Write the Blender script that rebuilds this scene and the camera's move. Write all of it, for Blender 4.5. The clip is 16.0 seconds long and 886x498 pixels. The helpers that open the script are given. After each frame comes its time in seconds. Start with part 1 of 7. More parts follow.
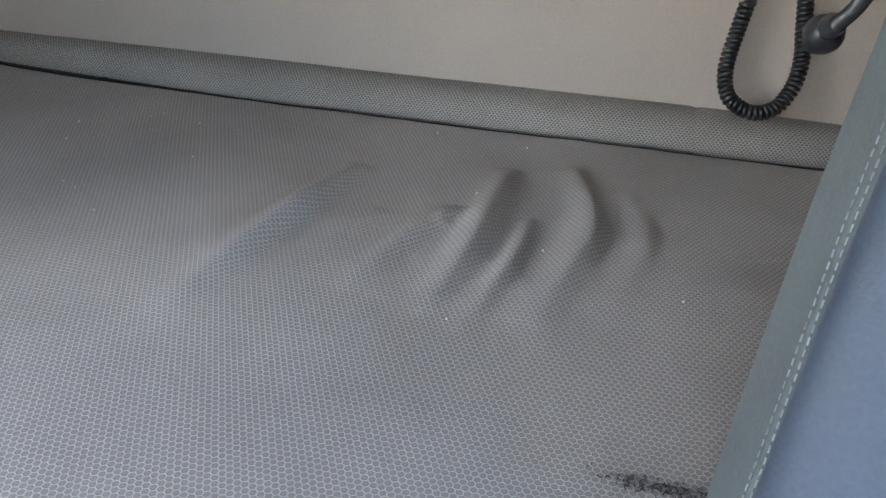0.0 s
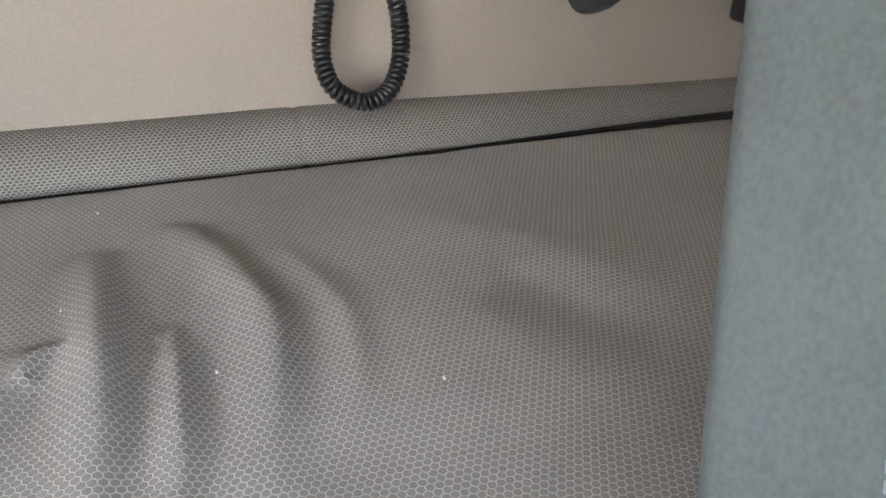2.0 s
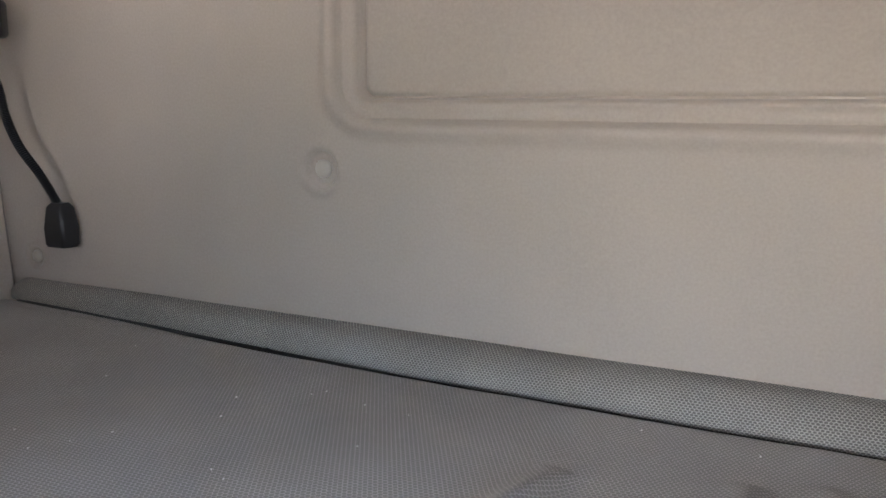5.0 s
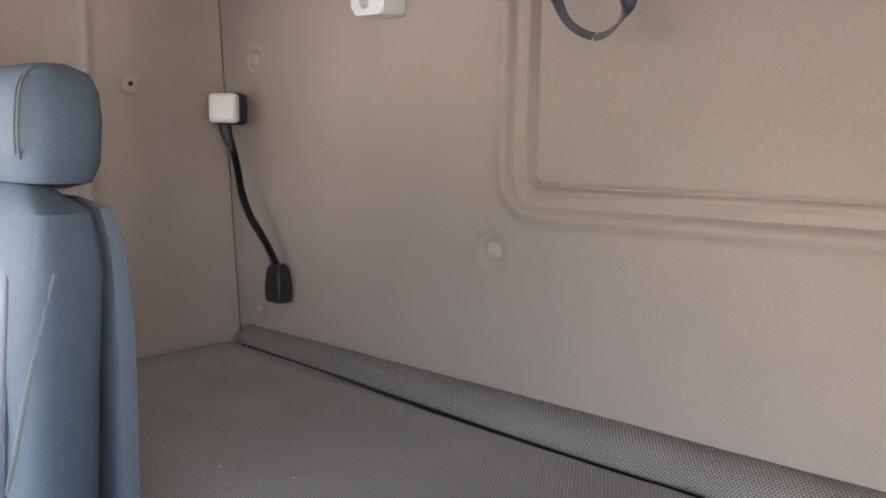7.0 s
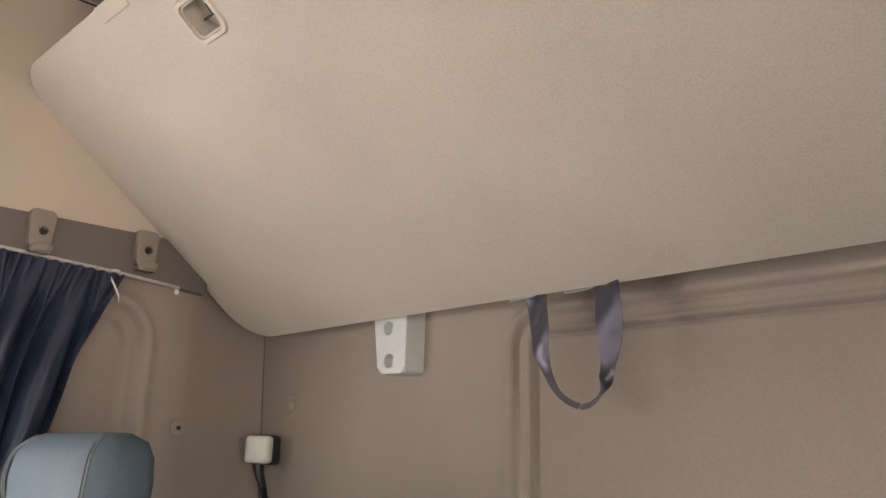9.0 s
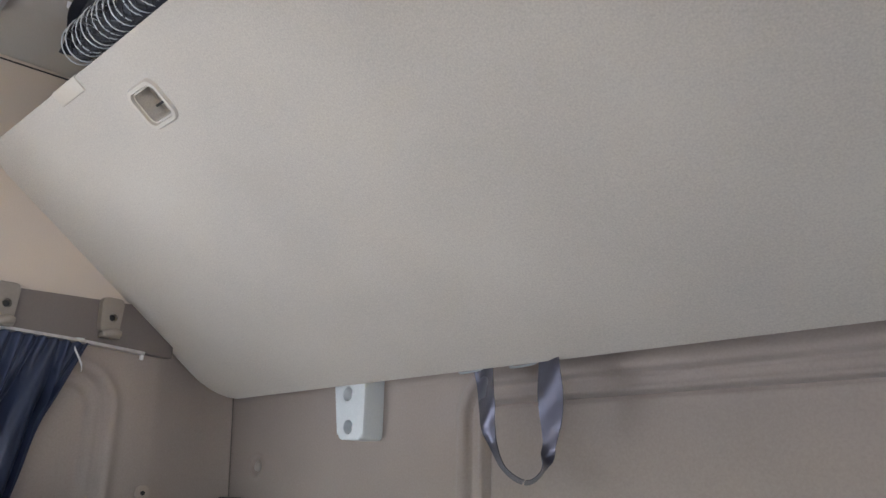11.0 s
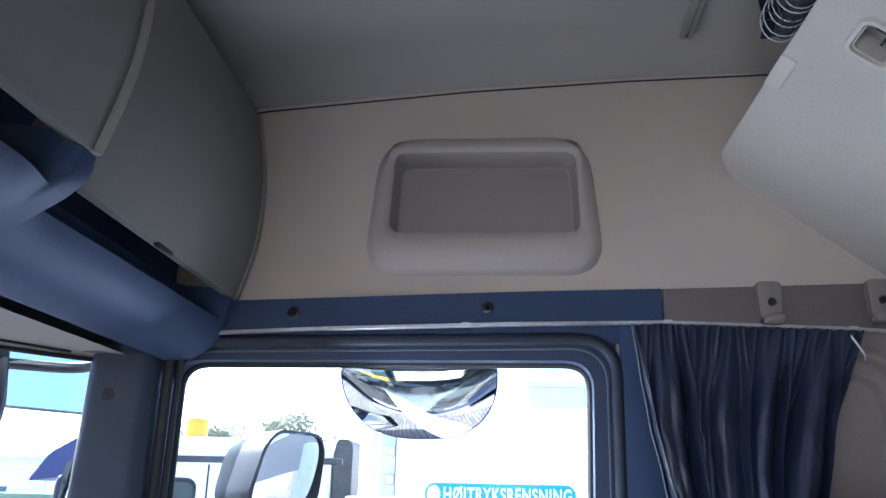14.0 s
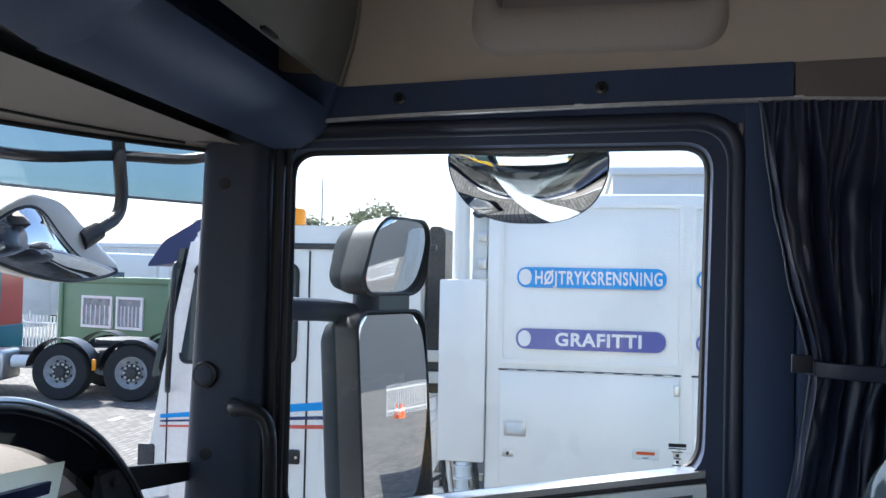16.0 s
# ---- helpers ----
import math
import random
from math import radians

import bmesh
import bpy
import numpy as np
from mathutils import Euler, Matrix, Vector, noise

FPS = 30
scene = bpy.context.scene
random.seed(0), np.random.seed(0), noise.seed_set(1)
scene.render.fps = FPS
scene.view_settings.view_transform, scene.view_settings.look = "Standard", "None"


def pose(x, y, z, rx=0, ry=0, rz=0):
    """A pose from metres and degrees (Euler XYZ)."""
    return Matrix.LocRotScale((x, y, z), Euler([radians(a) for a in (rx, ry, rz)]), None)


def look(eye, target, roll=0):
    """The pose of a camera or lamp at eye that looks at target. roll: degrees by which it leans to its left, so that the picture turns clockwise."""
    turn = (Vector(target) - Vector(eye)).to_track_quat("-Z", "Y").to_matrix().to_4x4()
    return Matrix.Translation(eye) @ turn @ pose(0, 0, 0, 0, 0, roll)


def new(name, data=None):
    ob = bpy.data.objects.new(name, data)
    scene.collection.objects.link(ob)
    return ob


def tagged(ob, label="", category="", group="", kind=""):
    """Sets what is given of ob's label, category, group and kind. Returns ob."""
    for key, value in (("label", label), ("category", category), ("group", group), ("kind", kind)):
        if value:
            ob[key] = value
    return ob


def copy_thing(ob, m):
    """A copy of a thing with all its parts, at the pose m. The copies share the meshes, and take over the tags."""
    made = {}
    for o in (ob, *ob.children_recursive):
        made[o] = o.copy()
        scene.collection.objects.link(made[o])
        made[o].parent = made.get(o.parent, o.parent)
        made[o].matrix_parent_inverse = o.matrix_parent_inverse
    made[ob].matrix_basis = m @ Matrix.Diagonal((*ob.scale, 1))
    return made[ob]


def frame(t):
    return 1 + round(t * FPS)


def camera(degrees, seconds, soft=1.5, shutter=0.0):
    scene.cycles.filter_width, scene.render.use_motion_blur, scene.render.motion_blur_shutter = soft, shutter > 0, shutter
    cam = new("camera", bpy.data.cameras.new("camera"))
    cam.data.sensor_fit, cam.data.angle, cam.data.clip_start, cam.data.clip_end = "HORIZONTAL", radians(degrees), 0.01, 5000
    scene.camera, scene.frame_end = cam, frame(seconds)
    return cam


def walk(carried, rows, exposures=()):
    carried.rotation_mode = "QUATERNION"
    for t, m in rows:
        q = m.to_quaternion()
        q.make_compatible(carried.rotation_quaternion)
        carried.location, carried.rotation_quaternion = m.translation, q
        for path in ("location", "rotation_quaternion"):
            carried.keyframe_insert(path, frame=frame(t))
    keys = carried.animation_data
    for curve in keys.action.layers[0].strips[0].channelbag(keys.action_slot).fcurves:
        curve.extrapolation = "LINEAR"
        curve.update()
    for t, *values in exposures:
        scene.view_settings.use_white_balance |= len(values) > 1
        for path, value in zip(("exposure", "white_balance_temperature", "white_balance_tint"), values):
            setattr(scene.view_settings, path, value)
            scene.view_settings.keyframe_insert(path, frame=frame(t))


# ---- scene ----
cam = camera(58.4, 16.0)
PATH = [
    (0, (1.489, -1.107, 0.944), (1.021, 0.579, -0.026), 1.5),
    (0.5, (1.447, -1.0, 0.91), (1.108, 0.718, -0.055), 1.1),
    (1, (1.38, -0.921, 0.901), (1.354, 0.834, -0.059), 1.4),
    (1.5, (1.37, -0.862, 0.885), (1.715, 0.856, -0.079), 1.9),
    (2, (1.37, -0.842, 0.882), (2.052, 0.776, -0.075), 2.4),
    (2.5, (1.354, -0.844, 0.882), (2.204, 0.699, -0.065), 3.1),
    (3, (1.359, -0.869, 0.909), (2.017, 0.758, -0.05), 2.9),
    (3.5, (1.345, -0.91, 0.926), (1.668, 0.84, 0.014), 2.4),
    (4.2, (1.352, -0.954, 0.917), (1.111, 0.927, 0.282), 0.3),
    (4.5, (1.353, -0.967, 0.919), (0.887, 0.914, 0.428), 0.4),
    (4.6, (1.35, -0.973, 0.918), (0.812, 0.902, 0.477), 0.5),
    (5, (1.364, -0.989, 0.911), (0.515, 0.79, 0.57), 0.6),
    (5.2, (1.369, -0.99, 0.903), (0.371, 0.714, 0.586), 0.6),
    (7.3, (1.533, -1.015, 1.029), (0.183, 0.447, 0.825), 0.3),
    (7.5, (1.601, -1.026, 1.051), (0.228, 0.426, 0.981), 0.7),
    (7.7, (1.604, -1.089, 1.05), (0.258, 0.388, 1.121), 0.3),
    (8, (1.608, -1.109, 1.027), (0.265, 0.334, 1.367), 0.7),
    (10.3, (1.647, -1.111, 1.088), (0.299, 0.257, 1.645), 1.9),
    (10.5, (1.666, -1.136, 1.083), (0.342, 0.254, 1.645), 1.1),
    (11, (1.712, -1.087, 1.125), (0.371, 0.281, 1.702), 1.2),
    (11.5, (1.723, -1.111, 1.13), (0.387, 0.241, 1.752), 1.2),
    (12, (1.722, -1.125, 1.138), (0.288, 0.106, 1.791), 0.7),
    (12.5, (1.701, -1.131, 1.125), (0.066, -0.194, 1.796), 0.9),
    (13, (1.673, -1.114, 1.123), (-0.118, -0.529, 1.793), 0.9),
    (13.5, (1.625, -1.11, 1.087), (-0.24, -0.888, 1.773), 0.8),
    (14, (1.607, -1.123, 1.079), (-0.298, -1.277, 1.669), 1.3),
    (14.5, (1.592, -1.117, 1.074), (-0.356, -1.417, 1.418), 1.7),
    (15, (1.574, -1.123, 1.063), (-0.394, -1.464, 1.174), 1.5),
    (15.5, (1.565, -1.144, 1.06), (-0.401, -1.5, 1.134), 1.0),
    (16, (1.575, -1.186, 1.073), (-0.393, -1.537, 1.142), 1.1),
]

# exposure follows the clip's own camera: bright and warm on the bed, darker once the windows come in
EXPOSURES = [(0.0, 3.68, 6400, 11), (1.5, 4.2, 6900, 12), (3.5, 4.2, 6900, 12), (5.2, 3.8, 6550, 15), (7.3, 3.83, 7100, 20), (8.2, 3.45, 7900, 21), (10.3, 3.27, 6300, 12),
             (11.8, 3.08, 5950, 13), (12.6, 2.82, 5850, 13), (13.5, 2.75, 5450, 13), (14.0, 2.65, 5200, 14), (14.5, 1.85, 4750, 18), (15.0, 1.40, 5600, 12), (16.0, 1.30, 5900, 11)]
walk(cam, [(t, look(eye, target, roll)) for t, eye, target, roll in PATH], EXPOSURES)

# ---------------------------------------------------------------- light
SUN_AZ, SUN_EL = radians(142), radians(47)      # towards the front of the cab and its passenger side
sun_dir = Vector((-0.62, -0.78, 0)).normalized() * math.cos(SUN_EL) + Vector((0, 0, math.sin(SUN_EL)))
world = bpy.data.worlds.new("sky")
scene.world = world
world.use_nodes = True
wn = world.node_tree
sky = wn.nodes.new("ShaderNodeTexSky")
sky.sky_type, sky.sun_disc, sky.sun_elevation = "NISHITA", False, SUN_EL
sky.sun_rotation = math.atan2(sun_dir.x, sun_dir.y)
sky.air_density, sky.dust_density, sky.ozone_density = 1.0, 2.0, 1.0
wn.links.new(sky.outputs[0], wn.nodes["Background"].inputs[0])
wn.nodes["Background"].inputs[1].default_value = 0.15
sun_data = bpy.data.lights.new("sun", "SUN")
sun_data.energy, sun_data.angle, sun_data.color = 4.5, radians(0.53), (1.0, 0.95, 0.87)
sun = new("sun", sun_data)
sun.matrix_world = look(sun_dir * 60, (0, 0, 0))


def opening_lamp(name, eye, target, w, h, watts, color, spread=180):
    d = bpy.data.lights.new(name, "AREA")
    d.shape, d.size, d.size_y, d.energy, d.color, d.spread = "RECTANGLE", w, h, watts, color, radians(spread)
    o = new(name, d)
    o.matrix_world = look(eye, target)
    return o


opening_lamp("sky_in_windscreen", (1.20, -2.24, 1.06), (1.15, -0.5, 1.0), 1.25, 0.42, 0.12, (0.93, 0.96, 1.0))
opening_lamp("sky_in_passenger_window", (-0.035, -1.38, 1.0), (0.90, -0.40, 1.15), 0.78, 0.58, 1.15, (0.96, 0.98, 1.0))
opening_lamp("sky_in_driver_window", (2.262, -1.38, 1.0), (0.0, -0.85, 1.42), 0.78, 0.58, 0.25, (0.98, 0.98, 1.0), 68)

# ---------------------------------------------------------------- materials


def nodes_of(m):
    m.use_nodes = True
    nt = m.node_tree
    return nt, nt.nodes, nt.links, nt.nodes["Principled BSDF"]


def surface(name, base, rough=0.6, metal=0.0, var=0.12, big=3.0, fine=220.0, bump=0.15, bump_scale=400.0, dist=0.001,
            spec=0.5, sheen=0.0, coat=0.0, even=False):
    """A painted, moulded or woven surface: two scales of tone, fine relief and uneven gloss."""
    m = bpy.data.materials.new(name)
    nt, ns, lk, bsdf = nodes_of(m)
    tc = ns.new("ShaderNodeTexCoord")
    n1, n2, n3 = (ns.new("ShaderNodeTexNoise") for _ in range(3))
    n1.inputs["Scale"].default_value, n1.inputs["Detail"].default_value = big, 4
    n2.inputs["Scale"].default_value, n2.inputs["Detail"].default_value = fine, 2
    n3.inputs["Scale"].default_value, n3.inputs["Detail"].default_value = bump_scale, 3
    for n in (n1, n2, n3):
        lk.new(tc.outputs["Object"], n.inputs["Vector"])
    add = ns.new("ShaderNodeMath")
    add.operation = "ADD"
    lk.new(n1.outputs["Fac"], add.inputs[0])
    lk.new(n2.outputs["Fac"], add.inputs[1])
    ramp = ns.new("ShaderNodeMapRange")
    ramp.inputs["From Min"].default_value, ramp.inputs["From Max"].default_value = 0.7, 1.3
    ramp.inputs["To Min"].default_value, ramp.inputs["To Max"].default_value = 1 - var, 1 + var
    lk.new(add.outputs[0], ramp.inputs["Value"])
    tone = ns.new("ShaderNodeMix")
    tone.data_type, tone.blend_type = "RGBA", "MULTIPLY"
    tone.inputs["Factor"].default_value = 1.0
    tone.inputs["A"].default_value = (*base, 1)
    lk.new(ramp.outputs[0], tone.inputs["B"])
    lk.new(tone.outputs["Result"], bsdf.inputs["Base Color"])
    rr = ns.new("ShaderNodeMapRange")
    rr.inputs["To Min"].default_value, rr.inputs["To Max"].default_value = max(0.02, rough - 0.08), min(1, rough + 0.08)
    lk.new(n1.outputs["Fac"], rr.inputs["Value"])
    if even:
        bsdf.inputs["Roughness"].default_value = rough
    else:
        lk.new(rr.outputs[0], bsdf.inputs["Roughness"])
    bsdf.inputs["Metallic"].default_value = metal
    bsdf.inputs["Specular IOR Level"].default_value = spec
    bsdf.inputs["Sheen Weight"].default_value = sheen
    bsdf.inputs["Coat Weight"].default_value = coat
    if bump:
        b = ns.new("ShaderNodeBump")
        b.inputs["Strength"].default_value, b.inputs["Distance"].default_value = bump, dist
        lk.new(n3.outputs["Fac"], b.inputs["Height"])
        lk.new(b.outputs[0], bsdf.inputs["Normal"])
    return m


def honeycomb(name, pitch, dark, light, line=0.17, along="XY"):
    """Woven mesh fabric: a net of pale hexagon yarns over a dark ground."""
    m = bpy.data.materials.new(name)
    nt, ns, lk, bsdf = nodes_of(m)
    tc = ns.new("ShaderNodeTexCoord")
    uv = ns.new("ShaderNodeUVMap")
    sc = ns.new("ShaderNodeVectorMath")
    sc.operation = "SCALE"
    sc.inputs["Scale"].default_value = 1 / pitch
    lk.new(uv.outputs[0], sc.inputs[0])

    def vm(op, a, b=None, c=None):
        n = ns.new("ShaderNodeVectorMath")
        n.operation = op
        for i, v in enumerate((a, b, c)):
            if v is None:
                continue
            if isinstance(v, tuple):
                n.inputs[i].default_value = v
            else:
                lk.new(v, n.inputs[i])
        return n.outputs["Value"] if op == "DOT_PRODUCT" else n.outputs["Vector"]

    def mm(op, a, b):
        n = ns.new("ShaderNodeMath")
        n.operation = op
        for i, v in enumerate((a, b)):
            if isinstance(v, (int, float)):
                n.inputs[i].default_value = v
            else:
                lk.new(v, n.inputs[i])
        return n.outputs[0]
    r, h = (1.0, 1.7320508, 1.0), (0.5, 0.8660254, 0.5)
    p = vm("ADD", sc.outputs[0], (1000.0, 1732.0508, 0.0))
    a = vm("MULTIPLY", vm("SUBTRACT", vm("MODULO", p, r), h), (1.0, 1.0, 0.0))
    b = vm("MULTIPLY", vm("SUBTRACT", vm("MODULO", vm("SUBTRACT", p, (0.5, 0.8660254, 0.0)), r), h), (1.0, 1.0, 0.0))
    pick = mm("LESS_THAN", vm("DOT_PRODUCT", a, a), vm("DOT_PRODUCT", b, b))
    mix = ns.new("ShaderNodeMix")
    mix.data_type = "VECTOR"
    lk.new(pick, mix.inputs["Factor"])
    lk.new(b, mix.inputs[4])
    lk.new(a, mix.inputs[5])
    g = vm("ABSOLUTE", mix.outputs[1])
    sep = ns.new("ShaderNodeSeparateXYZ")
    lk.new(g, sep.inputs[0])
    edge = mm("SUBTRACT", 0.5, mm("MAXIMUM", sep.outputs[0], vm("DOT_PRODUCT", g, (0.5, 0.8660254, 0.0))))
    yarn = ns.new("ShaderNodeMapRange")
    yarn.interpolation_type = "SMOOTHSTEP"
    yarn.inputs["From Min"].default_value, yarn.inputs["From Max"].default_value = line * 0.35, line
    yarn.inputs["To Min"].default_value, yarn.inputs["To Max"].default_value = 1.0, 0.0
    lk.new(edge, yarn.inputs["Value"])
    n1 = ns.new("ShaderNodeTexNoise")
    n1.inputs["Scale"].default_value, n1.inputs["Detail"].default_value = 5.0, 5
    n2 = ns.new("ShaderNodeTexNoise")
    n2.inputs["Scale"].default_value, n2.inputs["Detail"].default_value = 420.0, 2
    for n in (n1, n2):
        lk.new(tc.outputs["Object"], n.inputs["Vector"])
    glint = ns.new("ShaderNodeMapRange")
    glint.inputs["From Min"].default_value, glint.inputs["From Max"].default_value = 0.40, 0.66
    glint.inputs["To Min"].default_value, glint.inputs["To Max"].default_value = 0.70, 1.25
    lk.new(n2.outputs["Fac"], glint.inputs["Value"])
    worn = mm("MULTIPLY", yarn.outputs[0], glint.outputs[0])
    col = ns.new("ShaderNodeMix")
    col.data_type = "RGBA"
    col.inputs["A"].default_value, col.inputs["B"].default_value = (*dark, 1), (*light, 1)
    lk.new(worn, col.inputs["Factor"])
    tone = ns.new("ShaderNodeMix")
    tone.data_type, tone.blend_type = "RGBA", "MULTIPLY"
    tone.inputs["Factor"].default_value = 1.0
    lk.new(col.outputs["Result"], tone.inputs["A"])
    lk.new(mm("ADD", mm("MULTIPLY", n1.outputs["Fac"], 0.5), 0.75), tone.inputs["B"])
    lk.new(tone.outputs["Result"], bsdf.inputs["Base Color"])
    bsdf.inputs["Roughness"].default_value = 0.85
    bsdf.inputs["Specular IOR Level"].default_value = 0.15
    bump = ns.new("ShaderNodeBump")
    bump.inputs["Strength"].default_value, bump.inputs["Distance"].default_value = 0.5, 0.0012
    lk.new(mm("ADD", yarn.outputs[0], mm("MULTIPLY", n2.outputs["Fac"], 0.3)), bump.inputs["Height"])
    lk.new(bump.outputs[0], bsdf.inputs["Normal"])
    return m


def clear(name, tint, alpha, rough=0.02):
    """A thin clear sheet: mostly let through, a little gloss."""
    m = bpy.data.materials.new(name)
    nt, ns, lk, bsdf = nodes_of(m)
    tr, gl, mx, fr = (ns.new(k) for k in ("ShaderNodeBsdfTransparent", "ShaderNodeBsdfGlossy", "ShaderNodeMixShader", "ShaderNodeFresnel"))
    tr.inputs[0].default_value = (*tint, 1)
    gl.inputs["Roughness"].default_value = rough
    fr.inputs[0].default_value = 1.35
    k = ns.new("ShaderNodeMath")
    k.operation = "MULTIPLY"
    k.inputs[1].default_value = alpha
    lk.new(fr.outputs[0], k.inputs[0])
    lk.new(k.outputs[0], mx.inputs[0])
    lk.new(tr.outputs[0], mx.inputs[1])
    lk.new(gl.outputs[0], mx.inputs[2])
    lk.new(mx.outputs[0], ns["Material Output"].inputs[0])
    return m


def paving(name):
    m = bpy.data.materials.new(name)
    nt, ns, lk, bsdf = nodes_of(m)
    tc = ns.new("ShaderNodeTexCoord")
    br = ns.new("ShaderNodeTexBrick")
    br.inputs["Color1"].default_value, br.inputs["Color2"].default_value = (0.130, 0.117, 0.104, 1), (0.225, 0.204, 0.181, 1)
    br.inputs["Mortar"].default_value = (0.062, 0.058, 0.053, 1)
    br.inputs["Scale"].default_value = 1.0
    br.inputs["Brick Width"].default_value, br.inputs["Row Height"].default_value = 0.21, 0.105
    br.inputs["Mortar Size"].default_value = 0.010
    lk.new(tc.outputs["Object"], br.inputs["Vector"])
    n1 = ns.new("ShaderNodeTexNoise")
    n1.inputs["Scale"].default_value, n1.inputs["Detail"].default_value = 0.35, 6
    lk.new(tc.outputs["Object"], n1.inputs["Vector"])
    tone = ns.new("ShaderNodeMix")
    tone.data_type, tone.blend_type = "RGBA", "MULTIPLY"
    tone.inputs["Factor"].default_value = 0.8
    r = ns.new("ShaderNodeMapRange")
    r.inputs["To Min"].default_value, r.inputs["To Max"].default_value = 0.6, 1.4
    lk.new(n1.outputs["Fac"], r.inputs["Value"])
    lk.new(br.outputs["Color"], tone.inputs["A"])
    lk.new(r.outputs[0], tone.inputs["B"])
    lk.new(tone.outputs["Result"], bsdf.inputs["Base Color"])
    bsdf.inputs["Roughness"].default_value = 0.85
    b = ns.new("ShaderNodeBump")
    b.inputs["Strength"].default_value, b.inputs["Distance"].default_value = 0.6, 0.01
    lk.new(br.outputs["Fac"], b.inputs["Height"])
    b.invert = True
    lk.new(b.outputs[0], bsdf.inputs["Normal"])
    return m


FELT = surface("moulded_felt", (0.350, 0.298, 0.264), 0.85, var=0.08, big=4, fine=260, bump=0.14, bump_scale=520, dist=0.0008, sheen=0.15)
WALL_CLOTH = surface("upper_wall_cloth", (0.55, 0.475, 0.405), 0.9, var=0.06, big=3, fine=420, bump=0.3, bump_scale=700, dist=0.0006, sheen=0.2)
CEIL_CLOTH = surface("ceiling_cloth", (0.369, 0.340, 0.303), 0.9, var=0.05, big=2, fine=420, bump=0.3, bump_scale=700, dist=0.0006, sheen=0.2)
BUNK_CLOTH = surface("bunk_cloth", (0.462, 0.422, 0.370), 0.9, var=0.13, big=2.5, fine=380, bump=0.35, bump_scale=480, dist=0.0007, sheen=0.2)
LID_CLOTH = surface("locker_lid_cloth", (0.20, 0.19, 0.165), 0.9, var=0.06, fine=420, bump=0.3, bump_scale=700, dist=0.0006)
BEIGE = surface("beige_plastic", (0.41, 0.365, 0.325), 0.5, var=0.05, bump=0.2, bump_scale=900, dist=0.0003)
POCKET_GREY = surface("grey_mauve_plastic", (0.34, 0.300, 0.285), 0.6, var=0.05, bump=0.25, bump_scale=900, dist=0.0003)
TAUPE = surface("taupe_plastic", (0.26, 0.225, 0.19), 0.55, var=0.06, bump=0.2, bump_scale=900, dist=0.0003)
TAUPE_DARK = surface("dark_taupe_plastic", (0.165, 0.140, 0.127), 0.55, var=0.06, bump=0.2, bump_scale=900, dist=0.0003)
RIB = surface("tan_edge_plastic", (0.30, 0.265, 0.225), 0.5, var=0.06, bump=0.2, bump_scale=900, dist=0.0003)
MIRROR_SHELL = surface("dark_mirror_shell", (0.026, 0.031, 0.038), 0.7, spec=0.05, var=0.12, big=9, bump=0.15, bump_scale=500, dist=0.0004)
TAN = surface("tan_plastic", (0.31, 0.24, 0.18), 0.5, var=0.06, bump=0.2, bump_scale=900, dist=0.0003)
CREAM = surface("cream_plastic", (0.50, 0.455, 0.39), 0.45, var=0.04, bump=0.1, bump_scale=900, dist=0.0002)
PALE = surface("pale_grey_plastic", (0.66, 0.70, 0.71), 0.42, var=0.05, bump=0.15, bump_scale=700, dist=0.0003)
NAVY = surface("dark_blue_grey_plastic", (0.043, 0.067, 0.136), 0.62, spec=0.35, var=0.10, bump=0.25, bump_scale=900, dist=0.0004)
DOOR_NAVY = surface("dark_navy_plastic", (0.031, 0.046, 0.094), 0.5, var=0.10, bump=0.25, bump_scale=900, dist=0.0004)
SEAL = surface("navy_rubber", (0.014, 0.019, 0.036), 0.55, var=0.12, bump=0.2, bump_scale=500, dist=0.0004)
PILLAR = surface("charcoal_plastic", (0.038, 0.050, 0.080), 0.55, var=0.10, bump=0.3, bump_scale=900, dist=0.0004)
VISOR = surface("grey_brown_board", (0.30, 0.27, 0.235), 0.75, var=0.08, bump=0.3, bump_scale=600, dist=0.0005)
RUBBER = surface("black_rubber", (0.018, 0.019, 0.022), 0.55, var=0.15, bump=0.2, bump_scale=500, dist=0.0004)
BLACK = surface("black_plastic", (0.014, 0.015, 0.018), 0.35, var=0.15, bump=0.15, bump_scale=800, dist=0.0003)
GLOSS = surface("glossy_black", (0.012, 0.013, 0.016), 0.12, var=0.1, bump=0.0, coat=0.6)
CURTAIN = surface("satin_curtain", (0.027, 0.035, 0.066), 0.40, var=0.18, big=8, fine=600, bump=0.3, bump_scale=900, dist=0.0004)
WEB = surface("webbing", (0.070, 0.070, 0.098), 0.26, 0.6, var=0.12, fine=700, bump=0.5, bump_scale=800, dist=0.0005, sheen=0.4)
BELT = surface("dark_belt", (0.022, 0.024, 0.035), 0.5, var=0.15, fine=700, bump=0.5, bump_scale=800, dist=0.0005)
LEATHER = surface("grey_blue_seat_cloth", (0.125, 0.145, 0.149), 0.72, var=0.16, big=14, fine=300, bump=0.35, bump_scale=420, dist=0.0008, spec=0.3)
LEATHER_PALE = surface("pale_blue_seat_cloth", (0.068, 0.096, 0.124), 0.72, var=0.14, big=14, fine=300, bump=0.35, bump_scale=420, dist=0.0008, spec=0.3)
LEATHER_BLUE = surface("blue_seat_cloth", (0.050, 0.066, 0.098), 0.6, var=0.14, big=10, fine=300, bump=0.35, bump_scale=420, dist=0.0008)
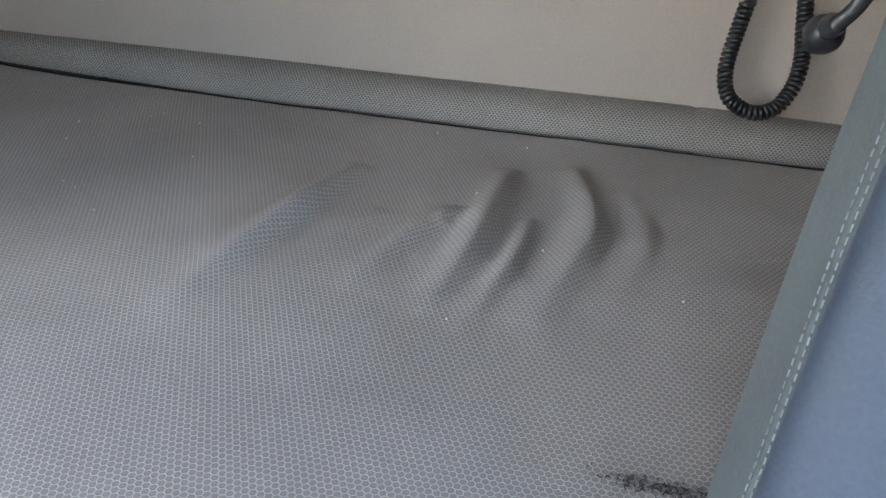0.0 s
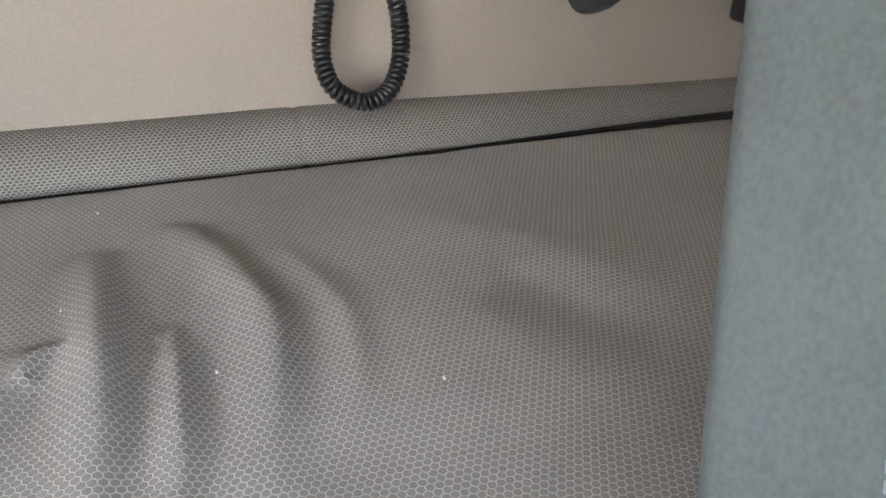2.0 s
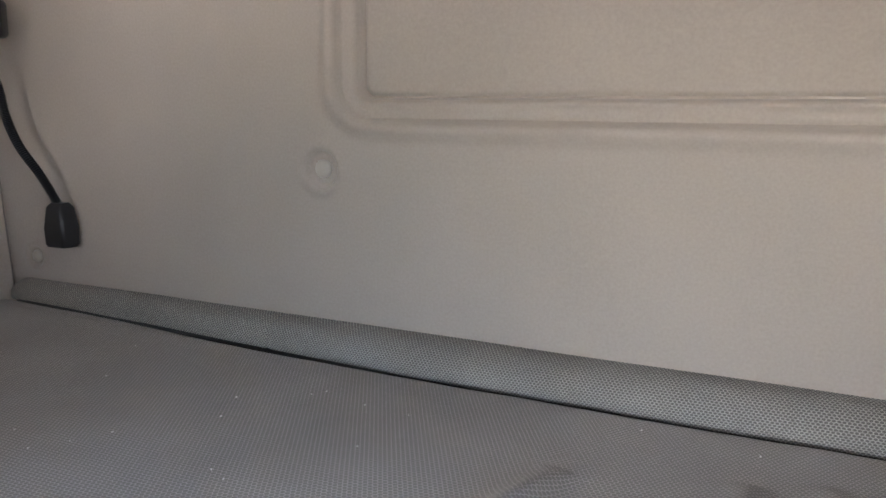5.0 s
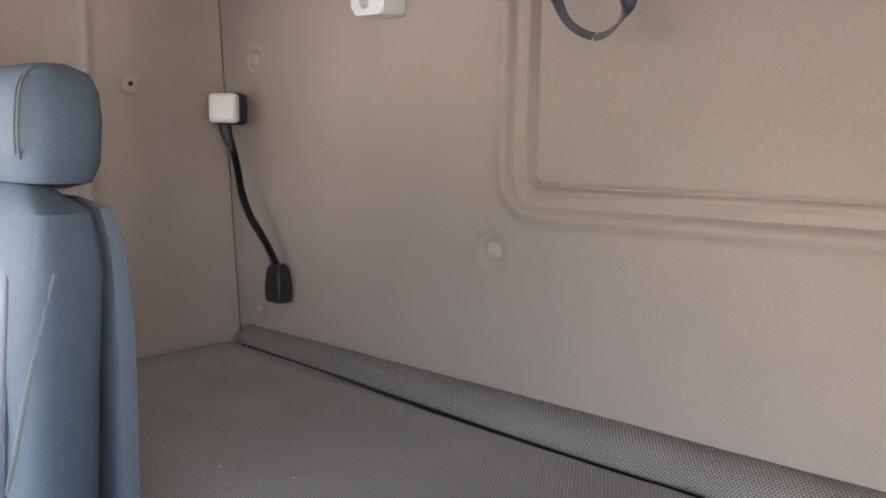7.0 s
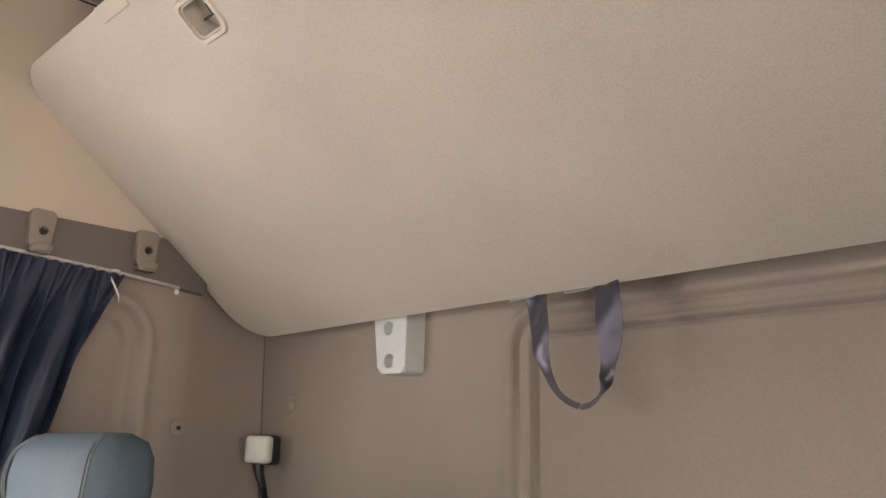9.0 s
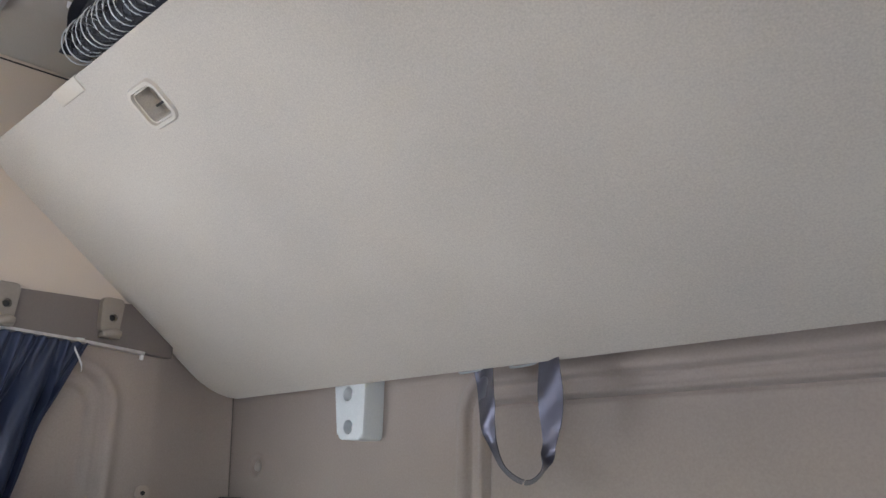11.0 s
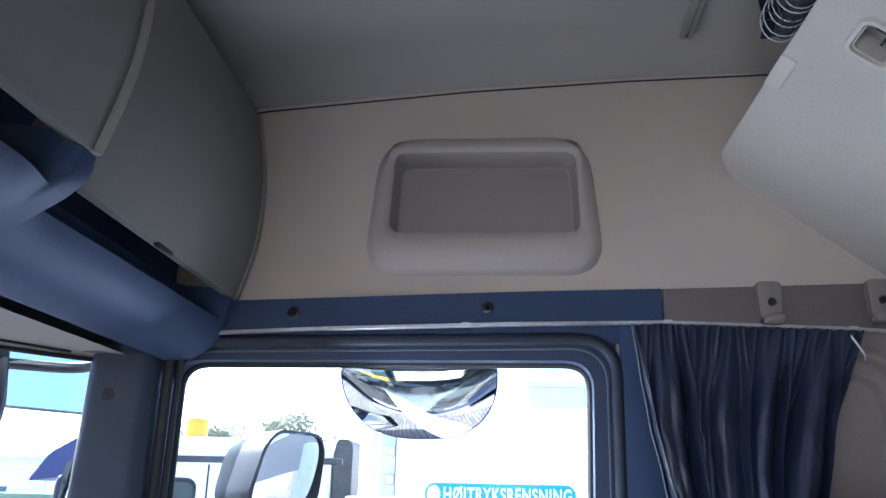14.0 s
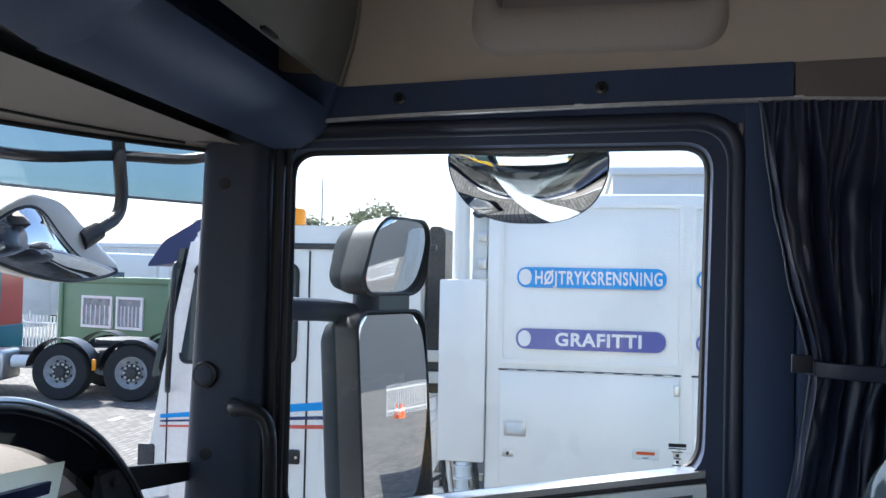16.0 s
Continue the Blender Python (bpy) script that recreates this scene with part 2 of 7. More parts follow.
SHELL = surface("grey_seat_shell", (0.095, 0.12, 0.15), 0.5, var=0.08, bump=0.2, bump_scale=800, dist=0.0003)
THREAD = surface("pale_thread", (0.22, 0.25, 0.27), 0.7, var=0.1, bump=0.3, bump_scale=1200)
STEEL = surface("brushed_steel", (0.62, 0.62, 0.62), 0.32, 1.0, var=0.08, bump=0.1, bump_scale=500, dist=0.0003)
MIRROR = surface("mirror_glass", (0.66, 0.67, 0.68), 0.02, 1.0, var=0.0, bump=0.0, even=True)
RED = surface("red_plastic", (0.62, 0.04, 0.02), 0.4, var=0.08, bump=0.0)
WHITE = surface("white_plastic", (0.74, 0.74, 0.72), 0.45, var=0.05, bump=0.0)
LENS = surface("frosted_lens", (0.66, 0.67, 0.66), 0.25, var=0.1, bump=0.5, bump_scale=160, dist=0.001)
NET = surface("pale_net_cord", (0.50, 0.53, 0.56), 0.6, var=0.1, bump=0.2)
FLOOR_M = surface("dark_floor_mat", (0.05, 0.05, 0.052), 0.85, var=0.2, big=6, bump=0.5, bump_scale=300)
PAINT = surface("white_lorry_paint", (0.845, 0.825, 0.785), 0.28, var=0.05, big=1.5, fine=30, bump=0.0, coat=0.4)
PAINT_GREY = surface("grey_paint", (0.34, 0.36, 0.38), 0.45, var=0.1, big=2, fine=40, bump=0.0)
STEEL_DARK = surface("dirty_dark_steel", (0.055, 0.055, 0.055), 0.65, 0.2, var=0.35, big=5, fine=60, bump=0.3, bump_scale=90)
TYRE = surface("tyre_rubber", (0.022, 0.022, 0.023), 0.85, var=0.2, big=6, bump=0.3, bump_scale=120)
ALU = surface("aluminium", (0.58, 0.58, 0.58), 0.38, 0.9, var=0.15, big=6, fine=90, bump=0.1)
RIMGREY = surface("worn_rim_paint", (0.30, 0.305, 0.31), 0.5, var=0.25, big=9, fine=60, bump=0.1)
CABIN_PANE = surface("curtained_pane", (0.26, 0.30, 0.32), 0.12, var=0.4, big=5, fine=12, bump=0.0)
TRACK = surface("dull_track_metal", (0.52, 0.53, 0.54), 0.34, 0.9, var=0.1, bump=0.1)
GREEN = surface("green_cabin_paint", (0.13, 0.235, 0.13), 0.55, var=0.12, big=1.5, fine=20, bump=0.1, bump_scale=60)
TEAL = surface("teal_paint", (0.03, 0.20, 0.25), 0.35, var=0.08, bump=0.0, coat=0.3)
REDPAINT = surface("red_paint", (0.62, 0.10, 0.07), 0.35, var=0.08, bump=0.0, coat=0.3)
SKYBLUE = surface("sky_blue_film", (0.003, 0.29, 0.72), 0.4, var=0.04, bump=0.0)
VIOLET = surface("violet_blue_film", (0.095, 0.105, 0.36), 0.4, var=0.04, bump=0.0)
FILM_WHITE = surface("white_film", (0.80, 0.80, 0.80), 0.4, var=0.03, bump=0.0)
NAVYFILM = surface("navy_film", (0.018, 0.028, 0.11), 0.4, var=0.04, bump=0.0)
ORANGE = surface("orange_lens", (0.85, 0.30, 0.01), 0.25, var=0.1, bump=0.2, bump_scale=60)
DARKGLASS = surface("dark_cab_glass", (0.035, 0.055, 0.06), 0.05, var=0.3, big=2, bump=0.0, spec=0.8)
PAPER = surface("printed_paper", (0.76, 0.84, 0.75), 0.7, var=0.05, bump=0.1)
nt, ns, lk, bsdf = nodes_of(PAPER)
thin, mixed = ns.new("ShaderNodeBsdfTranslucent"), ns.new("ShaderNodeMixShader")       # daylight shines through the sheet
thin.inputs["Color"].default_value = (0.80, 0.90, 0.80, 1)
mixed.inputs[0].default_value = 0.45
lk.new(bsdf.outputs[0], mixed.inputs[1])
lk.new(thin.outputs[0], mixed.inputs[2])
lk.new(mixed.outputs[0], ns["Material Output"].inputs[0])
HALL = surface("pale_hall_cladding", (0.78, 0.79, 0.80), 0.6, var=0.06, big=0.3, fine=6, bump=0.0)
HALL_DARK = surface("grey_hall_cladding", (0.060, 0.066, 0.078), 0.6, var=0.08, big=0.3, fine=6, bump=0.0)
# leaf colour is lightened to carry the haze of distance
LEAF = surface("hazy_tree_leaves", (0.300, 0.307, 0.210), 0.7, var=0.35, big=0.9, fine=8, bump=0.0)
BARK = surface("tree_bark", (0.10, 0.08, 0.06), 0.9, var=0.3, big=3, bump=0.4, bump_scale=20, dist=0.02)
CONE = surface("orange_cone", (0.80, 0.14, 0.04), 0.5, var=0.08, bump=0.0)
MESH_FABRIC = honeycomb("honeycomb_bed_cloth", 0.0056, (0.272, 0.258, 0.256), (0.475, 0.46, 0.446), 0.135)
BOLSTER_FABRIC = honeycomb("honeycomb_bolster_cloth", 0.0052, (0.140, 0.130, 0.121), (0.39, 0.365, 0.338), 0.16)
PAVING = paving("brick_paving")
GLASS = clear("window_glass", (0.93, 0.96, 0.96), 0.55)
TINT = clear("blue_tinted_visor", (0.09, 0.145, 0.19), 0.9, 0.05)

# ---------------------------------------------------------------- mesh tools


def thing(name, at=(0, 0, 0), label="", category="", group="", kind=""):
    o = new(name)
    o.empty_display_size = 0.05
    o.location = at
    return tagged(o, label, category, group, kind)


def link(name, bm, material, smooth=True, angle=40):
    bmesh.ops.remove_doubles(bm, verts=bm.verts, dist=1e-6)
    bmesh.ops.recalc_face_normals(bm, faces=bm.faces)
    me = bpy.data.meshes.new(name)
    if smooth:
        lim = radians(angle)
        for f in bm.faces:
            f.smooth = True
        for e in bm.edges:
            e.smooth = not (len(e.link_faces) == 2 and e.calc_face_angle(0) > lim)
    bm.to_mesh(me)
    bm.free()
    me.materials.append(material)
    return new(name, me)


def part(name, bm, material, parent, label="", smooth=True, angle=40):
    o = link(name, bm, material, smooth, angle)
    o.parent = parent
    if parent.parent is None:
        o.matrix_parent_inverse = Matrix.Translation(-parent.location)
    return tagged(o, label)


def solid(name, bm, material, label, category, group="", kind="", smooth=True, angle=40):
    return tagged(link(name, bm, material, smooth, angle), label, category, group, kind)


def B():
    return bmesh.new()


def box(bm, lo, hi, r=0.0, seg=2, m=None):
    lo, hi = Vector(lo), Vector(hi)
    c, s = (lo + hi) / 2, hi - lo
    g = bmesh.ops.create_cube(bm, size=1, matrix=Matrix.Translation(c) @ Matrix.Diagonal((*s, 1)))
    vs = g["verts"]
    if r > 0:
        es = list({e for v in vs for e in v.link_edges})
        out = bmesh.ops.bevel(bm, geom=es, offset=min(r, min(s) * 0.49), segments=seg, profile=0.5, affect="EDGES")
        vs = list({v for f in out["faces"] for v in f.verts} | {v for v in vs if v.is_valid})
    if m is not None:
        bmesh.ops.transform(bm, matrix=m, verts=vs)
    return bm


def rrect(w, h, r, n=6):
    """Points of a rounded rectangle about the origin, counter-clockwise."""
    pts = []
    for cx, cy, a0 in ((w / 2 - r, h / 2 - r, 0), (-w / 2 + r, h / 2 - r, 90), (-w / 2 + r, -h / 2 + r, 180), (w / 2 - r, -h / 2 + r, 270)):
        for i in range(n + 1):
            a = radians(a0 + 90 * i / n)
            pts.append((cx + r * math.cos(a), cy + r * math.sin(a)))
    return pts


def oval(w, h, n=24, power=2.0):
    out = []
    for i in range(n):
        a = 2 * math.pi * i / n
        c, s = math.cos(a), math.sin(a)
        out.append((w / 2 * math.copysign(abs(c) ** (2 / power), c), h / 2 * math.copysign(abs(s) ** (2 / power), s)))
    return out


def loft(bm, rings, closed=True, cap0=False, cap1=False, wrap=False):
    rows = [[bm.verts.new(p) for p in ring] for ring in rings]
    pairs = list(zip(rows, rows[1:])) + ([(rows[-1], rows[0])] if wrap else [])
    for a, b in pairs:
        n = len(a)
        for i in range(n if closed else n - 1):
            j = (i + 1) % n
            bm.faces.new((a[i], a[j], b[j], b[i]))
    if cap0:
        bm.faces.new(list(reversed(rows[0])))
    if cap1:
        bm.faces.new(rows[-1])
    return bm


def tube(bm, pts, r, n=10, cap=True):
    """A round bar along a line of points; r is one radius or one for each point."""
    pts = [Vector(p) for p in pts]
    rs = r if isinstance(r, (list, tuple)) else [r] * len(pts)
    rings, up = [], None
    for i, p in enumerate(pts):
        d = (pts[min(i + 1, len(pts) - 1)] - pts[max(i - 1, 0)]).normalized()
        if up is None:
            up = d.orthogonal().normalized()
        up = (up - d * up.dot(d)).normalized()
        side = d.cross(up)
        rings.append([p + (up * math.cos(2 * math.pi * k / n) + side * math.sin(2 * math.pi * k / n)) * rs[i] for k in range(n)])
    return loft(bm, rings, True, cap, cap)


def smooth_line(pts, steps=8):
    """A curve through the points."""
    P = [Vector(p) for p in pts]
    out = []
    for i in range(len(P) - 1):
        a, b = P[i], P[i + 1]
        p0, p3 = P[max(i - 1, 0)], P[min(i + 2, len(P) - 1)]
        for k in range(steps):
            t = k / steps
            out.append(0.5 * ((2 * a) + (b - p0) * t + (2 * p0 - 5 * a + 4 * b - p3) * t * t + (3 * a - p0 - 3 * b + p3) * t ** 3))
    return out + [P[-1]]


def sheet(bm, fn, nu, nv, uv=None):
    """A surface fn(u, v) over a grid of nu by nv cells; uv(u, v) gives its cloth coordinates."""
    rows = [[bm.verts.new(fn(i / nu, j / nv)) for j in range(nv + 1)] for i in range(nu + 1)]
    lay = bm.loops.layers.uv.verify() if uv else None
    for i in range(nu):
        for j in range(nv):
            f = bm.faces.new((rows[i][j], rows[i + 1][j], rows[i + 1][j + 1], rows[i][j + 1]))
            if uv:
                for l, (a, b) in zip(f.loops, ((i, j), (i + 1, j), (i + 1, j + 1), (i, j + 1))):
                    l[lay].uv = uv(a / nu, b / nv)
    return bm


def prism(bm, outline, axis, a, b, bevel=0.0, seg=2):
    """An outline in the plane across the axis, thickened from a to b. x: (y, z); y: (x, z); z: (x, y)."""
    def at(p, t):
        return {"x": (t, p[0], p[1]), "y": (p[0], t, p[1]), "z": (p[0], p[1], t)}[axis]
    lo = [bm.verts.new(at(p, a)) for p in outline]
    hi = [bm.verts.new(at(p, b)) for p in outline]
    n = len(outline)
    caps = [bm.faces.new(list(reversed(lo))), bm.faces.new(hi)]
    for i in range(n):
        bm.faces.new((lo[i], lo[(i + 1) % n], hi[(i + 1) % n], hi[i]))
    if bevel:
        es = list({e for f in caps for e in f.edges})
        bmesh.ops.bevel(bm, geom=es, offset=bevel, segments=seg, profile=0.5, affect="EDGES")
    return bm


def shift(pts, dx, dy):
    return [(x + dx, y + dy) for x, y in pts]


def carve(bm, cutter):
    """bm with the cutter taken out of it."""
    obs = []
    for b in (bm, cutter):
        bmesh.ops.recalc_face_normals(b, faces=b.faces)
        me = bpy.data.meshes.new("tool")
        b.to_mesh(me)
        b.free()
        obs.append(new("tool", me))
    mod = obs[0].modifiers.new("cut", "BOOLEAN")
    mod.operation, mod.object, mod.solver = "DIFFERENCE", obs[1], "EXACT"
    me = bpy.data.meshes.new_from_object(obs[0].evaluated_get(bpy.context.evaluated_depsgraph_get()))
    out = bmesh.new()
    out.from_mesh(me)
    bpy.data.meshes.remove(me)
    for o in obs:
        d = o.data
        bpy.data.objects.remove(o)
        bpy.data.meshes.remove(d)
    return out


def lettering(text, size, m, stretch=1.0, bold=0.0):
    """Raised letters as a mesh, set by the pose m."""
    c = bpy.data.curves.new("letters", "FONT")
    c.space_character = 1.12
    c.body, c.size, c.align_x, c.align_y, c.extrude, c.offset = text, size, "CENTER", "CENTER", 0.0015, bold
    o = new("letters", c)
    me = bpy.data.meshes.new_from_object(o.evaluated_get(bpy.context.evaluated_depsgraph_get()))
    bpy.data.objects.remove(o)
    bpy.data.curves.remove(c)
    bm = bmesh.new()
    bm.from_mesh(me)
    bpy.data.meshes.remove(me)
    bmesh.ops.transform(bm, matrix=m @ Matrix.Diagonal((stretch, 1, 1, 1)), verts=bm.verts)
    return bm


def fitted_letters(text, x, y0, y1, z0, z1, bold=0.0):
    """Letters on a face that looks to +x, filling the given stretch of it."""
    bm = lettering(text, 1.0, Matrix.Identity(4), 1.0, bold)
    xs = [v.co.x for v in bm.verts]
    cap = lettering("H", 1.0, Matrix.Identity(4), 1.0, bold)
    a, b, c, d = min(xs), max(xs), min(v.co.y for v in cap.verts), max(v.co.y for v in cap.verts)
    cap.free()
    for v in bm.verts:
        v.co = Vector((x + v.co.z, y0 + (y1 - y0) * (v.co.x - a) / (b - a), z0 + (z1 - z0) * (v.co.y - c) / (d - c)))
    return bm


def step(a, b, x):
    t = min(1, max(0, (x - a) / (b - a)))
    return t * t * (3 - 2 * t)


def rbox_dist(x, z, x0, x1, z0, z1, r):
    """Distance outwards from a rounded rectangle; negative inside."""
    cx, cz = (x0 + x1) / 2, (z0 + z1) / 2
    qx, qz = abs(x - cx) - (x1 - x0) / 2 + r, abs(z - cz) - (z1 - z0) / 2 + r
    return math.hypot(max(qx, 0), max(qz, 0)) + min(max(qx, qz), 0) - r

W = 2.23            # inside width of the cab
GROUND = -1.5


def roundpoly(pts, r, n=6):
    out, N = [], len(pts)
    for i in range(N):
        p, a, b = Vector(pts[i]), Vector(pts[i - 1]), Vector(pts[(i + 1) % N])
        u, v = (a - p).normalized(), (b - p).normalized()
        p0, p1 = p + u * r, p + v * r
        for k in range(n + 1):
            t = k / n
            out.append(tuple(p0 * (1 - t) ** 2 + p * 2 * t * (1 - t) + p1 * t * t))
    return out


def ring_plate(bm, outer, inner, axis, a, b):
    """A plate with a hole; both outlines have as many points as each other."""
    def at(p, t):
        return {"x": (t, p[0], p[1]), "y": (p[0], t, p[1]), "z": (p[0], p[1], t)}[axis]
    return loft(bm, [[at(p, a) for p in outer], [at(p, b) for p in outer], [at(p, b) for p in inner], [at(p, a) for p in inner]], wrap=True)


def disc(bm, c, axis, r, depth, n=20, bevel=0.0):
    c = Vector(c)
    outline = [(r * math.cos(2 * math.pi * i / n), r * math.sin(2 * math.pi * i / n)) for i in range(n)]
    i = "xyz".index(axis)
    o = {"x": (c.y, c.z), "y": (c.x, c.z), "z": (c.x, c.y)}[axis]
    return prism(bm, shift(outline, *o), axis, c[i], c[i] + depth, bevel)


# ================================================================ the cab's shell
FASTENERS = [(0.688, 0.825), (1.545, 0.822)]
SMALL = [(0.045, 1.165), (0.048, 0.637), (2.185, 0.637), (2.185, 1.165)]


def rear_relief(x, z):
    d = rbox_dist(x, z, 0.717, 1.518, 0.896, 1.305, 0.055)
    y = 0.009 * step(0.003, -0.005, d) + 0.012 * step(-0.030, -0.035, d)
    y += 0.004 * math.exp(-((d + 0.003) / 0.004) ** 2) + 0.007 * math.exp(-((d + 0.035) / 0.0038) ** 2)
    y -= 0.008 * math.exp(-((d - 0.011) / 0.012) ** 2) + 0.003 * math.exp(-((d + 0.026) / 0.004) ** 2)
    for fx, fz in SMALL:
        r = math.hypot(x - fx, z - fz)
        y += 0.006 * (1 - step(0.015, 0.023, r)) - 0.0015 * math.exp(-((r - 0.026) / 0.005) ** 2)
    for fx, fz in FASTENERS:
        r = math.hypot(x - fx, z - fz)
        y += 0.010 * (1 - step(0.024, 0.031, r)) - 0.002 * math.exp(-((r - 0.035) / 0.006) ** 2)
    y += 0.0015 * noise.noise((x * 5, z * 5, 3.1))
    return y


bm = sheet(B(), lambda u, v: (-0.11 + u * (W + 0.22), rear_relief(-0.11 + u * (W + 0.22), 0.44 + v * 1.06), 0.44 + v * 1.06), 800, 370)
box(bm, (-0.18, 0.055, -0.05), (W + 0.18, 0.10, 2.12))
box(bm, (0.008, 0.0, 1.5), (W - 0.008, 0.03, 2.1))
wall_rear = solid("wall_rear", bm, FELT, "rear cab wall of moulded grey-beige felt with a sunk panel", "wall", kind="structure", angle=60)


def fastener(x, z, r, parent):
    prof = [(r, 0), (r, -0.0035), (r * 0.9, -0.0055), (r * 0.5, -0.0075), (0.0005, -0.008)]
    y0 = rear_relief(x, z) + 0.0005
    bm = loft(B(), [[(x + p * math.cos(a), y0 + q, z + p * math.sin(a)) for a in (2 * math.pi * i / 20 for i in range(20))] for p, q in prof], cap1=True)
    part("button", bm, BEIGE, parent, "round plastic panel button")


for fx, fz in FASTENERS:
    fastener(fx, fz, 0.0142, wall_rear)
for fx, fz in SMALL:
    fastener(fx, fz, 0.012, wall_rear)


def side_relief(y, z):
    d = rbox_dist(y, z, -1.3, -0.350, 0.62, 1.352, 0.085)
    x = -0.016 * step(0.001, -0.009, d) - 0.014 * step(-0.030, -0.042, d) + 0.011 * math.exp(-((d - 0.010) / 0.013) ** 2) + 0.003 * math.exp(-((d + 0.022) / 0.006) ** 2)
    x -= max(0.0, 0.02 + (z - 0.6) * 0.086) * step(-0.33, -0.02, y)
    x += -0.006 * math.sin(math.pi * min(1, max(0, (y + 0.24) / 0.24))) + 0.0015 * noise.noise((y * 5, z * 5, 7.7))
    return x


def side_wall(name, mirror):
    f = (lambda x: W - x) if mirror else (lambda x: x)
    bm = sheet(B(), lambda u, v: (f(side_relief(-0.9 + u * 0.896, 0.44 + v * 1.03)), -0.9 + u * 0.896, 0.44 + v * 1.03), 220, 220)
    x0, x1 = sorted((f(-0.125), f(-0.17)))
    box(bm, (x0, -0.90, -0.05), (x1, 0.03, 2.12))
    return solid(name, bm, FELT, "moulded grey-beige side wall beside the bed with a sunk panel", "wall", kind="structure", angle=60)


wall_right = side_wall("wall_right", False)
wall_left = side_wall("wall_left", True)
for f in (lambda x: x, lambda x: W - x):
    bm = tube(B(), [(f(side_relief(-0.004, z) + 0.002), -0.003, z) for z in (0.50 + 0.04 * i for i in range(25))], 0.0014, 6)
    part("corner_seam", bm, TAUPE_DARK, wall_rear, "dark seam in the corner")
bm = disc(B(), (0.001, -0.254, 1.101), "x", 0.017, 0.003, 18, 0.001)
part("button", bm, FELT, wall_right, "flat felt plug")
part("screw", disc(B(), (0.004, -0.254, 1.101), "x", 0.005, 0.002, 10), BLACK, wall_right)

SEAM = [(-2.35, 1.81), (-1.72, 1.890), (-1.655, 1.899), (-1.2, 1.940), (-0.85, 1.960), (-0.55, 1.970), (0.0, 1.975), (0.05, 1.975)]


def seam(y):
    for (a, za), (b, zb) in zip(SEAM, SEAM[1:]):
        if y <= b:
            return za + (zb - za) * (y - a) / (b - a)
    return SEAM[-1][1]


def upper_wall(name, mirror):
    edge = [(0.0, 1.462), (0.0, 1.990), (-0.55, 1.985), (-0.85, 1.975), (-1.2, 1.955), (-1.655, 1.914), (-1.9, 1.885), (-1.9, 1.44), (-1.69, 1.444), (-0.8, 1.460)]
    a, b = (W - 0.012, W + 0.14) if mirror else (-0.14, 0.012)
    bm = prism(B(), edge, "x", a, b)
    if not mirror:
        bm = carve(bm, prism(B(), shift(rrect(0.425, 0.222, 0.035), -1.165, 1.712), "x", -0.118, 0.05))
    return solid(name, bm, WALL_CLOTH, "upper side wall covered in warm beige cloth", "wall", kind="structure")


upper_wall("wall_right_upper", False)
upper_wall("wall_left_upper", True)


def ceiling_z(x, y):
    side = max(0.0, min(x, W - x) - 0.010)
    return seam(y) + 0.004 + 0.08 * step(-0.004, 0.095, side) ** 0.8 + 0.02 * step(0.1, 0.9, side) - 0.01 * math.exp(-((y + 0.3) / 0.2) ** 2)


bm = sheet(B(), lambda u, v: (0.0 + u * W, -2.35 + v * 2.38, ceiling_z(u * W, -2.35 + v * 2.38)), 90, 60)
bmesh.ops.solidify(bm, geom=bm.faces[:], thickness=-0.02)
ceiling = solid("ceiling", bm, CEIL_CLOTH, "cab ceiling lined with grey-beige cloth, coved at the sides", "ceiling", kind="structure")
for sx in (0.013, W - 0.013):
    bm = tube(B(), [(sx, y, z + 0.001) for y, z in SEAM[1:-1]], 0.0020, 6)
    part("seam_bead", bm, RUBBER, ceiling, "dark seam line between wall and ceiling")
solid("roof", box(B(), (-0.09, -2.45, 2.13), (W + 0.09, 0.1, 2.18), 0.02), PAINT, "white painted cab roof skin", "roof", kind="structure")
solid("wall_outer_skin", box(B(), (-0.186, -0.90, -0.7), (-0.174, 0.12, 2.12), 0.004), PAINT, "white painted outer skin behind the passenger door", "wall", kind="structure")
solid("floor", box(B(), (-0.08, -2.4, -0.05), (W + 0.08, 0.03, 0.0)), FLOOR_M, "cab floor with a dark ribbed mat", "floor", kind="structure")

# driver's side: pillar and sill round the open doorway
bm = box(B(), (W, -1.9, -0.05), (W + 0.08, -1.84, 1.45))
box(bm, (W, -1.84, 1.40), (W + 0.08, -0.9, 1.46))
solid("door_frame_left", bm, NAVY, "dark blue-grey frame round the driver doorway", "door frame", kind="structure")

# ================================================================ passenger door and its window
HOLE = [(-1.813, 0.558), (-0.957, 0.704), (-0.943, 1.342), (-1.812, 1.336)]
door_1 = thing("door_1", (-0.03, -1.37, 0.0), "closed passenger door with a large rounded window", "door", kind="structure")
outer = roundpoly([(-1.862, 0.02), (-0.895, 0.02), (-0.895, 1.392), (-1.862, 1.385)], 0.03)
part("door_panel", ring_plate(B(), outer, roundpoly(HOLE, 0.06), "x", -0.075, -0.006), DOOR_NAVY, door_1, "dark navy plastic door panel")
bm = tube(B(), [(-0.052, y, z) for y, z in roundpoly(HOLE, 0.06)] + [(-0.052, *roundpoly(HOLE, 0.06)[0])], 0.010, 8, False)
part("window_seal", bm, RUBBER, door_1, "black rubber window seal")
glass = part("window_pane", prism(B(), roundpoly(HOLE, 0.06), "x", -0.056, -0.052), GLASS, door_1, "clear side window glass")
glass.visible_shadow = False
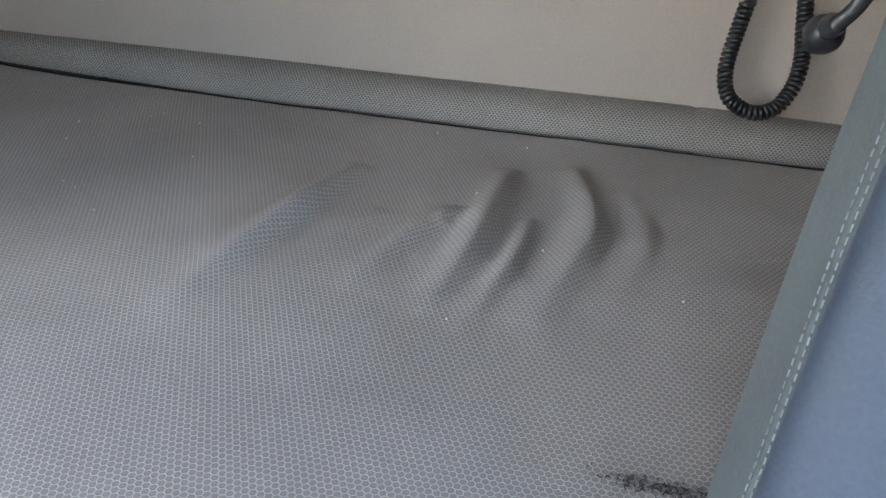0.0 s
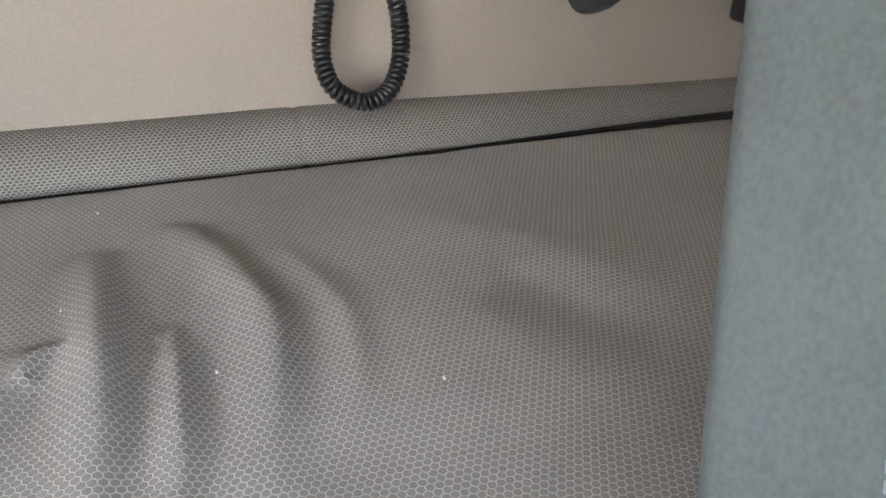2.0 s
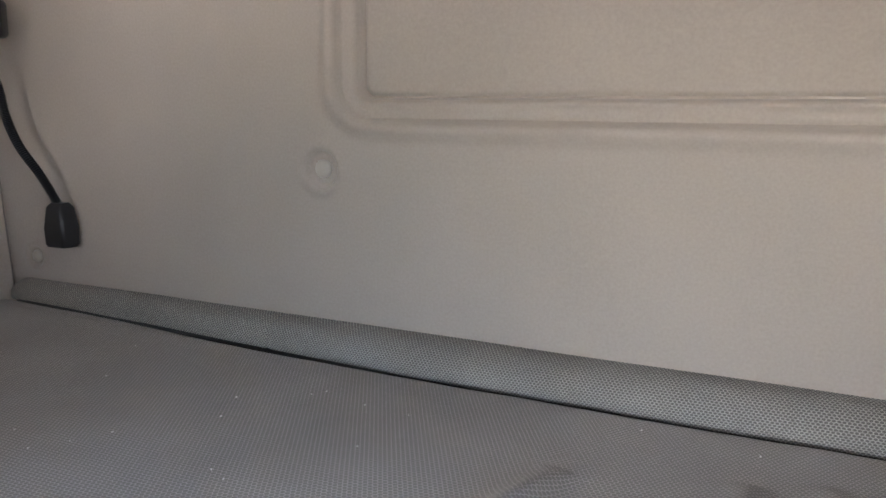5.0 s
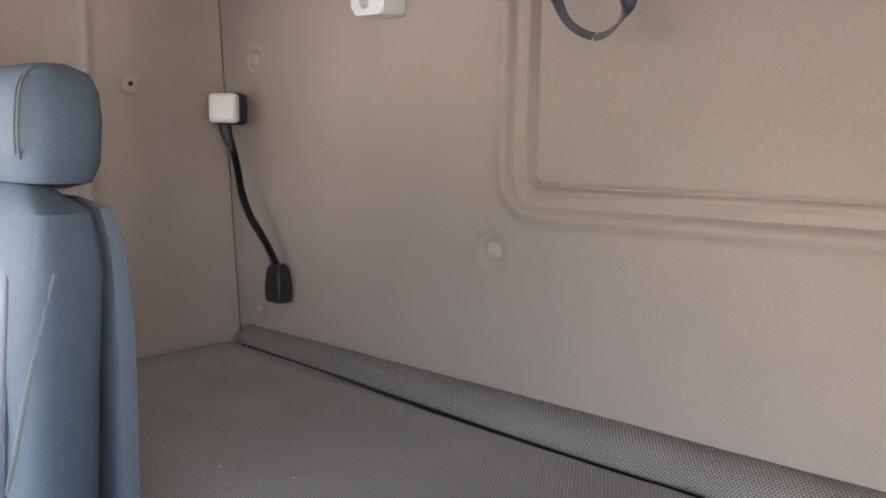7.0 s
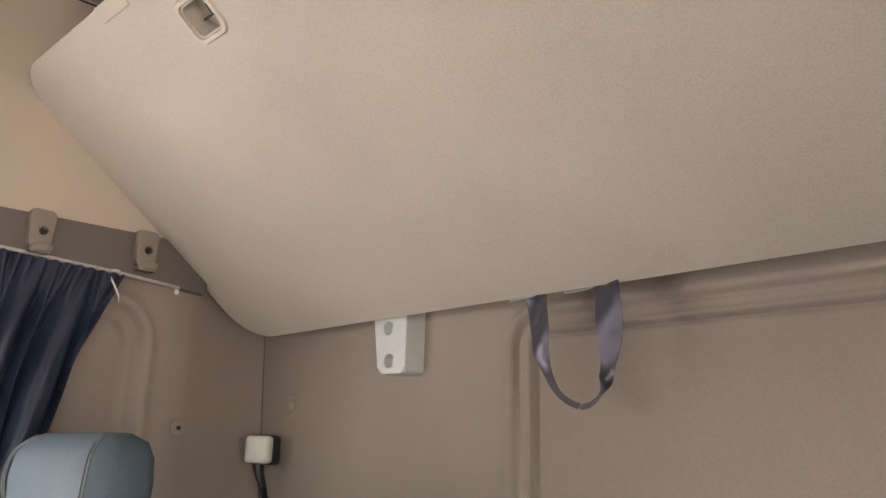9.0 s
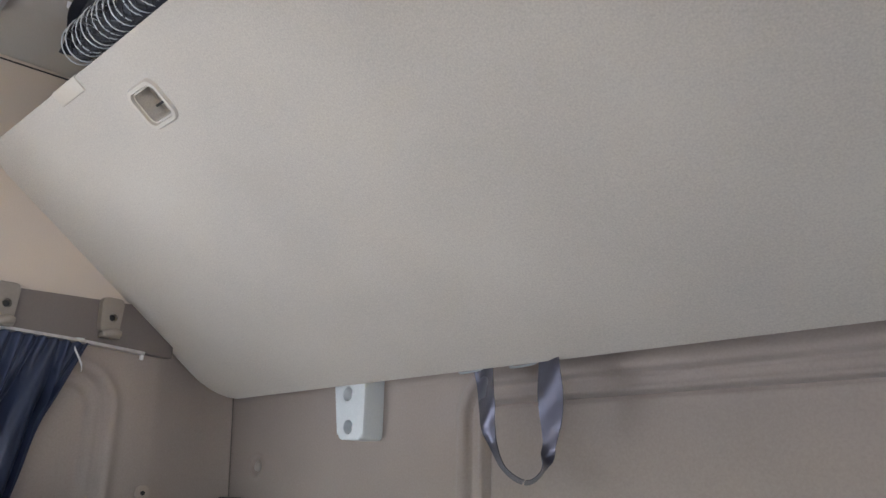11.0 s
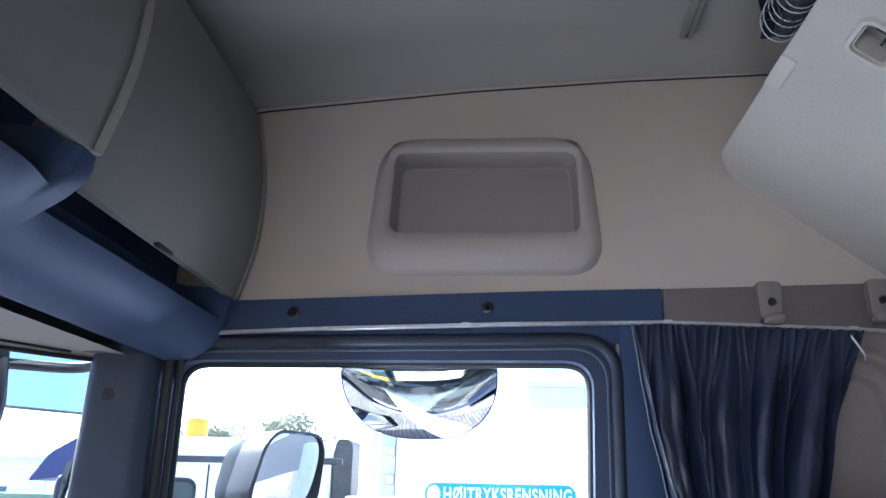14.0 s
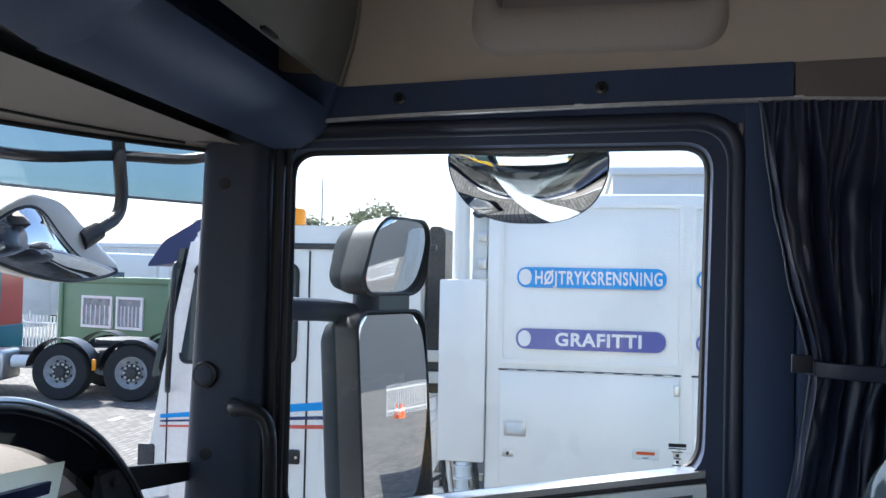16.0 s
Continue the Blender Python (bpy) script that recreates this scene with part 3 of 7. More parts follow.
ring = roundpoly([(-1.835, 0.30), (-0.905, 0.30), (-0.897, 1.385), (-1.835, 1.372)], 0.085, 8)
part("door_seal", tube(B(), [(0.006, y, z) for y, z in ring] + [(0.006, *ring[0])], 0.013, 10, False), SEAL, door_1, "dark navy rubber door seal")
ring = roundpoly([(-1.80, 0.34), (-0.925, 0.34), (-0.917, 1.366), (-1.80, 1.352)], 0.075, 8)
part("trim_lip", tube(B(), [(0.000, y, z) for y, z in ring] + [(0.000, *ring[0])], 0.0024, 6, False), SHELL, door_1, "thin grey lip inside the seal")
def sill(y):
    return 0.561 + 0.176 * (y + 1.815)


bm = loft(B(), [[(x, y, sill(y) + o) for x, o in ((-0.050, 0.004), (-0.012, 0.006), (-0.002, 0.002), (-0.002, -0.012), (-0.05, -0.012))] for y in (-1.815, -1.40, -0.955)], cap0=True, cap1=True)
part("sill_strip", bm, STEEL, door_1, "bright worn metal sill strip")
part("sill_groove", tube(B(), [(-0.001, y, sill(y) - 0.015) for y in (-1.815, -1.40, -0.955)], 0.0045, 8), RUBBER, door_1, "black groove under the sill strip")
bm = loft(B(), [[(x, y, sill(y) + o) for x, o in ((-0.006, -0.018), (0.006, -0.021), (0.012, -0.030), (0.014, -0.10), (-0.006, -0.10))] for y in (-1.815, -1.40, -0.955)], cap0=True, cap1=True)
ledge = part("sill_ledge", bm, PALE, door_1, "pale ledge below the window", angle=40)
for y, w in ((-1.20, 0.05), (-1.13, 0.06), (-1.05, 0.07)):
    part("print_bar", prism(B(), [(q, sill(q) - 0.040 + o) for q, o in ((y, 0.004), (y + w, 0.004), (y + w, -0.004), (y, -0.004))], "x", 0.0115, 0.0135), SHELL, ledge)
part("outer_skin", box(B(), (-0.105, -1.858, -0.62), (-0.077, -0.905, 0.55), 0.010), PAINT, door_1, "white painted outer door skin")
# the driver's door, out of view, added shut to hold back daylight from that side
door_2 = thing("door_2", (W + 0.03, -1.37, 0.0), "unseen driver door with a large rounded window, added shut to cut side light", "door", kind="structure")
part("door_panel", ring_plate(B(), outer, roundpoly(HOLE, 0.06), "x", W + 0.006, W + 0.075), PILLAR, door_2, "charcoal plastic door panel")
pane2 = part("window_pane", prism(B(), roundpoly(HOLE, 0.06), "x", W + 0.052, W + 0.056), GLASS, door_2, "clear side window glass")
pane2.visible_shadow = False
# stickers on the glass
stk = thing("window_sticker", (-0.05, -1.06, 0.73), "small orange and grey sticker on the side window", "sticker")
part("backing", prism(B(), shift(rrect(0.052, 0.022, 0.002), -1.062, 0.729), "x", -0.0515, -0.0508), GLASS, stk, "clear sticker film")
part("print_bar", prism(B(), shift(rrect(0.036, 0.006, 0.002), -1.062, 0.731), "x", -0.0506, -0.050), CONE, stk, "orange printed bar")
part("print_bar", prism(B(), shift(rrect(0.012, 0.002, 0.0005), -1.062, 0.722), "x", -0.0506, -0.050), BLACK, stk)
stk = thing("window_sticker", (-0.05, -1.0, 0.73), "small black printed sticker on the side window", "sticker")
for i, (w, h) in enumerate(((0.034, 0.007), (0.034, 0.002), (0.022, 0.002), (0.006, 0.006), (0.014, 0.002), (0.006, 0.006), (0.02, 0.002))):
    part("print_bar", prism(B(), shift(rrect(w, h, 0.0008), -1.001, 0.750 - i * 0.0065), "x", -0.0515, -0.0505), BLACK, stk)

# dark trim between door and bed
b_pillar = thing("wall_pillar_trim", (0, -0.86, 0.4), "dark blue-grey trim beside the passenger door", "trim", kind="structure")
part("trim_panel", box(B(), (-0.03, -0.893, 0.02), (0.018, -0.80, 1.412), 0.008), NAVY, b_pillar)
part("rear_flange", box(B(), (-0.03, -0.798, 0.02), (0.021, -0.735, 1.36), 0.004), NAVY, b_pillar)
band = thing("trim_band", (0, -1.2, 1.36), "trim band over the passenger window", "trim", kind="structure")
part("band_cover", prism(B(), [(-1.86, 1.384), (-1.51, 1.400), (-1.12, 1.412), (-0.806, 1.417), (-0.806, 1.486), (-1.12, 1.477), (-1.51, 1.463), (-1.86, 1.452)], "x", -0.01, 0.024, 0.004), NAVY, band, "dark blue-grey plastic cover")
part("band_cover", prism(B(), [(-0.803, 1.416), (-0.60, 1.411), (-0.44, 1.406), (-0.300, 1.397), (-0.230, 1.394), (-0.230, 1.503), (-0.40, 1.498), (-0.803, 1.486)], "x", -0.01, 0.019, 0.003), TAUPE_DARK, band, "dark taupe plastic cover")
part("backing", box(B(), (-0.06, -1.90, 1.375), (0.006, -0.80, 1.44)), NAVY, band, "dark blue-grey backing")
for y, z in ((-1.558, 1.430), (-1.157, 1.443)):
    s = part("screw", disc(B(), (0.024, y, z), "x", 0.013, 0.004, 20, 0.0015), BLACK, band, "dark recessed screw")
    part("socket", disc(B(), (0.0275, y, z), "x", 0.006, 0.002, 8), GLOSS, s)


# ================================================================ coat hooks, curtain rail, curtain
def coat_hook():
    t = thing("coat_hook", (0, 0, 0), "taupe plastic coat hook on the trim band", "hook", "coat hooks")
    plate = roundpoly([(-0.020, -0.034), (0.020, -0.034), (0.026, 0.042), (-0.023, 0.042)], 0.010)
    bm = carve(prism(B(), plate, "x", 0.0, 0.020, 0.004), disc(B(), (0.008, 0.004, 0.0), "x", 0.009, 0.03, 16))
    part("plate", bm, TAUPE, t)
    part("screw", disc(B(), (0.0085, 0.004, 0.0), "x", 0.007, 0.003, 12), BLACK, t, "dark screw in its hole")
    lip = loft(B(), [[(x + 0.004 * math.cos(a) * k, y, z + 0.006 * math.sin(a) * k) for x, z, k in ((cx, cz, kk),) for a in (2 * math.pi * i / 12 for i in range(12))]
                     for y, cx, cz, kk in ((-0.019, 0.026, -0.038, 0.9), (-0.008, 0.034, -0.036, 1.4), (0.010, 0.035, -0.034, 1.5), (0.021, 0.030, -0.034, 1.0))], cap0=True, cap1=True)
    part("hook_lip", lip, TAUPE, t)
    part("hook_web", box(B(), (0.006, -0.019, -0.046), (0.034, 0.020, -0.034), 0.004), TAUPE, t)
    return t


h0 = coat_hook()
h0.location = (0.019, -0.600, 1.455)
copy_thing(h0, pose(0.019, -0.388, 1.460))

rail = thing("curtain_rail", (0.03, -1.0, 1.38), "thin bright aluminium curtain rail under the trim band", "curtain rail")


def rail_z(y):
    tab = [(-1.80, 1.385), (-1.5, 1.399), (-1.1, 1.411), (-0.8, 1.416), (-0.6, 1.410), (-0.44, 1.405), (-0.30, 1.396), (0.0, 1.38)]
    for (a, za), (b, zb) in zip(tab, tab[1:]):
        if y <= b:
            return za + (zb - za) * (y - a) / (b - a) - 0.003


bm = loft(B(), [[(x, y, rail_z(y) + dz) for x, dz in ((0.022, 0.004), (0.036, 0.004), (0.036, -0.002), (0.033, -0.0035), (0.025, -0.0035), (0.022, -0.002))]
                for y in [-1.77 + i * (1.467 / 20) for i in range(21)]], cap0=True, cap1=True)
part("track", bm, ALU, rail, "pale aluminium track")
part("end_stop", box(B(), (0.026, -0.312, rail_z(-0.306) - 0.014), (0.034, -0.303, rail_z(-0.306) - 0.003), 0.002), WHITE, rail, "small white end stop")
for y in (-0.80, -0.445, -1.2):
    part("clip", box(B(), (0.020, y - 0.009, rail_z(y) + 0.002), (0.038, y + 0.009, rail_z(y) + 0.006), 0.002), PALE, rail, "pale clip over the track")

curtain = thing("curtain", (0.06, -0.66, 0.35), "dark blue satin curtain drawn to a pleated bunch", "curtain")


def curtain_edge(z):
    left = [(1.40, -0.876), (1.20, -0.860), (1.07, -0.834), (0.95, -0.800), (0.90, -0.794), (0.80, -0.806), (0.69, -0.826), (0.3, -0.87)]
    right = [(1.40, -0.436), (1.23, -0.498), (1.09, -0.535), (0.95, -0.575), (0.85, -0.610), (0.69, -0.62), (0.3, -0.56)]

    def pick(tab):
        for (za, a), (zb, b) in zip(tab, tab[1:]):
            if z >= zb:
                return a + (b - a) * (z - za) / (zb - za)
        return tab[-1][1]
    return pick(left), pick(right)


def curtain_at(u, v):
    a, b = curtain_edge(1.40 - v * 1.05)
    z = rail_z(a + (b - a) * u) - 0.009 - v * 1.05
    w = u + 0.075 * noise.noise((u * 3.3, v * 0.9, 0)) + 0.030 * noise.noise((u * 9, v * 1.6, 6))
    ph = w * 9 * 2 * math.pi
    drop = min(1, v * 7)
    big = 0.45 + 1.0 * abs(noise.noise((u * 7, v * 0.8, 4)))
    x = 0.058 + 0.030 * drop * big * (abs(math.sin(ph * 0.5)) * 1.6 - 0.8)
    x += 0.007 * drop * noise.noise((u * 34 + v * 3, v * 3.5, 21)) + 0.004 * drop * noise.noise((u * 20 + v * 14, v * 11, 31)) * step(0.0, 0.25, v)
    x += 0.010 * drop * abs(noise.noise((u * 15 + v * 7, v * 2.5, 3))) - 0.009 * drop * abs(noise.noise((u * 13 - v * 9, v * 2.0, 13)))
    x += 0.006 * math.sin(u * 19 * 2 * math.pi) * (1 - min(1, v * 9)) + 0.005 * noise.noise((u * 26, v * 2.2, 8)) * (1 - 0.4 * v)
    x += 0.012 * noise.noise((u * 3, v * 3, 8)) + 0.012 * math.sin(math.pi * min(1, v * 2))
    y = a + (b - a) * u + 0.013 * math.sin(ph * 0.5 + 1.1) * drop * (1 - v * 0.3) + 0.006 * noise.noise((u * 8, v * 6, 2)) * drop
    return (x, y, z + 0.002 * math.cos(u * 19 * 2 * math.pi) * (1 - min(1, v * 9)))


bm = sheet(B(), curtain_at, 380, 110)
bmesh.ops.solidify(bm, geom=bm.faces[:], thickness=0.0012)
cloth = part("cloth", bm, CURTAIN, curtain, angle=70)
for u, mt, lb in ((0.004, SHELL, "paler bound front edge"), (0.996, CURTAIN, "stitched hem edge")):
    part("hem", tube(B(), [Vector(curtain_at(u, v / 40)) + Vector((0.003, -0.001, 0)) for v in range(41)], 0.0022, 6), mt, curtain, lb)
for i in range(19):
    u = (i + 0.5 + 0.25 * math.sin(i * 2.3)) / 19
    y = -0.872 + u * 0.432
    g = part("glider", disc(B(), (0.034, y - 0.004, rail_z(y) - 0.012), "y", 0.0055, 0.007, 12, 0.0012), STEEL, curtain, "pale curtain glider")
    part("glider_hook", tube(B(), [(0.040, y - 0.006, rail_z(y) - 0.010), (0.044, y + 0.003, rail_z(y) - 0.020), (0.048, y + 0.001, rail_z(y) - 0.030)], 0.0012, 6), STEEL, g)
part("pull_tag", loft(B(), [[(0.066 + o, y, z) for o, z in ((0, z0 + 0.004), (0.004, z0), (0, z0 - 0.004))] for y, z0 in ((-0.466, 1.382), (-0.455, 1.364), (-0.447, 1.350), (-0.446, 1.338))], cap0=True, cap1=True),
     WHITE, curtain, "white plastic pull tag")
tie = smooth_line([(0.03, -0.805, 0.930), (0.088, -0.785, 0.924), (0.106, -0.70, 0.920), (0.098, -0.63, 0.920), (0.03, -0.575, 0.93)], 6)
bm = loft(B(), [[(p.x + o, p.y, p.z + h) for o, h in ((0, -0.014), (0.004, -0.012), (0.005, 0), (0.004, 0.012), (0, 0.014), (-0.003, 0))] for p in tie], cap0=True, cap1=True)
part("tie_band", bm, CURTAIN, curtain, "cloth tie band round the bunch")
part("tie_tab", box(B(), (0.090, -0.826, 0.916), (0.095, -0.790, 0.948), 0.002), BELT, curtain, "square stitched end of the tie band")

# ================================================================ wall pocket
pocket = thing("wall_pocket", (0.012, -1.16, 1.49), "beige moulded pocket set in the upper side wall", "storage pocket")


def trap(w0, w1, h, r, cy, cz):
    return shift(roundpoly([(-w0 / 2, -h / 2), (w0 / 2, -h / 2), (w1 / 2, h / 2), (-w1 / 2, h / 2)], r, 8), cy, cz)


o1 = trap(0.510, 0.450, 0.310, 0.085, -1.1675, 1.670)
o3 = trap(0.404, 0.388, 0.182, 0.026, -1.165, 1.695)
rings = [[(x, y, z) for y, z in o] for x, o in ((0.0125, o1), (0.026, [(a * 0.97 - 1.1675 * 0.03, b * 0.97 + 1.670 * 0.03) for a, b in o1]), (0.032, [(a * 0.93 - 1.1675 * 0.07, b * 0.93 + 1.672 * 0.07) for a, b in o1]),
                                                (0.035, trap(0.436, 0.414, 0.218, 0.042, -1.166, 1.694)), (0.034, trap(0.414, 0.398, 0.192, 0.030, -1.165, 1.695)), (0.030, o3), (-0.044, trap(0.392, 0.376, 0.170, 0.026, -1.165, 1.695)), (-0.050, trap(0.376, 0.360, 0.156, 0.022, -1.165, 1.695)))]
part("bezel", loft(B(), rings), BEIGE, pocket, "raised rounded bezel", angle=40)
bm = prism(B(), trap(0.396, 0.380, 0.176, 0.024, -1.165, 1.695), "x", -0.070, -0.046, 0.004)
part("back_panel", bm, POCKET_GREY, pocket, "grey-mauve back of the pocket")

# ================================================================ bed
def bed_front(x):
    return -0.72 - 0.14 * (step(0.55, 0.75, x) - step(1.56, 1.70, x))


FOLDS = [  # crest lines of the cloth from the back forwards: points, height, width
    ([(1.150, -0.250), (1.129, -0.356), (1.118, -0.42), (1.104, -0.50), (1.088, -0.62)], 0.0180, 0.0155),
    ([(1.326, -0.20), (1.327, -0.327), (1.328, -0.383), (1.325, -0.447), (1.312, -0.55)], 0.0170, 0.0155),
    ([(1.395, -0.17), (1.433, -0.291), (1.441, -0.359), (1.429, -0.435), (1.405, -0.54)], 0.0120, 0.0165),
    ([(1.372, -0.33), (1.373, -0.42), (1.366, -0.48), (1.350, -0.57)], 0.0085, 0.0110),
    ([(1.292, -0.335), (1.268, -0.39), (1.250, -0.449), (1.232, -0.53)], 0.0080, 0.0120),
    ([(1.302, -0.338), (1.287, -0.350), (1.282, -0.368), (1.290, -0.384)], 0.0050, 0.0060),
    ([(1.46, -0.22), (1.495, -0.33), (1.49, -0.41), (1.46, -0.50)], 0.0040, 0.0150),
    ([(1.215, -0.36), (1.195, -0.41), (1.175, -0.47)], 0.0026, 0.0120),
    ([(1.64, -0.33), (1.68, -0.40), (1.76, -0.46)], -0.0055, 0.034),
    ([(1.60, -0.20), (1.70, -0.30), (1.82, -0.34)], 0.0020, 0.030),
]
FOLDS = [([Vector(p).to_3d() for p in smooth_line([(*q, 0) for q in pts], 5)], h, w) for pts, h, w in FOLDS]


def bed_z(x, y):
    z = 0.553 + 0.008 * (1 - step(0.1, 1.0, x)) + 0.003 * noise.noise((x * 3, y * 4, 1)) + 0.0012 * noise.noise((x * 14, y * 14, 5))
    for pts, h, w in FOLDS:
        m = w * 6
        if not (min(p.x for p in pts) - m < x < max(p.x for p in pts) + m and min(p.y for p in pts) - m < y < max(p.y for p in pts) + m):
            continue
        best, side, where = 9.0, 0, 0
        for i in range(len(pts) - 1):
            a, b = pts[i], pts[i + 1]
            d = b - a
            t = max(0, min(1, ((x - a.x) * d.x + (y - a.y) * d.y) / d.length_squared))
            q = a + d * t
            e = math.hypot(x - q.x, y - q.y)
            if e < best:
                best, where = e, (i + t) / (len(pts) - 1)
                side = d.x * (y - a.y) - d.y * (x - a.x)
        if best < w * 6:
            k = math.sin(math.pi * min(1, max(0, where)) ** 0.72)
            lean = 0.82 if side > 0 else 1.40
            z += h * k * math.exp(-(best / (w * lean)) ** 2) - 0.16 * h * k * math.exp(-((best - 2.0 * w) / (w * 1.0)) ** 2) * (side > 0)
    return z


def bed_at(u, v):
    x = 0.004 + u * (W - 0.008)
    f = bed_front(x)
    s = v * 1.14
    top = min(1.0, s)
    y = -0.038 + (f + 0.038) * top
    z = bed_z(x, y) - 0.030 * step(0.955, 1.0, top) ** 2 - 0.015 * (0.25 + 0.75 * step(0.1, 0.9, x)) * step(-0.078, -0.056, y)
    if s > 1.0:
        k = (s - 1.0) / 0.14
        z -= 0.10 * k
        y += 0.012 * k * k - 0.006 * math.sin(math.pi * k)
    return (x, y, z)


bed = thing("lower_bunk_mattress", (W / 2, -0.42, 0.40), "bunk mattress in dark grey honeycomb cloth, creased", "mattress")


def bed_uv(u, v):
    x = 0.004 + u * (W - 0.008)
    s = v * 1.14
    return (x, 0.038 + (bed_front(x) + 0.038) * min(1.0, s) - max(0.0, s - 1.0) * 0.75)


TOP = 0.905          # share of the sheet that is the top; the rest hangs as the front skirt
bm = sheet(B(), lambda u, v: bed_at(u, v * TOP), 460, 220, uv=lambda u, v: bed_uv(u, v * TOP))
part("cover", bm, MESH_FABRIC, bed, "dark grey cloth with a pale honeycomb weave", angle=70)
bm = sheet(B(), lambda u, v: bed_at(u, TOP + v * (1 - TOP)), 230, 10)
part("front_skirt", bm, BELT, bed, "dark worn cloth edge", angle=70)
bm = prism(B(), [(0.01, -0.05), (0.01, -0.70), (0.55, -0.70), (0.74, -0.83), (1.58, -0.83), (1.70, -0.70), (W - 0.01, -0.70), (W - 0.01, -0.05)], "z", 0.43, 0.52)
part("core", bm, RUBBER, bed, "black foam core")
bm = prism(B(), [(0.0, -0.005), (0.0, -0.69), (0.56, -0.69), (0.75, -0.82), (1.58, -0.82), (1.70, -0.69), (W, -0.69), (W, -0.005)], "z", 0.0, 0.43)
solid("bunk_base", bm, TAUPE, "boxed base under the lower bunk", "bunk base", kind="structure")


def bolster_at(u, v):
    x = 0.004 + u * (W - 0.008)
    a = radians(-22 + 130 * v)
    k = 1 + 0.02 * noise.noise((x * 6, v * 2, 9)) - 0.05 * math.exp(-((x - 1.538) / 0.004) ** 2) - 0.04 * math.exp(-((x - 0.62) / 0.004) ** 2)
    end = min(1, (x - 0.0) / 0.03 + 0.25, (W - x) / 0.03 + 0.25)
    k *= 0.66 + 0.34 * step(-0.1, 1.0, x) - 0.32 * step(1.5, 2.15, x)
    return (x, -0.004 - 0.053 * math.cos(a) * k * end, 0.557 + 0.012 * (1 - step(0.0, 1.1, x)) + 0.038 * math.sin(a) * k * (0.6 + 0.4 * end))


bolster = thing("bolster", (W / 2, -0.04, 0.55), "padded roll along the back of the mattress", "bolster")
bm = sheet(B(), bolster_at, 520, 16, uv=lambda u, v: (u * W, v * 0.128))
part("cover", bm, BOLSTER_FABRIC, bolster, "dark grey cloth with a pale honeycomb weave", angle=70)
for sx in (1.538, 0.62):
    part("seam", tube(B(), [Vector(bolster_at((sx - 0.004) / (W - 0.008), v / 14)) + Vector((0.001, 0.0005, 0)) for v in range(15)], 0.0008, 5), SHELL, bolster, "stitched cross seam")
# black tube that draws the shadow line where bolster meets mattress
part("seam_line", tube(B(), [Vector(bolster_at(i / 60, 0)) + Vector((0, 0.001, -0.001)) for i in range(61)], 0.0042, 8), RUBBER, bolster, "black line put in for the shade under the bolster")

fray = B()
rng = random.Random(21)
for i in range(150):
    fx, fy = 1.542 + rng.gauss(0, 0.030), -0.697 + rng.gauss(0, 0.0042)
    a, L = rng.uniform(0, 6.28), rng.uniform(0.0015, 0.004)
    z = bed_z(fx, fy) + 0.0006
    tube(fray, [(fx, fy, z), (fx + L * 0.5 * math.cos(a), fy + L * 0.5 * math.sin(a), z + rng.uniform(0.0004, 0.0018)), (fx + L * math.cos(a + 0.6), fy + L * math.sin(a + 0.6), z)], 0.00045, 4)
tagged(part("frayed_threads", fray, BELT, bed), "dark frayed threads on a worn patch", kind="stuff")
specks = B()
rng = random.Random(4)
for px, py in [(1.329, -0.126), (1.20, -0.109), (0.936, -0.301), (0.802, -0.194), (0.75, -0.303), (1.302, -0.295), (1.398, -0.399), (1.538, -0.455), (1.339, -0.549)] + \
        [(rng.uniform(0.3, 1.0), rng.uniform(-0.5, -0.12)) for _ in range(16)]:
    s = rng.uniform(0.0004, 0.0008)
    z = bed_z(px, py) + 0.001
    box(specks, (px - s, py - s * 1.6, z - s), (px + s, py + s * 1.6, z + s * 0.6))
tagged(link("lint", specks, FILM_WHITE), "tiny white lint flecks scattered on the mattress", "lint", kind="stuff")

# ================================================================ folded upper bunk
BY, BZ = -0.083, 1.318
run, rise = 0.598, 0.440
LB = math.hypot(run, rise)
bunk_m = Matrix(((1, 0, 0, 0.006), (0, -run / LB, -rise / LB, BY), (0, rise / LB, -run / LB, BZ), (0, 0, 0, 1)))
bunk = thing("upper_bunk", (W / 2, BY, BZ), "folded-up upper bunk with a pale beige cloth underside", "bunk bed")
LW = W - 0.012
outline = shift(rrect(LW, LB, 0.092, 10), LW / 2, LB / 2)
bm = prism(B(), outline, "z", -0.10, 0.0, 0.014, 4)
for v in bm.verts:                      # the lower edge rises a little towards the driver's side
    low = 1 - v.co.y / LB
    v.co.y, v.co.x = v.co.y + 0.010 * low * v.co.x / LW, v.co.x - 0.012 * low * (1 - v.co.x / LW)
    v.co.z += 0.009 * step(0.1, 0.9, low) * math.exp(-max(0.0, v.co.x) / 0.3)
bm = carve(bm, prism(B(), shift(rrect(0.060, 0.052, 0.010), 0.579, 0.640), "z", -0.035, 0.02))
bmesh.ops.transform(bm, matrix=bunk_m, verts=bm.verts)
part("underside", bm, BUNK_CLOTH, bunk, "pale beige speckled cloth panel", angle=35)
handle = B()
o = [shift(rrect(w, h, r), 0.579, 0.640) for w, h, r in ((0.088, 0.078, 0.020), (0.082, 0.072, 0.018), (0.069, 0.060, 0.013), (0.066, 0.057, 0.012), (0.061, 0.052, 0.012))]
loft(handle, [[(x, y, zz) for x, y in ring] for ring, zz in zip(o, (0.0005, 0.006, 0.006, 0.001, -0.032))], cap1=True)
bmesh.ops.transform(handle, matrix=bunk_m, verts=handle.verts)
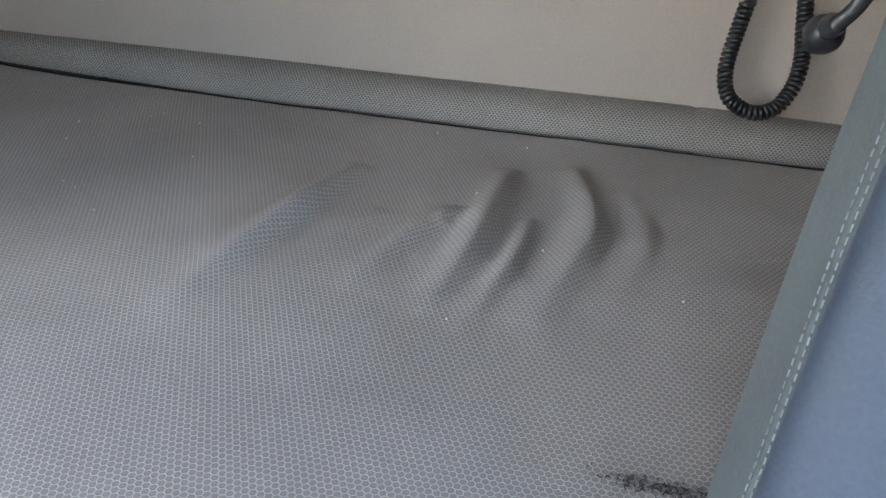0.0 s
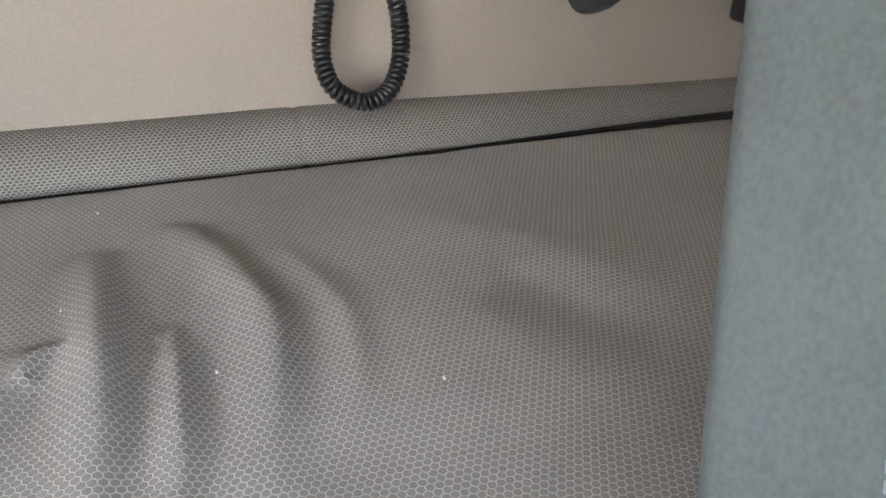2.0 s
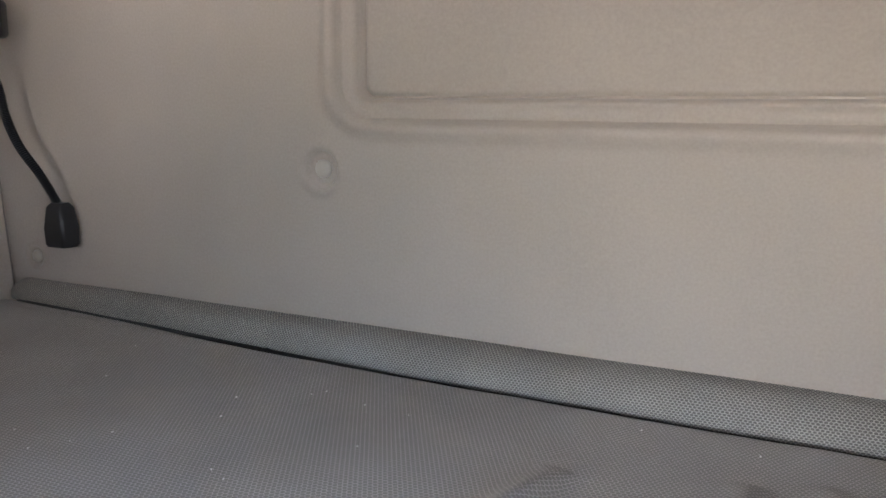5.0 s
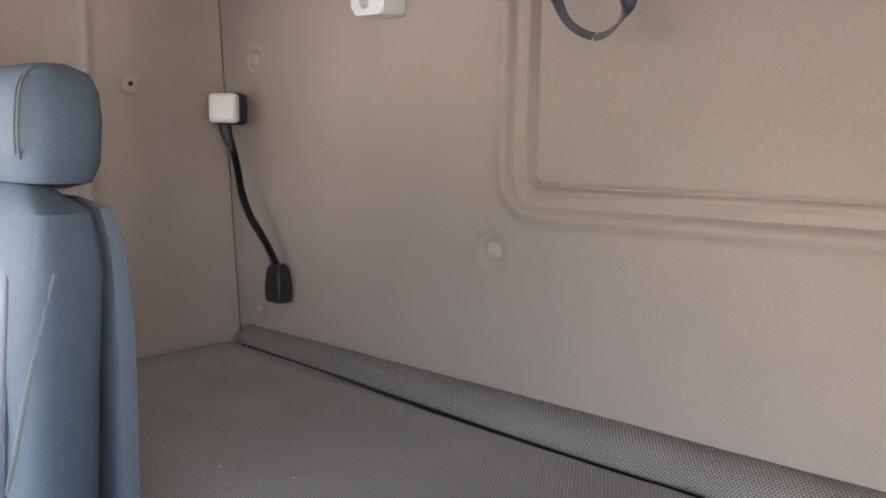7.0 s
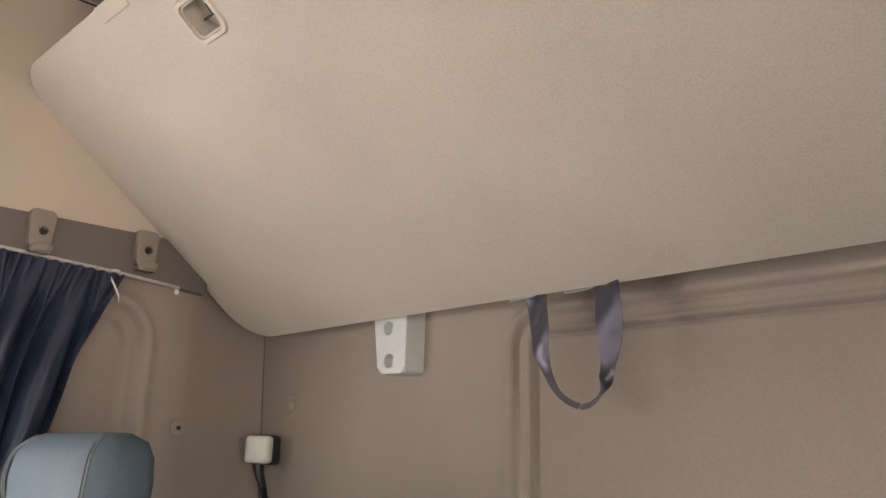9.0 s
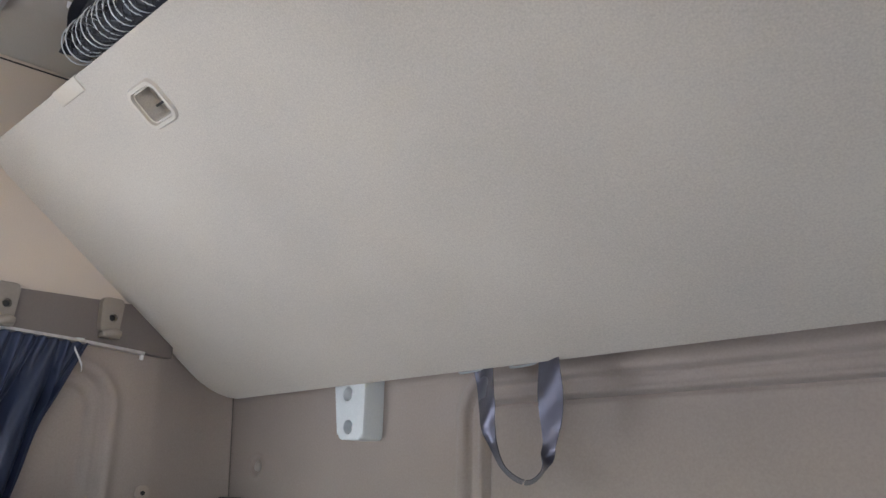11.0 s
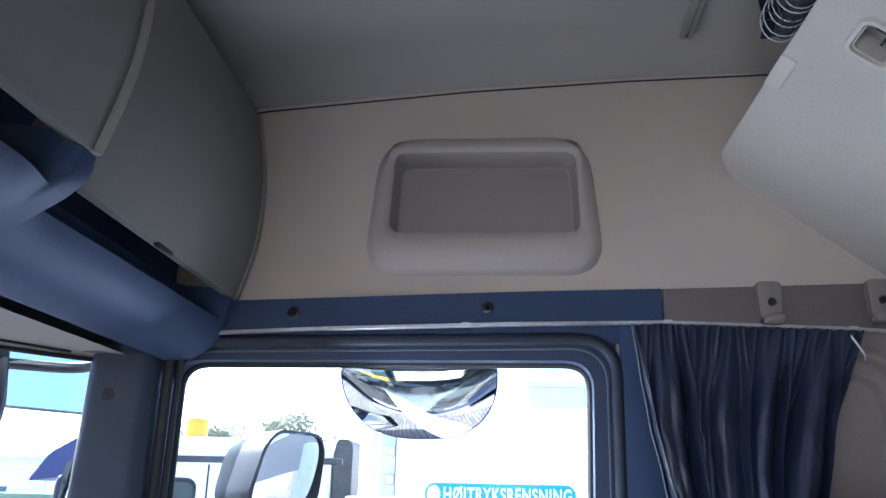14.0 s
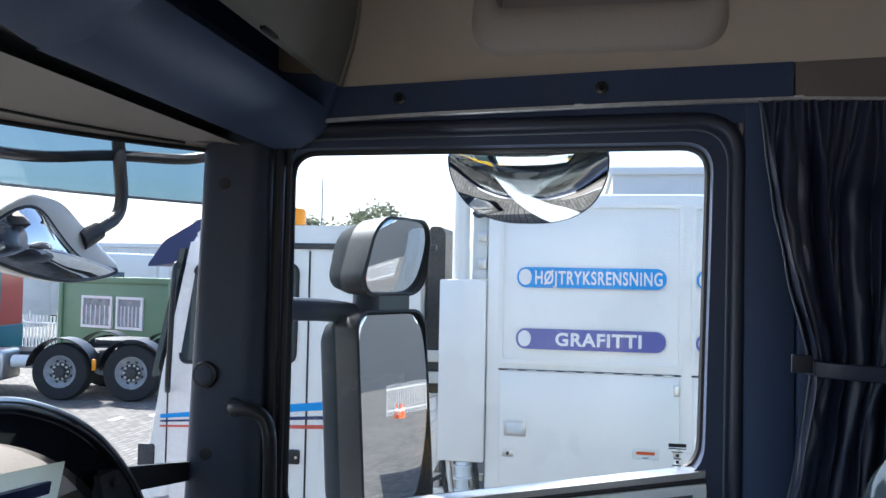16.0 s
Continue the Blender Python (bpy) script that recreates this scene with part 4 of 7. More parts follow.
hp = part("latch_bezel", handle, CREAM, bunk, "cream plastic latch surround")
lv = box(B(), (0.562, 0.632, -0.018), (0.606, 0.636, -0.012), 0.001)
box(lv, (0.588, 0.636, -0.022), (0.606, 0.654, -0.010), 0.002)
bmesh.ops.transform(lv, matrix=bunk_m, verts=lv.verts)
part("latch_lever", lv, BLACK, hp, "black latch lever")
tb = box(B(), (0.362, 0.716, -0.05), (0.454, 0.7445, 0.003), 0.003)
bmesh.ops.transform(tb, matrix=bunk_m, verts=tb.verts)
part("corner_catch", tb, CREAM, bunk, "cream plastic catch on the edge")
mt = prism(B(), shift(rrect(LW - 0.05, LB - 0.06, 0.07), LW / 2, LB / 2), "z", -0.20, -0.10, 0.02)
bmesh.ops.transform(mt, matrix=bunk_m, verts=mt.verts)
part("mattress", mt, MESH_FABRIC, bunk, "dark mattress on the upper side")

# rolled safety net along the bunk's raised edge
net = thing("safety_net", (1.25, -0.69, 1.80), "dark rolled safety net with pale mesh cords on the bunk edge", "safety net")
NC = Vector((0, -0.674, 1.826))
bm = tube(B(), [(0.43 + i * 0.05, NC.y + 0.008 + 0.005 * noise.noise((i * 0.4, 0, 0)), NC.z - 0.008 + 0.005 * noise.noise((i * 0.4, 3, 0))) for i in range(34)],
          [0.015 + 0.008 * min(1, i / 3) + 0.003 * noise.noise((i * 0.7, 1, 1)) for i in range(34)], 14)
part("rolled_cloth", bm, BELT, net, "dark rolled cloth")
for k in range(84):
    x = 0.450 + k * 0.0195
    lean = 0.012 + 0.003 * math.sin(k * 2.7)
    r1, r2 = 0.033 + 0.0012 * math.sin(k * 2.1), 0.033 + 0.0012 * math.sin(k * 1.7)
    part("hoop_cord", tube(B(), [(x + lean * math.sin(a) + 0.002 * noise.noise((k * 1.1, 2, 2)), NC.y + r1 * math.cos(a), NC.z + r2 * math.sin(a)) for a in (2 * math.pi * j / 20 for j in range(21))], 0.0011, 4, False), NET, net)
bm = B()
for s0 in range(12):
    for sgn in (1, -1):
        tube(bm, [(0.455 + j * 0.012, NC.y + 0.0325 * math.cos(s0 * 0.5236 + sgn * j * 0.30), NC.z + 0.0325 * math.sin(s0 * 0.5236 + sgn * j * 0.30)) for j in range(136)], 0.0009, 4, False)
tagged(part("netting", bm, BLACK, net), "fine dark mesh threads", kind="stuff")
ends = tube(B(), smooth_line([(0.445, -0.640, 2.012), (0.447, -0.638, 1.965), (0.456, -0.650, 1.92), (0.472, -0.668, 1.862)]), [0.011] * 9 + [0.016] * 8 + [0.024] * 8, 10)
part("gathered_end", ends, BELT, net, "gathered cloth end")

clip = thing("ceiling_anchor", (0.47, -0.667, 2.03), "beige ceiling anchor with a black belt and a red buckle button", "belt anchor")
cz = ceiling_z(0.47, -0.67)
bm = loft(B(), [[(x, y, z) for x, y in shift(rrect(w, h, r), 0.441, -0.657)] for w, h, r, z in ((0.070, 0.110, 0.010, cz + 0.012), (0.074, 0.114, 0.012, 2.016), (0.076, 0.116, 0.014, 2.003), (0.070, 0.110, 0.014, 1.995))], cap0=True, cap1=True)
bm = carve(bm, box(B(), (0.410, -0.706, 1.975), (0.462, -0.609, 2.022), 0.006))
part("housing", bm, TAN, clip, "tan moulded housing", angle=50)
part("buckle", box(B(), (0.412, -0.694, 1.950), (0.440, -0.652, 2.020), 0.005), BLACK, clip, "black belt buckle")
part("release_button", box(B(), (0.408, -0.6985, 1.972), (0.424, -0.6935, 2.010), 0.002), RED, clip, "red release button")
rings = []
for k in range(12):
    z = 1.962 - k * 0.0135
    y, x = -0.690 + 0.004 * math.sin(k * 0.9) - 0.0006 * k, 0.420 + 0.003 * math.sin(k * 0.55)
    row = [Vector((x + 0.004 * math.sin(j * 1.3 + k * 0.35), y + 0.0085 * j, z)) for j in range(6)]
    rings.append([v + Vector((-0.0012, 0, 0)) for v in row] + [v + Vector((0.0012, 0, 0)) for v in reversed(row)])
part("belt", loft(B(), rings, cap0=True, cap1=True), BELT, clip, "dark woven belt")
part("belt_tag", box(B(), (0.4135, -0.698, 1.900), (0.416, -0.680, 1.914), 0.001, 1, None), FILM_WHITE, clip, "small pale tag")
rail2 = thing("ceiling_track", (1.1, -0.715, 2.04), "narrow aluminium curtain track across the ceiling", "curtain rail")
bm = loft(B(), [[(x, -0.735 + dy, ceiling_z(x, -0.735) + dz - 0.012) for dy, dz in ((-0.012, 0.002), (-0.012, -0.010), (-0.004, -0.010), (-0.004, -0.003), (0.004, -0.003), (0.004, -0.010), (0.012, -0.010), (0.012, 0.002))]
                for x in [0.084 + i * 0.0516 for i in range(41)]], cap0=True, cap1=True)
part("track", bm, TRACK, rail2)
part("end_screw", disc(B(), (0.090, -0.735, ceiling_z(0.090, -0.735) - 0.025), "z", 0.005, 0.006, 10), STEEL, rail2, "small steel end screw")

# hanging strap under the bunk
strap = thing("hanging_strap", (0.92, -0.09, 1.14), "grey webbing strap hanging in a loop under the bunk", "strap")
limb = [(0.828, 1.335, 0.022), (0.836, 1.293, 0.022), (0.840, 1.271, 0.022), (0.844, 1.250, 0.020), (0.846, 1.222, 0.014), (0.853, 1.198, 0.010), (0.872, 1.162, 0.010), (0.898, 1.142, 0.010), (0.926, 1.135, 0.010),
        (0.949, 1.147, 0.010), (0.962, 1.170, 0.011), (0.967, 1.197, 0.012), (0.972, 1.241, 0.019), (0.972, 1.279, 0.024), (0.968, 1.330, 0.023)]
path = smooth_line([(x, z, w) for x, z, w in limb], 8)
rings = []
for i, p in enumerate(path):
    t = i / (len(path) - 1)
    q, o = path[max(i - 1, 0)], path[min(i + 1, len(path) - 1)]
    k = min(1, abs(t - 0.55) / 0.40)            # 0 at the bottom of the loop, 1 at its ends
    d = Vector((o.x - q.x, 0, o.y - q.y)).normalized()
    tw = radians(70) * (1 - step(0.25, 0.62, k))
    wide = (Vector((d.z, 0, -d.x)) * math.cos(tw) + Vector((-0.72, 0.69, 0)) * math.sin(tw)).normalized()
    if t > 0.55:
        wide = -wide
    bow = d.cross(wide).normalized()
    row = []
    for j in range(7):
        c = j / 3.0 - 1.0
        buckle = 0.0060 * math.sin(p.y * 34 + c * 1.1 + (0.6 if t < 0.5 else 2.2)) * step(0.35, 0.75, k)
        row.append(Vector((p.x, -0.088, p.y)) + wide * (c * p.z) + bow * buckle)
    rings.append([v - bow * 0.0007 for v in row] + [v + bow * 0.0007 for v in reversed(row)])
part("webbing", loft(B(), rings, cap0=True, cap1=True), WEB, strap, "satin grey webbing", angle=60)
for x in (0.802, 0.915):
    part("wire_loop", tube(B(), smooth_line([(x - 0.022, -0.080, 1.322), (x - 0.022, -0.088, 1.314), (x + 0.024, -0.088, 1.316), (x + 0.024, -0.080, 1.324)], 4), 0.0018, 6), PAINT_GREY, strap, "steel wire loop")

# bunk bracket on the wall
br = thing("bunk_bracket", (0.44, -0.02, 1.21), "pale grey plastic bunk bracket with two round holes", "bracket")
ol = roundpoly([(0.388, 1.350), (0.408, 1.214), (0.487, 1.212), (0.487, 1.350)], 0.012)
bm = prism(B(), ol, "y", -0.052, 0.004, 0.006, 3)
bm = carve(bm, disc(disc(B(), (0.4345, -0.06, 1.304), "y", 0.0145, 0.030, 20), (0.4405, -0.06, 1.238), "y", 0.0145, 0.030, 20))
part("body", bm, PALE, br)
for x, z in ((0.4345, 1.304), (0.4405, 1.238)):
    part("bolt", disc(B(), (x, -0.037, z), "y", 0.009, 0.008, 6, 0.001), STEEL, br, "recessed bolt head")


# ================================================================ reading lamps
def neck(pts, r, parent):
    line = smooth_line(pts, 16)
    dense = []
    for a, b in zip(line, line[1:]):
        dense += [a, a.lerp(b, 0.5)]
    dense.append(line[-1])
    rr = [r * (1.0 + 0.16 * (1 if i % 2 else -1)) for i in range(len(dense))]
    part("gooseneck", tube(B(), dense, rr, 8), BLACK, parent, "black ribbed gooseneck")


lamp = thing("reading_lamp", (0.19, -0.05, 0.67), "reading lamp with a clear square head on a black gooseneck", "reading lamp", "reading lamps")
head_m = pose(0.040, -0.060, 1.062, 0, 0, 32)
part("lamp_head", box(B(), (-0.033, -0.014, -0.033), (0.033, 0.026, 0.033), 0.010, 3, head_m), BLACK, lamp, "black lamp head")
part("lens", box(B(), (-0.029, -0.040, -0.030), (0.029, -0.008, 0.030), 0.009, 3, head_m), LENS, lamp, "frosted clear lens")
part("collar", tube(B(), [(0.022, -0.06, 1.036), (0.030, -0.058, 1.005), (0.045, -0.055, 0.975)], [0.014, 0.010, 0.008], 10), BLACK, lamp)
neck([(0.042, -0.056, 0.985), (0.055, -0.052, 0.94), (0.064, -0.05, 0.895), (0.092, -0.05, 0.845), (0.128, -0.040, 0.795), (0.146, -0.028, 0.752), (0.150, -0.022, 0.735)], 0.0075, lamp)
bm = loft(B(), [[(x, y, z) for x, y in shift(rrect(w, h, 0.006), 0.150, -0.022)] for w, h, z in ((0.026, 0.022, 0.746), (0.040, 0.032, 0.738), (0.052, 0.038, 0.70), (0.050, 0.036, 0.672), (0.044, 0.032, 0.667))], cap0=True, cap1=True)
part("base", bm, BLACK, lamp, "black wall base")

lamp2 = thing("reading_lamp", (2.11, -0.03, 0.66), "black reading lamp on a gooseneck bent over the bed", "reading lamp", "reading lamps")
hd = Matrix.Translation((1.592, -0.496, 0.813)) @ Vector((0.10, -0.80, 0.42)).to_track_quat("Z", "Y").to_matrix().to_4x4() @ Matrix.Scale(0.84, 4)
bm = loft(B(), [[hd @ Vector((x, y, z)) for x, y in oval(w, h, 20, 2.6)] for w, h, z in ((0.026, 0.026, -0.013), (0.030, 0.030, -0.011), (0.031, 0.031, 0.0), (0.028, 0.028, 0.009), (0.018, 0.018, 0.014))], cap0=True, cap1=True)
part("lamp_head", bm, BLACK, lamp2, "black round lamp head")
part("pivot_barrel", tube(B(), [hd @ Vector(p) for p in ((0.0, 0.002, -0.010), (0.0, 0.002, 0.004), (0.0, 0.002, 0.020), (0.0, 0.0, 0.032))], [0.006, 0.0085, 0.0085, 0.0062], 12), BLACK, lamp2, "ribbed pivot barrel")
bm = loft(B(), [[hd @ Vector((x, y, z)) for x, y in oval(w, w, 18)] for w, z in ((0.025, -0.0132), (0.022, -0.0152), (0.006, -0.016))], cap1=True)
part("lens", bm, STEEL_DARK, lamp2, "dark lens")
neck([hd @ Vector((0, 0.0, 0.028)), (1.598, -0.548, 0.842), (1.606, -0.585, 0.878), (1.66, -0.595, 0.95), (1.78, -0.52, 1.03), (1.95, -0.32, 1.07), (2.08, -0.12, 0.95), (2.13, -0.045, 0.80), (2.137, -0.028, 0.735)], 0.0046, lamp2)
part("base", box(B(), (2.110, -0.045, 0.662), (2.165, -0.002, 0.745), 0.010, 3), BLACK, lamp2, "black wall base")

# ================================================================ heater remote, socket and coiled cord
remote = thing("wired_remote", (1.587, -0.03, 0.88), "black wired remote with small grey keys in a wall cradle", "remote control")
part("cradle", box(B(), (1.543, -0.028, 0.876), (1.633, 0.010, 1.05), 0.008, 3), BLACK, remote, "black cradle")
part("receiver", box(B(), (1.552, -0.046, 0.884), (1.626, -0.022, 1.06), 0.009, 3), GLOSS, remote, "glossy black receiver")
for r in range(4):
    for c in range(3):
        k = part("key", box(B(), (1.560 + c * 0.022, -0.0490, 0.930 + r * 0.019), (1.577 + c * 0.022, -0.045, 0.942 + r * 0.019), 0.002), BLACK, remote)
        part("key_mark", box(B(), (1.5655 + c * 0.022, -0.0497, 0.935 + r * 0.019), (1.5715 + c * 0.022, -0.0490, 0.937 + r * 0.019)), FILM_WHITE, k, "pale key mark")
for x in (1.581, 1.611):
    part("plug", tube(B(), [(x, -0.034, 0.884), (x, -0.034, 0.860), (x, -0.034, 0.848)], [0.008, 0.0065, 0.004], 10), BLACK, remote, "ribbed cable plug")
part("plug_tag", box(B(), (1.602, -0.044, 0.874), (1.618, -0.038, 0.886), 0.001), PALE, remote, "grey plug label")
socket = thing("power_socket", (1.70, -0.02, 0.87), "black wall socket plate with a round outlet", "socket")
part("plate", box(B(), (1.640, -0.016, 0.868), (1.80, 0.010, 0.955), 0.008, 3), BLACK, socket)
part("outlet", loft(B(), [[(1.668 + r * math.cos(a), y, 0.892 + r * math.sin(a)) for a in (2 * math.pi * i / 24 for i in range(24))] for r, y in ((0.018, -0.0155), (0.018, -0.020), (0.013, -0.020), (0.012, -0.008), (0.001, -0.008))]), GLOSS, socket, "round outlet")
part("print_bar", box(B(), (1.700, -0.0168, 0.897), (1.735, -0.016, 0.907)), PALE, socket, "pale printed mark")
part("print_bar", box(B(), (1.696, -0.0168, 0.885), (1.735, -0.016, 0.889)), PALE, socket)

cord = thing("coiled_cord", (1.61, -0.04, 0.59), "black coiled cable hanging in a loop from the remote", "cable")
part("lead", tube(B(), smooth_line([(1.581, -0.034, 0.850), (1.583, -0.030, 0.83), (1.577, -0.028, 0.805), (1.578, -0.030, 0.790)], 6), 0.0022, 8), STEEL_DARK, cord, "thin straight lead")
part("lead", tube(B(), smooth_line([(1.611, -0.034, 0.850), (1.622, -0.028, 0.82), (1.626, -0.026, 0.785), (1.634, -0.028, 0.752)], 6), 0.0024, 8), STEEL_DARK, cord, "thin straight lead")


def coil(pts, r, wire, pitch, parent):
    line = smooth_line(pts, 24)
    L = [0]
    for a, b in zip(line, line[1:]):
        L.append(L[-1] + (b - a).length)
    n = int(L[-1] / pitch * 11)
    out, j = [], 0
    for i in range(n + 1):
        s = L[-1] * i / n
        while j < len(L) - 2 and L[j + 1] < s:
            j += 1
        t = (s - L[j]) / (L[j + 1] - L[j])
        p = line[j].lerp(line[j + 1], t)
        d = (line[j + 1] - line[j]).normalized()
        e1 = Vector((0, 1, 0))
        e2 = d.cross(e1).normalized()
        e1 = e2.cross(d)
        a = 2 * math.pi * s / pitch
        out.append(p + (e1 * math.cos(a) + e2 * math.sin(a)) * r)
    part("coil", tube(B(), out, wire, 6), BLACK, parent, "shiny black coil", angle=80)


coil([(1.578, -0.030, 0.796), (1.582, -0.030, 0.782), (1.581, -0.029, 0.764), (1.576, -0.029, 0.742)], 0.0070, 0.0029, 0.0064, cord)
coil([(1.575, -0.031, 0.744), (1.569, -0.030, 0.705), (1.564, -0.034, 0.660), (1.571, -0.046, 0.630), (1.590, -0.056, 0.616), (1.612, -0.058, 0.613), (1.634, -0.050, 0.622), (1.649, -0.038, 0.648), (1.652, -0.030, 0.680), (1.646, -0.028, 0.718), (1.640, -0.028, 0.756)], 0.0078, 0.0030, 0.0064, cord)

# ================================================================ seats
def pad(bm, sections, n=28, power=4.0):
    """A cushion lofted upwards: z, centre x, centre y, width, depth."""
    return loft(bm, [[(cx + x, cy + y, z) for x, y in oval(w, d, n, power)] for z, cx, cy, w, d in sections], cap0=True, cap1=True)


def stitches(bm, pts, gap=0.0068, r=0.0006):
    line = smooth_line(pts, 10)
    s, on = 0.0, 0.0
    for a, b in zip(line, line[1:]):
        L = (b - a).length
        while on < s + L:
            k = (on - s) / L
            p = a.lerp(b, k)
            d = (b - a).normalized() * gap * 0.32
            tube(bm, [p - d, p + d], r, 5)
            on += gap
        s += L
    return bm


def seat(label, slim):
    """A cab seat that faces -y, about x = 0 with its back at y = 0; a slim one shows its shell behind the padding."""
    t = thing("cab_seat", (0, 0, 0), label, "seat", "cab seats")
    part("pedestal", box(B(), (-0.20, -0.62, 0.0), (0.20, -0.16, 0.28), 0.03), BLACK, t, "black seat pedestal")
    part("cushion", pad(B(), [(0.27, 0, -0.36, 0.44, 0.46), (0.30, 0, -0.36, 0.53, 0.54), (0.38, 0, -0.36, 0.55, 0.56), (0.425, 0, -0.36, 0.50, 0.51), (0.435, 0, -0.36, 0.40, 0.42)]), LEATHER, t)
    form = [(0.36, 0, -0.06, 0.48, 0.10), (0.40, 0, -0.065, 0.545, 0.130), (0.55, 0, -0.062, 0.558, 0.140), (0.75, 0, -0.046, 0.580, 0.150), (0.86, 0, -0.034, 0.590, 0.146), (0.915, 0, -0.032, 0.550, 0.122), (0.938, 0, -0.032, 0.40, 0.080)]

    def rear(z):                        # the back of the reclined seat
        return 0.050 + 0.364 * (z - 0.84)
    if not slim:                        # this one is reclined further
        form = [(z, 0, rear(z) - d / 2, w, d) for z, w, d in ((0.36, 0.58, 0.12), (0.40, 0.646, 0.15), (0.55, 0.640, 0.152), (0.65, 0.610, 0.150), (0.75, 0.578, 0.150), (0.84, 0.544, 0.150), (0.93, 0.51, 0.142), (0.985, 0.44, 0.11), (1.0, 0.34, 0.07))]
    back = [-0.04, -0.028, -0.028, -0.022, -0.016, -0.020, -0.036]
    if slim:
        outer = [-0.27, -0.31, -0.31, -0.245, -0.110, -0.058, -0.03]
        form = [(z, (o + w / 2) / 2, ((y - d / 2) + r) / 2, w / 2 - o, r - (y - d / 2)) for (z, x, y, w, d), r, o in zip(form, back, outer)] + [(0.944, 0.06, -0.050, 0.18, 0.02)]

    def wing(p):
        return Vector((p[0] * (1 + (0.11 - 0.09 * step(0.58, 0.86, p[2])) * step(0.0, 0.10, -p[1])), p[1], p[2])) if slim else Vector(p)
    bm = pad(B(), form, 64, 5.0) if slim else loft(B(), [[(x, cy + y, z) for x, y in rrect(w, d, min(0.026, d * 0.4), 8)] for z, cx, cy, w, d in form], cap0=True, cap1=True)
    for v in bm.verts:
        v.co = wing(v.co)
    cloth = LEATHER_PALE if slim else LEATHER
    backrest = part("backrest", bm, cloth, t)
    if not slim:                        # the front of the padding is bluer than its sides
        backrest.data.materials.append(LEATHER_BLUE)
        for f in backrest.data.polygons:
            f.material_index = int(f.center.y < rear(f.center.z) - 0.125)

    def on_side(sx, z, ahead, off):
        """A point of the reclined backrest's side, that far ahead of its rear."""
        k = next(i for i in range(1, len(form)) if z <= form[i][0] or i == len(form) - 1)
        a, b = form[k - 1], form[k]
        q = (z - a[0]) / (b[0] - a[0])
        return Vector((sx * (a[3] / 2 + (b[3] - a[3]) / 2 * q + off), rear(z) - ahead, z))

    def on_back(sx, z, deg, off):
        for (za, xa, ya, wa, da), (zb, xb, yb, wb, db) in zip(form, form[1:]):
            if z <= zb:
                k = (z - za) / (zb - za)
                x, y, w, d = xa + (xb - xa) * k, ya + (yb - ya) * k, wa + (wb - wa) * k, da + (db - da) * k
                c, s = math.cos(radians(deg)) ** 0.4, math.sin(radians(deg)) ** 0.4
                return wing((x + sx * (w / 2 * c), y - d / 2 * s, z)) + Vector((sx * 0.7, -0.7, 0)) * off
    panel = [(0.42, 0, -0.118, 0.44, 0.02), (0.46, 0, -0.124, 0.50, 0.030), (0.70, 0, -0.114, 0.515, 0.030), (0.85, 0, -0.098, 0.49, 0.028), (0.89, 0, -0.088, 0.42, 0.016)]
    shell = [(0.38, 0, -0.008, 0.522, 0.030), (0.50, 0, -0.008, 0.582, 0.034), (0.80, 0, -0.008, 0.582, 0.032), (0.885, 0, -0.010, 0.562, 0.028), (0.918, 0, -0.012, 0.522, 0.020), (0.928, 0, -0.014, 0.40, 0.010)]
    if slim:
        panel, shell = [[(z, x + 0.058, y, w - 0.116, d) for z, x, y, w, d in rows] for rows in (panel, shell)]
    else:
        panel = [(z, 0, rear(z) - 0.150, w * 0.88, d) for z, _, _, w, d in panel]
        shell = [(z, 0, rear(z) + 0.004, 0.46, 0.02) for z, _, _, w, d in shell]
    part("centre_panel", pad(B(), panel, 40, 6.0), LEATHER_BLUE, t, "blue-grey cloth centre panel")
    part("back_shell", pad(B(), shell, 32, 6.0), SHELL, t, "grey plastic back shell")
    zs = [0.42, 0.50, 0.58, 0.66, 0.74, 0.80, 0.86]
    for sx in (-1, 1):
        for ahead in () if slim else (0.099, 0.1135):
            part("seam_thread", stitches(B(), [on_side(sx, z, ahead + 0.04 * (0.84 - z), 0.0004) for z in zs + [0.92]]), THREAD, t, "pale dashed stitching")
        if slim:
            part("seam_line", tube(B(), smooth_line([on_back(sx, z, max(4, min(60, 37 - (z - 0.72) * 190)), -0.0015) for z in zs], 8), 0.0030, 6), LEATHER, t, "sewn seam ridge")
        else:
            part("seam_line", tube(B(), smooth_line([on_side(sx, z, 0.1065 + 0.04 * (0.84 - z), -0.0022) for z in zs + [0.92]], 8), 0.0030, 6), LEATHER, t, "sewn seam ridge")
    ho, hz, hx, cut = (0.0, 0.0, 0.0545, 0.141) if slim else (0.075, 0.055, 0.0, 0.0)
    for sx in (-0.07, 0.07):
        part("headrest_post", tube(B(), [(hx + sx, ho - 0.030, 0.90), (hx + sx, ho - 0.030, 0.96 + hz)], 0.007, 10), BLACK, t, "black headrest post")
    head = part("headrest", pad(B(), [(z + hz, x + hx, y + ho, w - cut, d) for z, x, y, w, d in ((0.936, 0, -0.026, 0.38, 0.050), (0.943, 0, -0.026, 0.455, 0.084), (0.965, 0, -0.026, 0.474, 0.102), (1.01, 0, -0.026, 0.484, 0.106), (1.042, 0, -0.024, 0.474, 0.100), (1.063, 0, -0.021, 0.445, 0.080), (1.074, 0, -0.020, 0.38, 0.045))], 44, 3.6), cloth, t, "rounded grey-blue headrest")
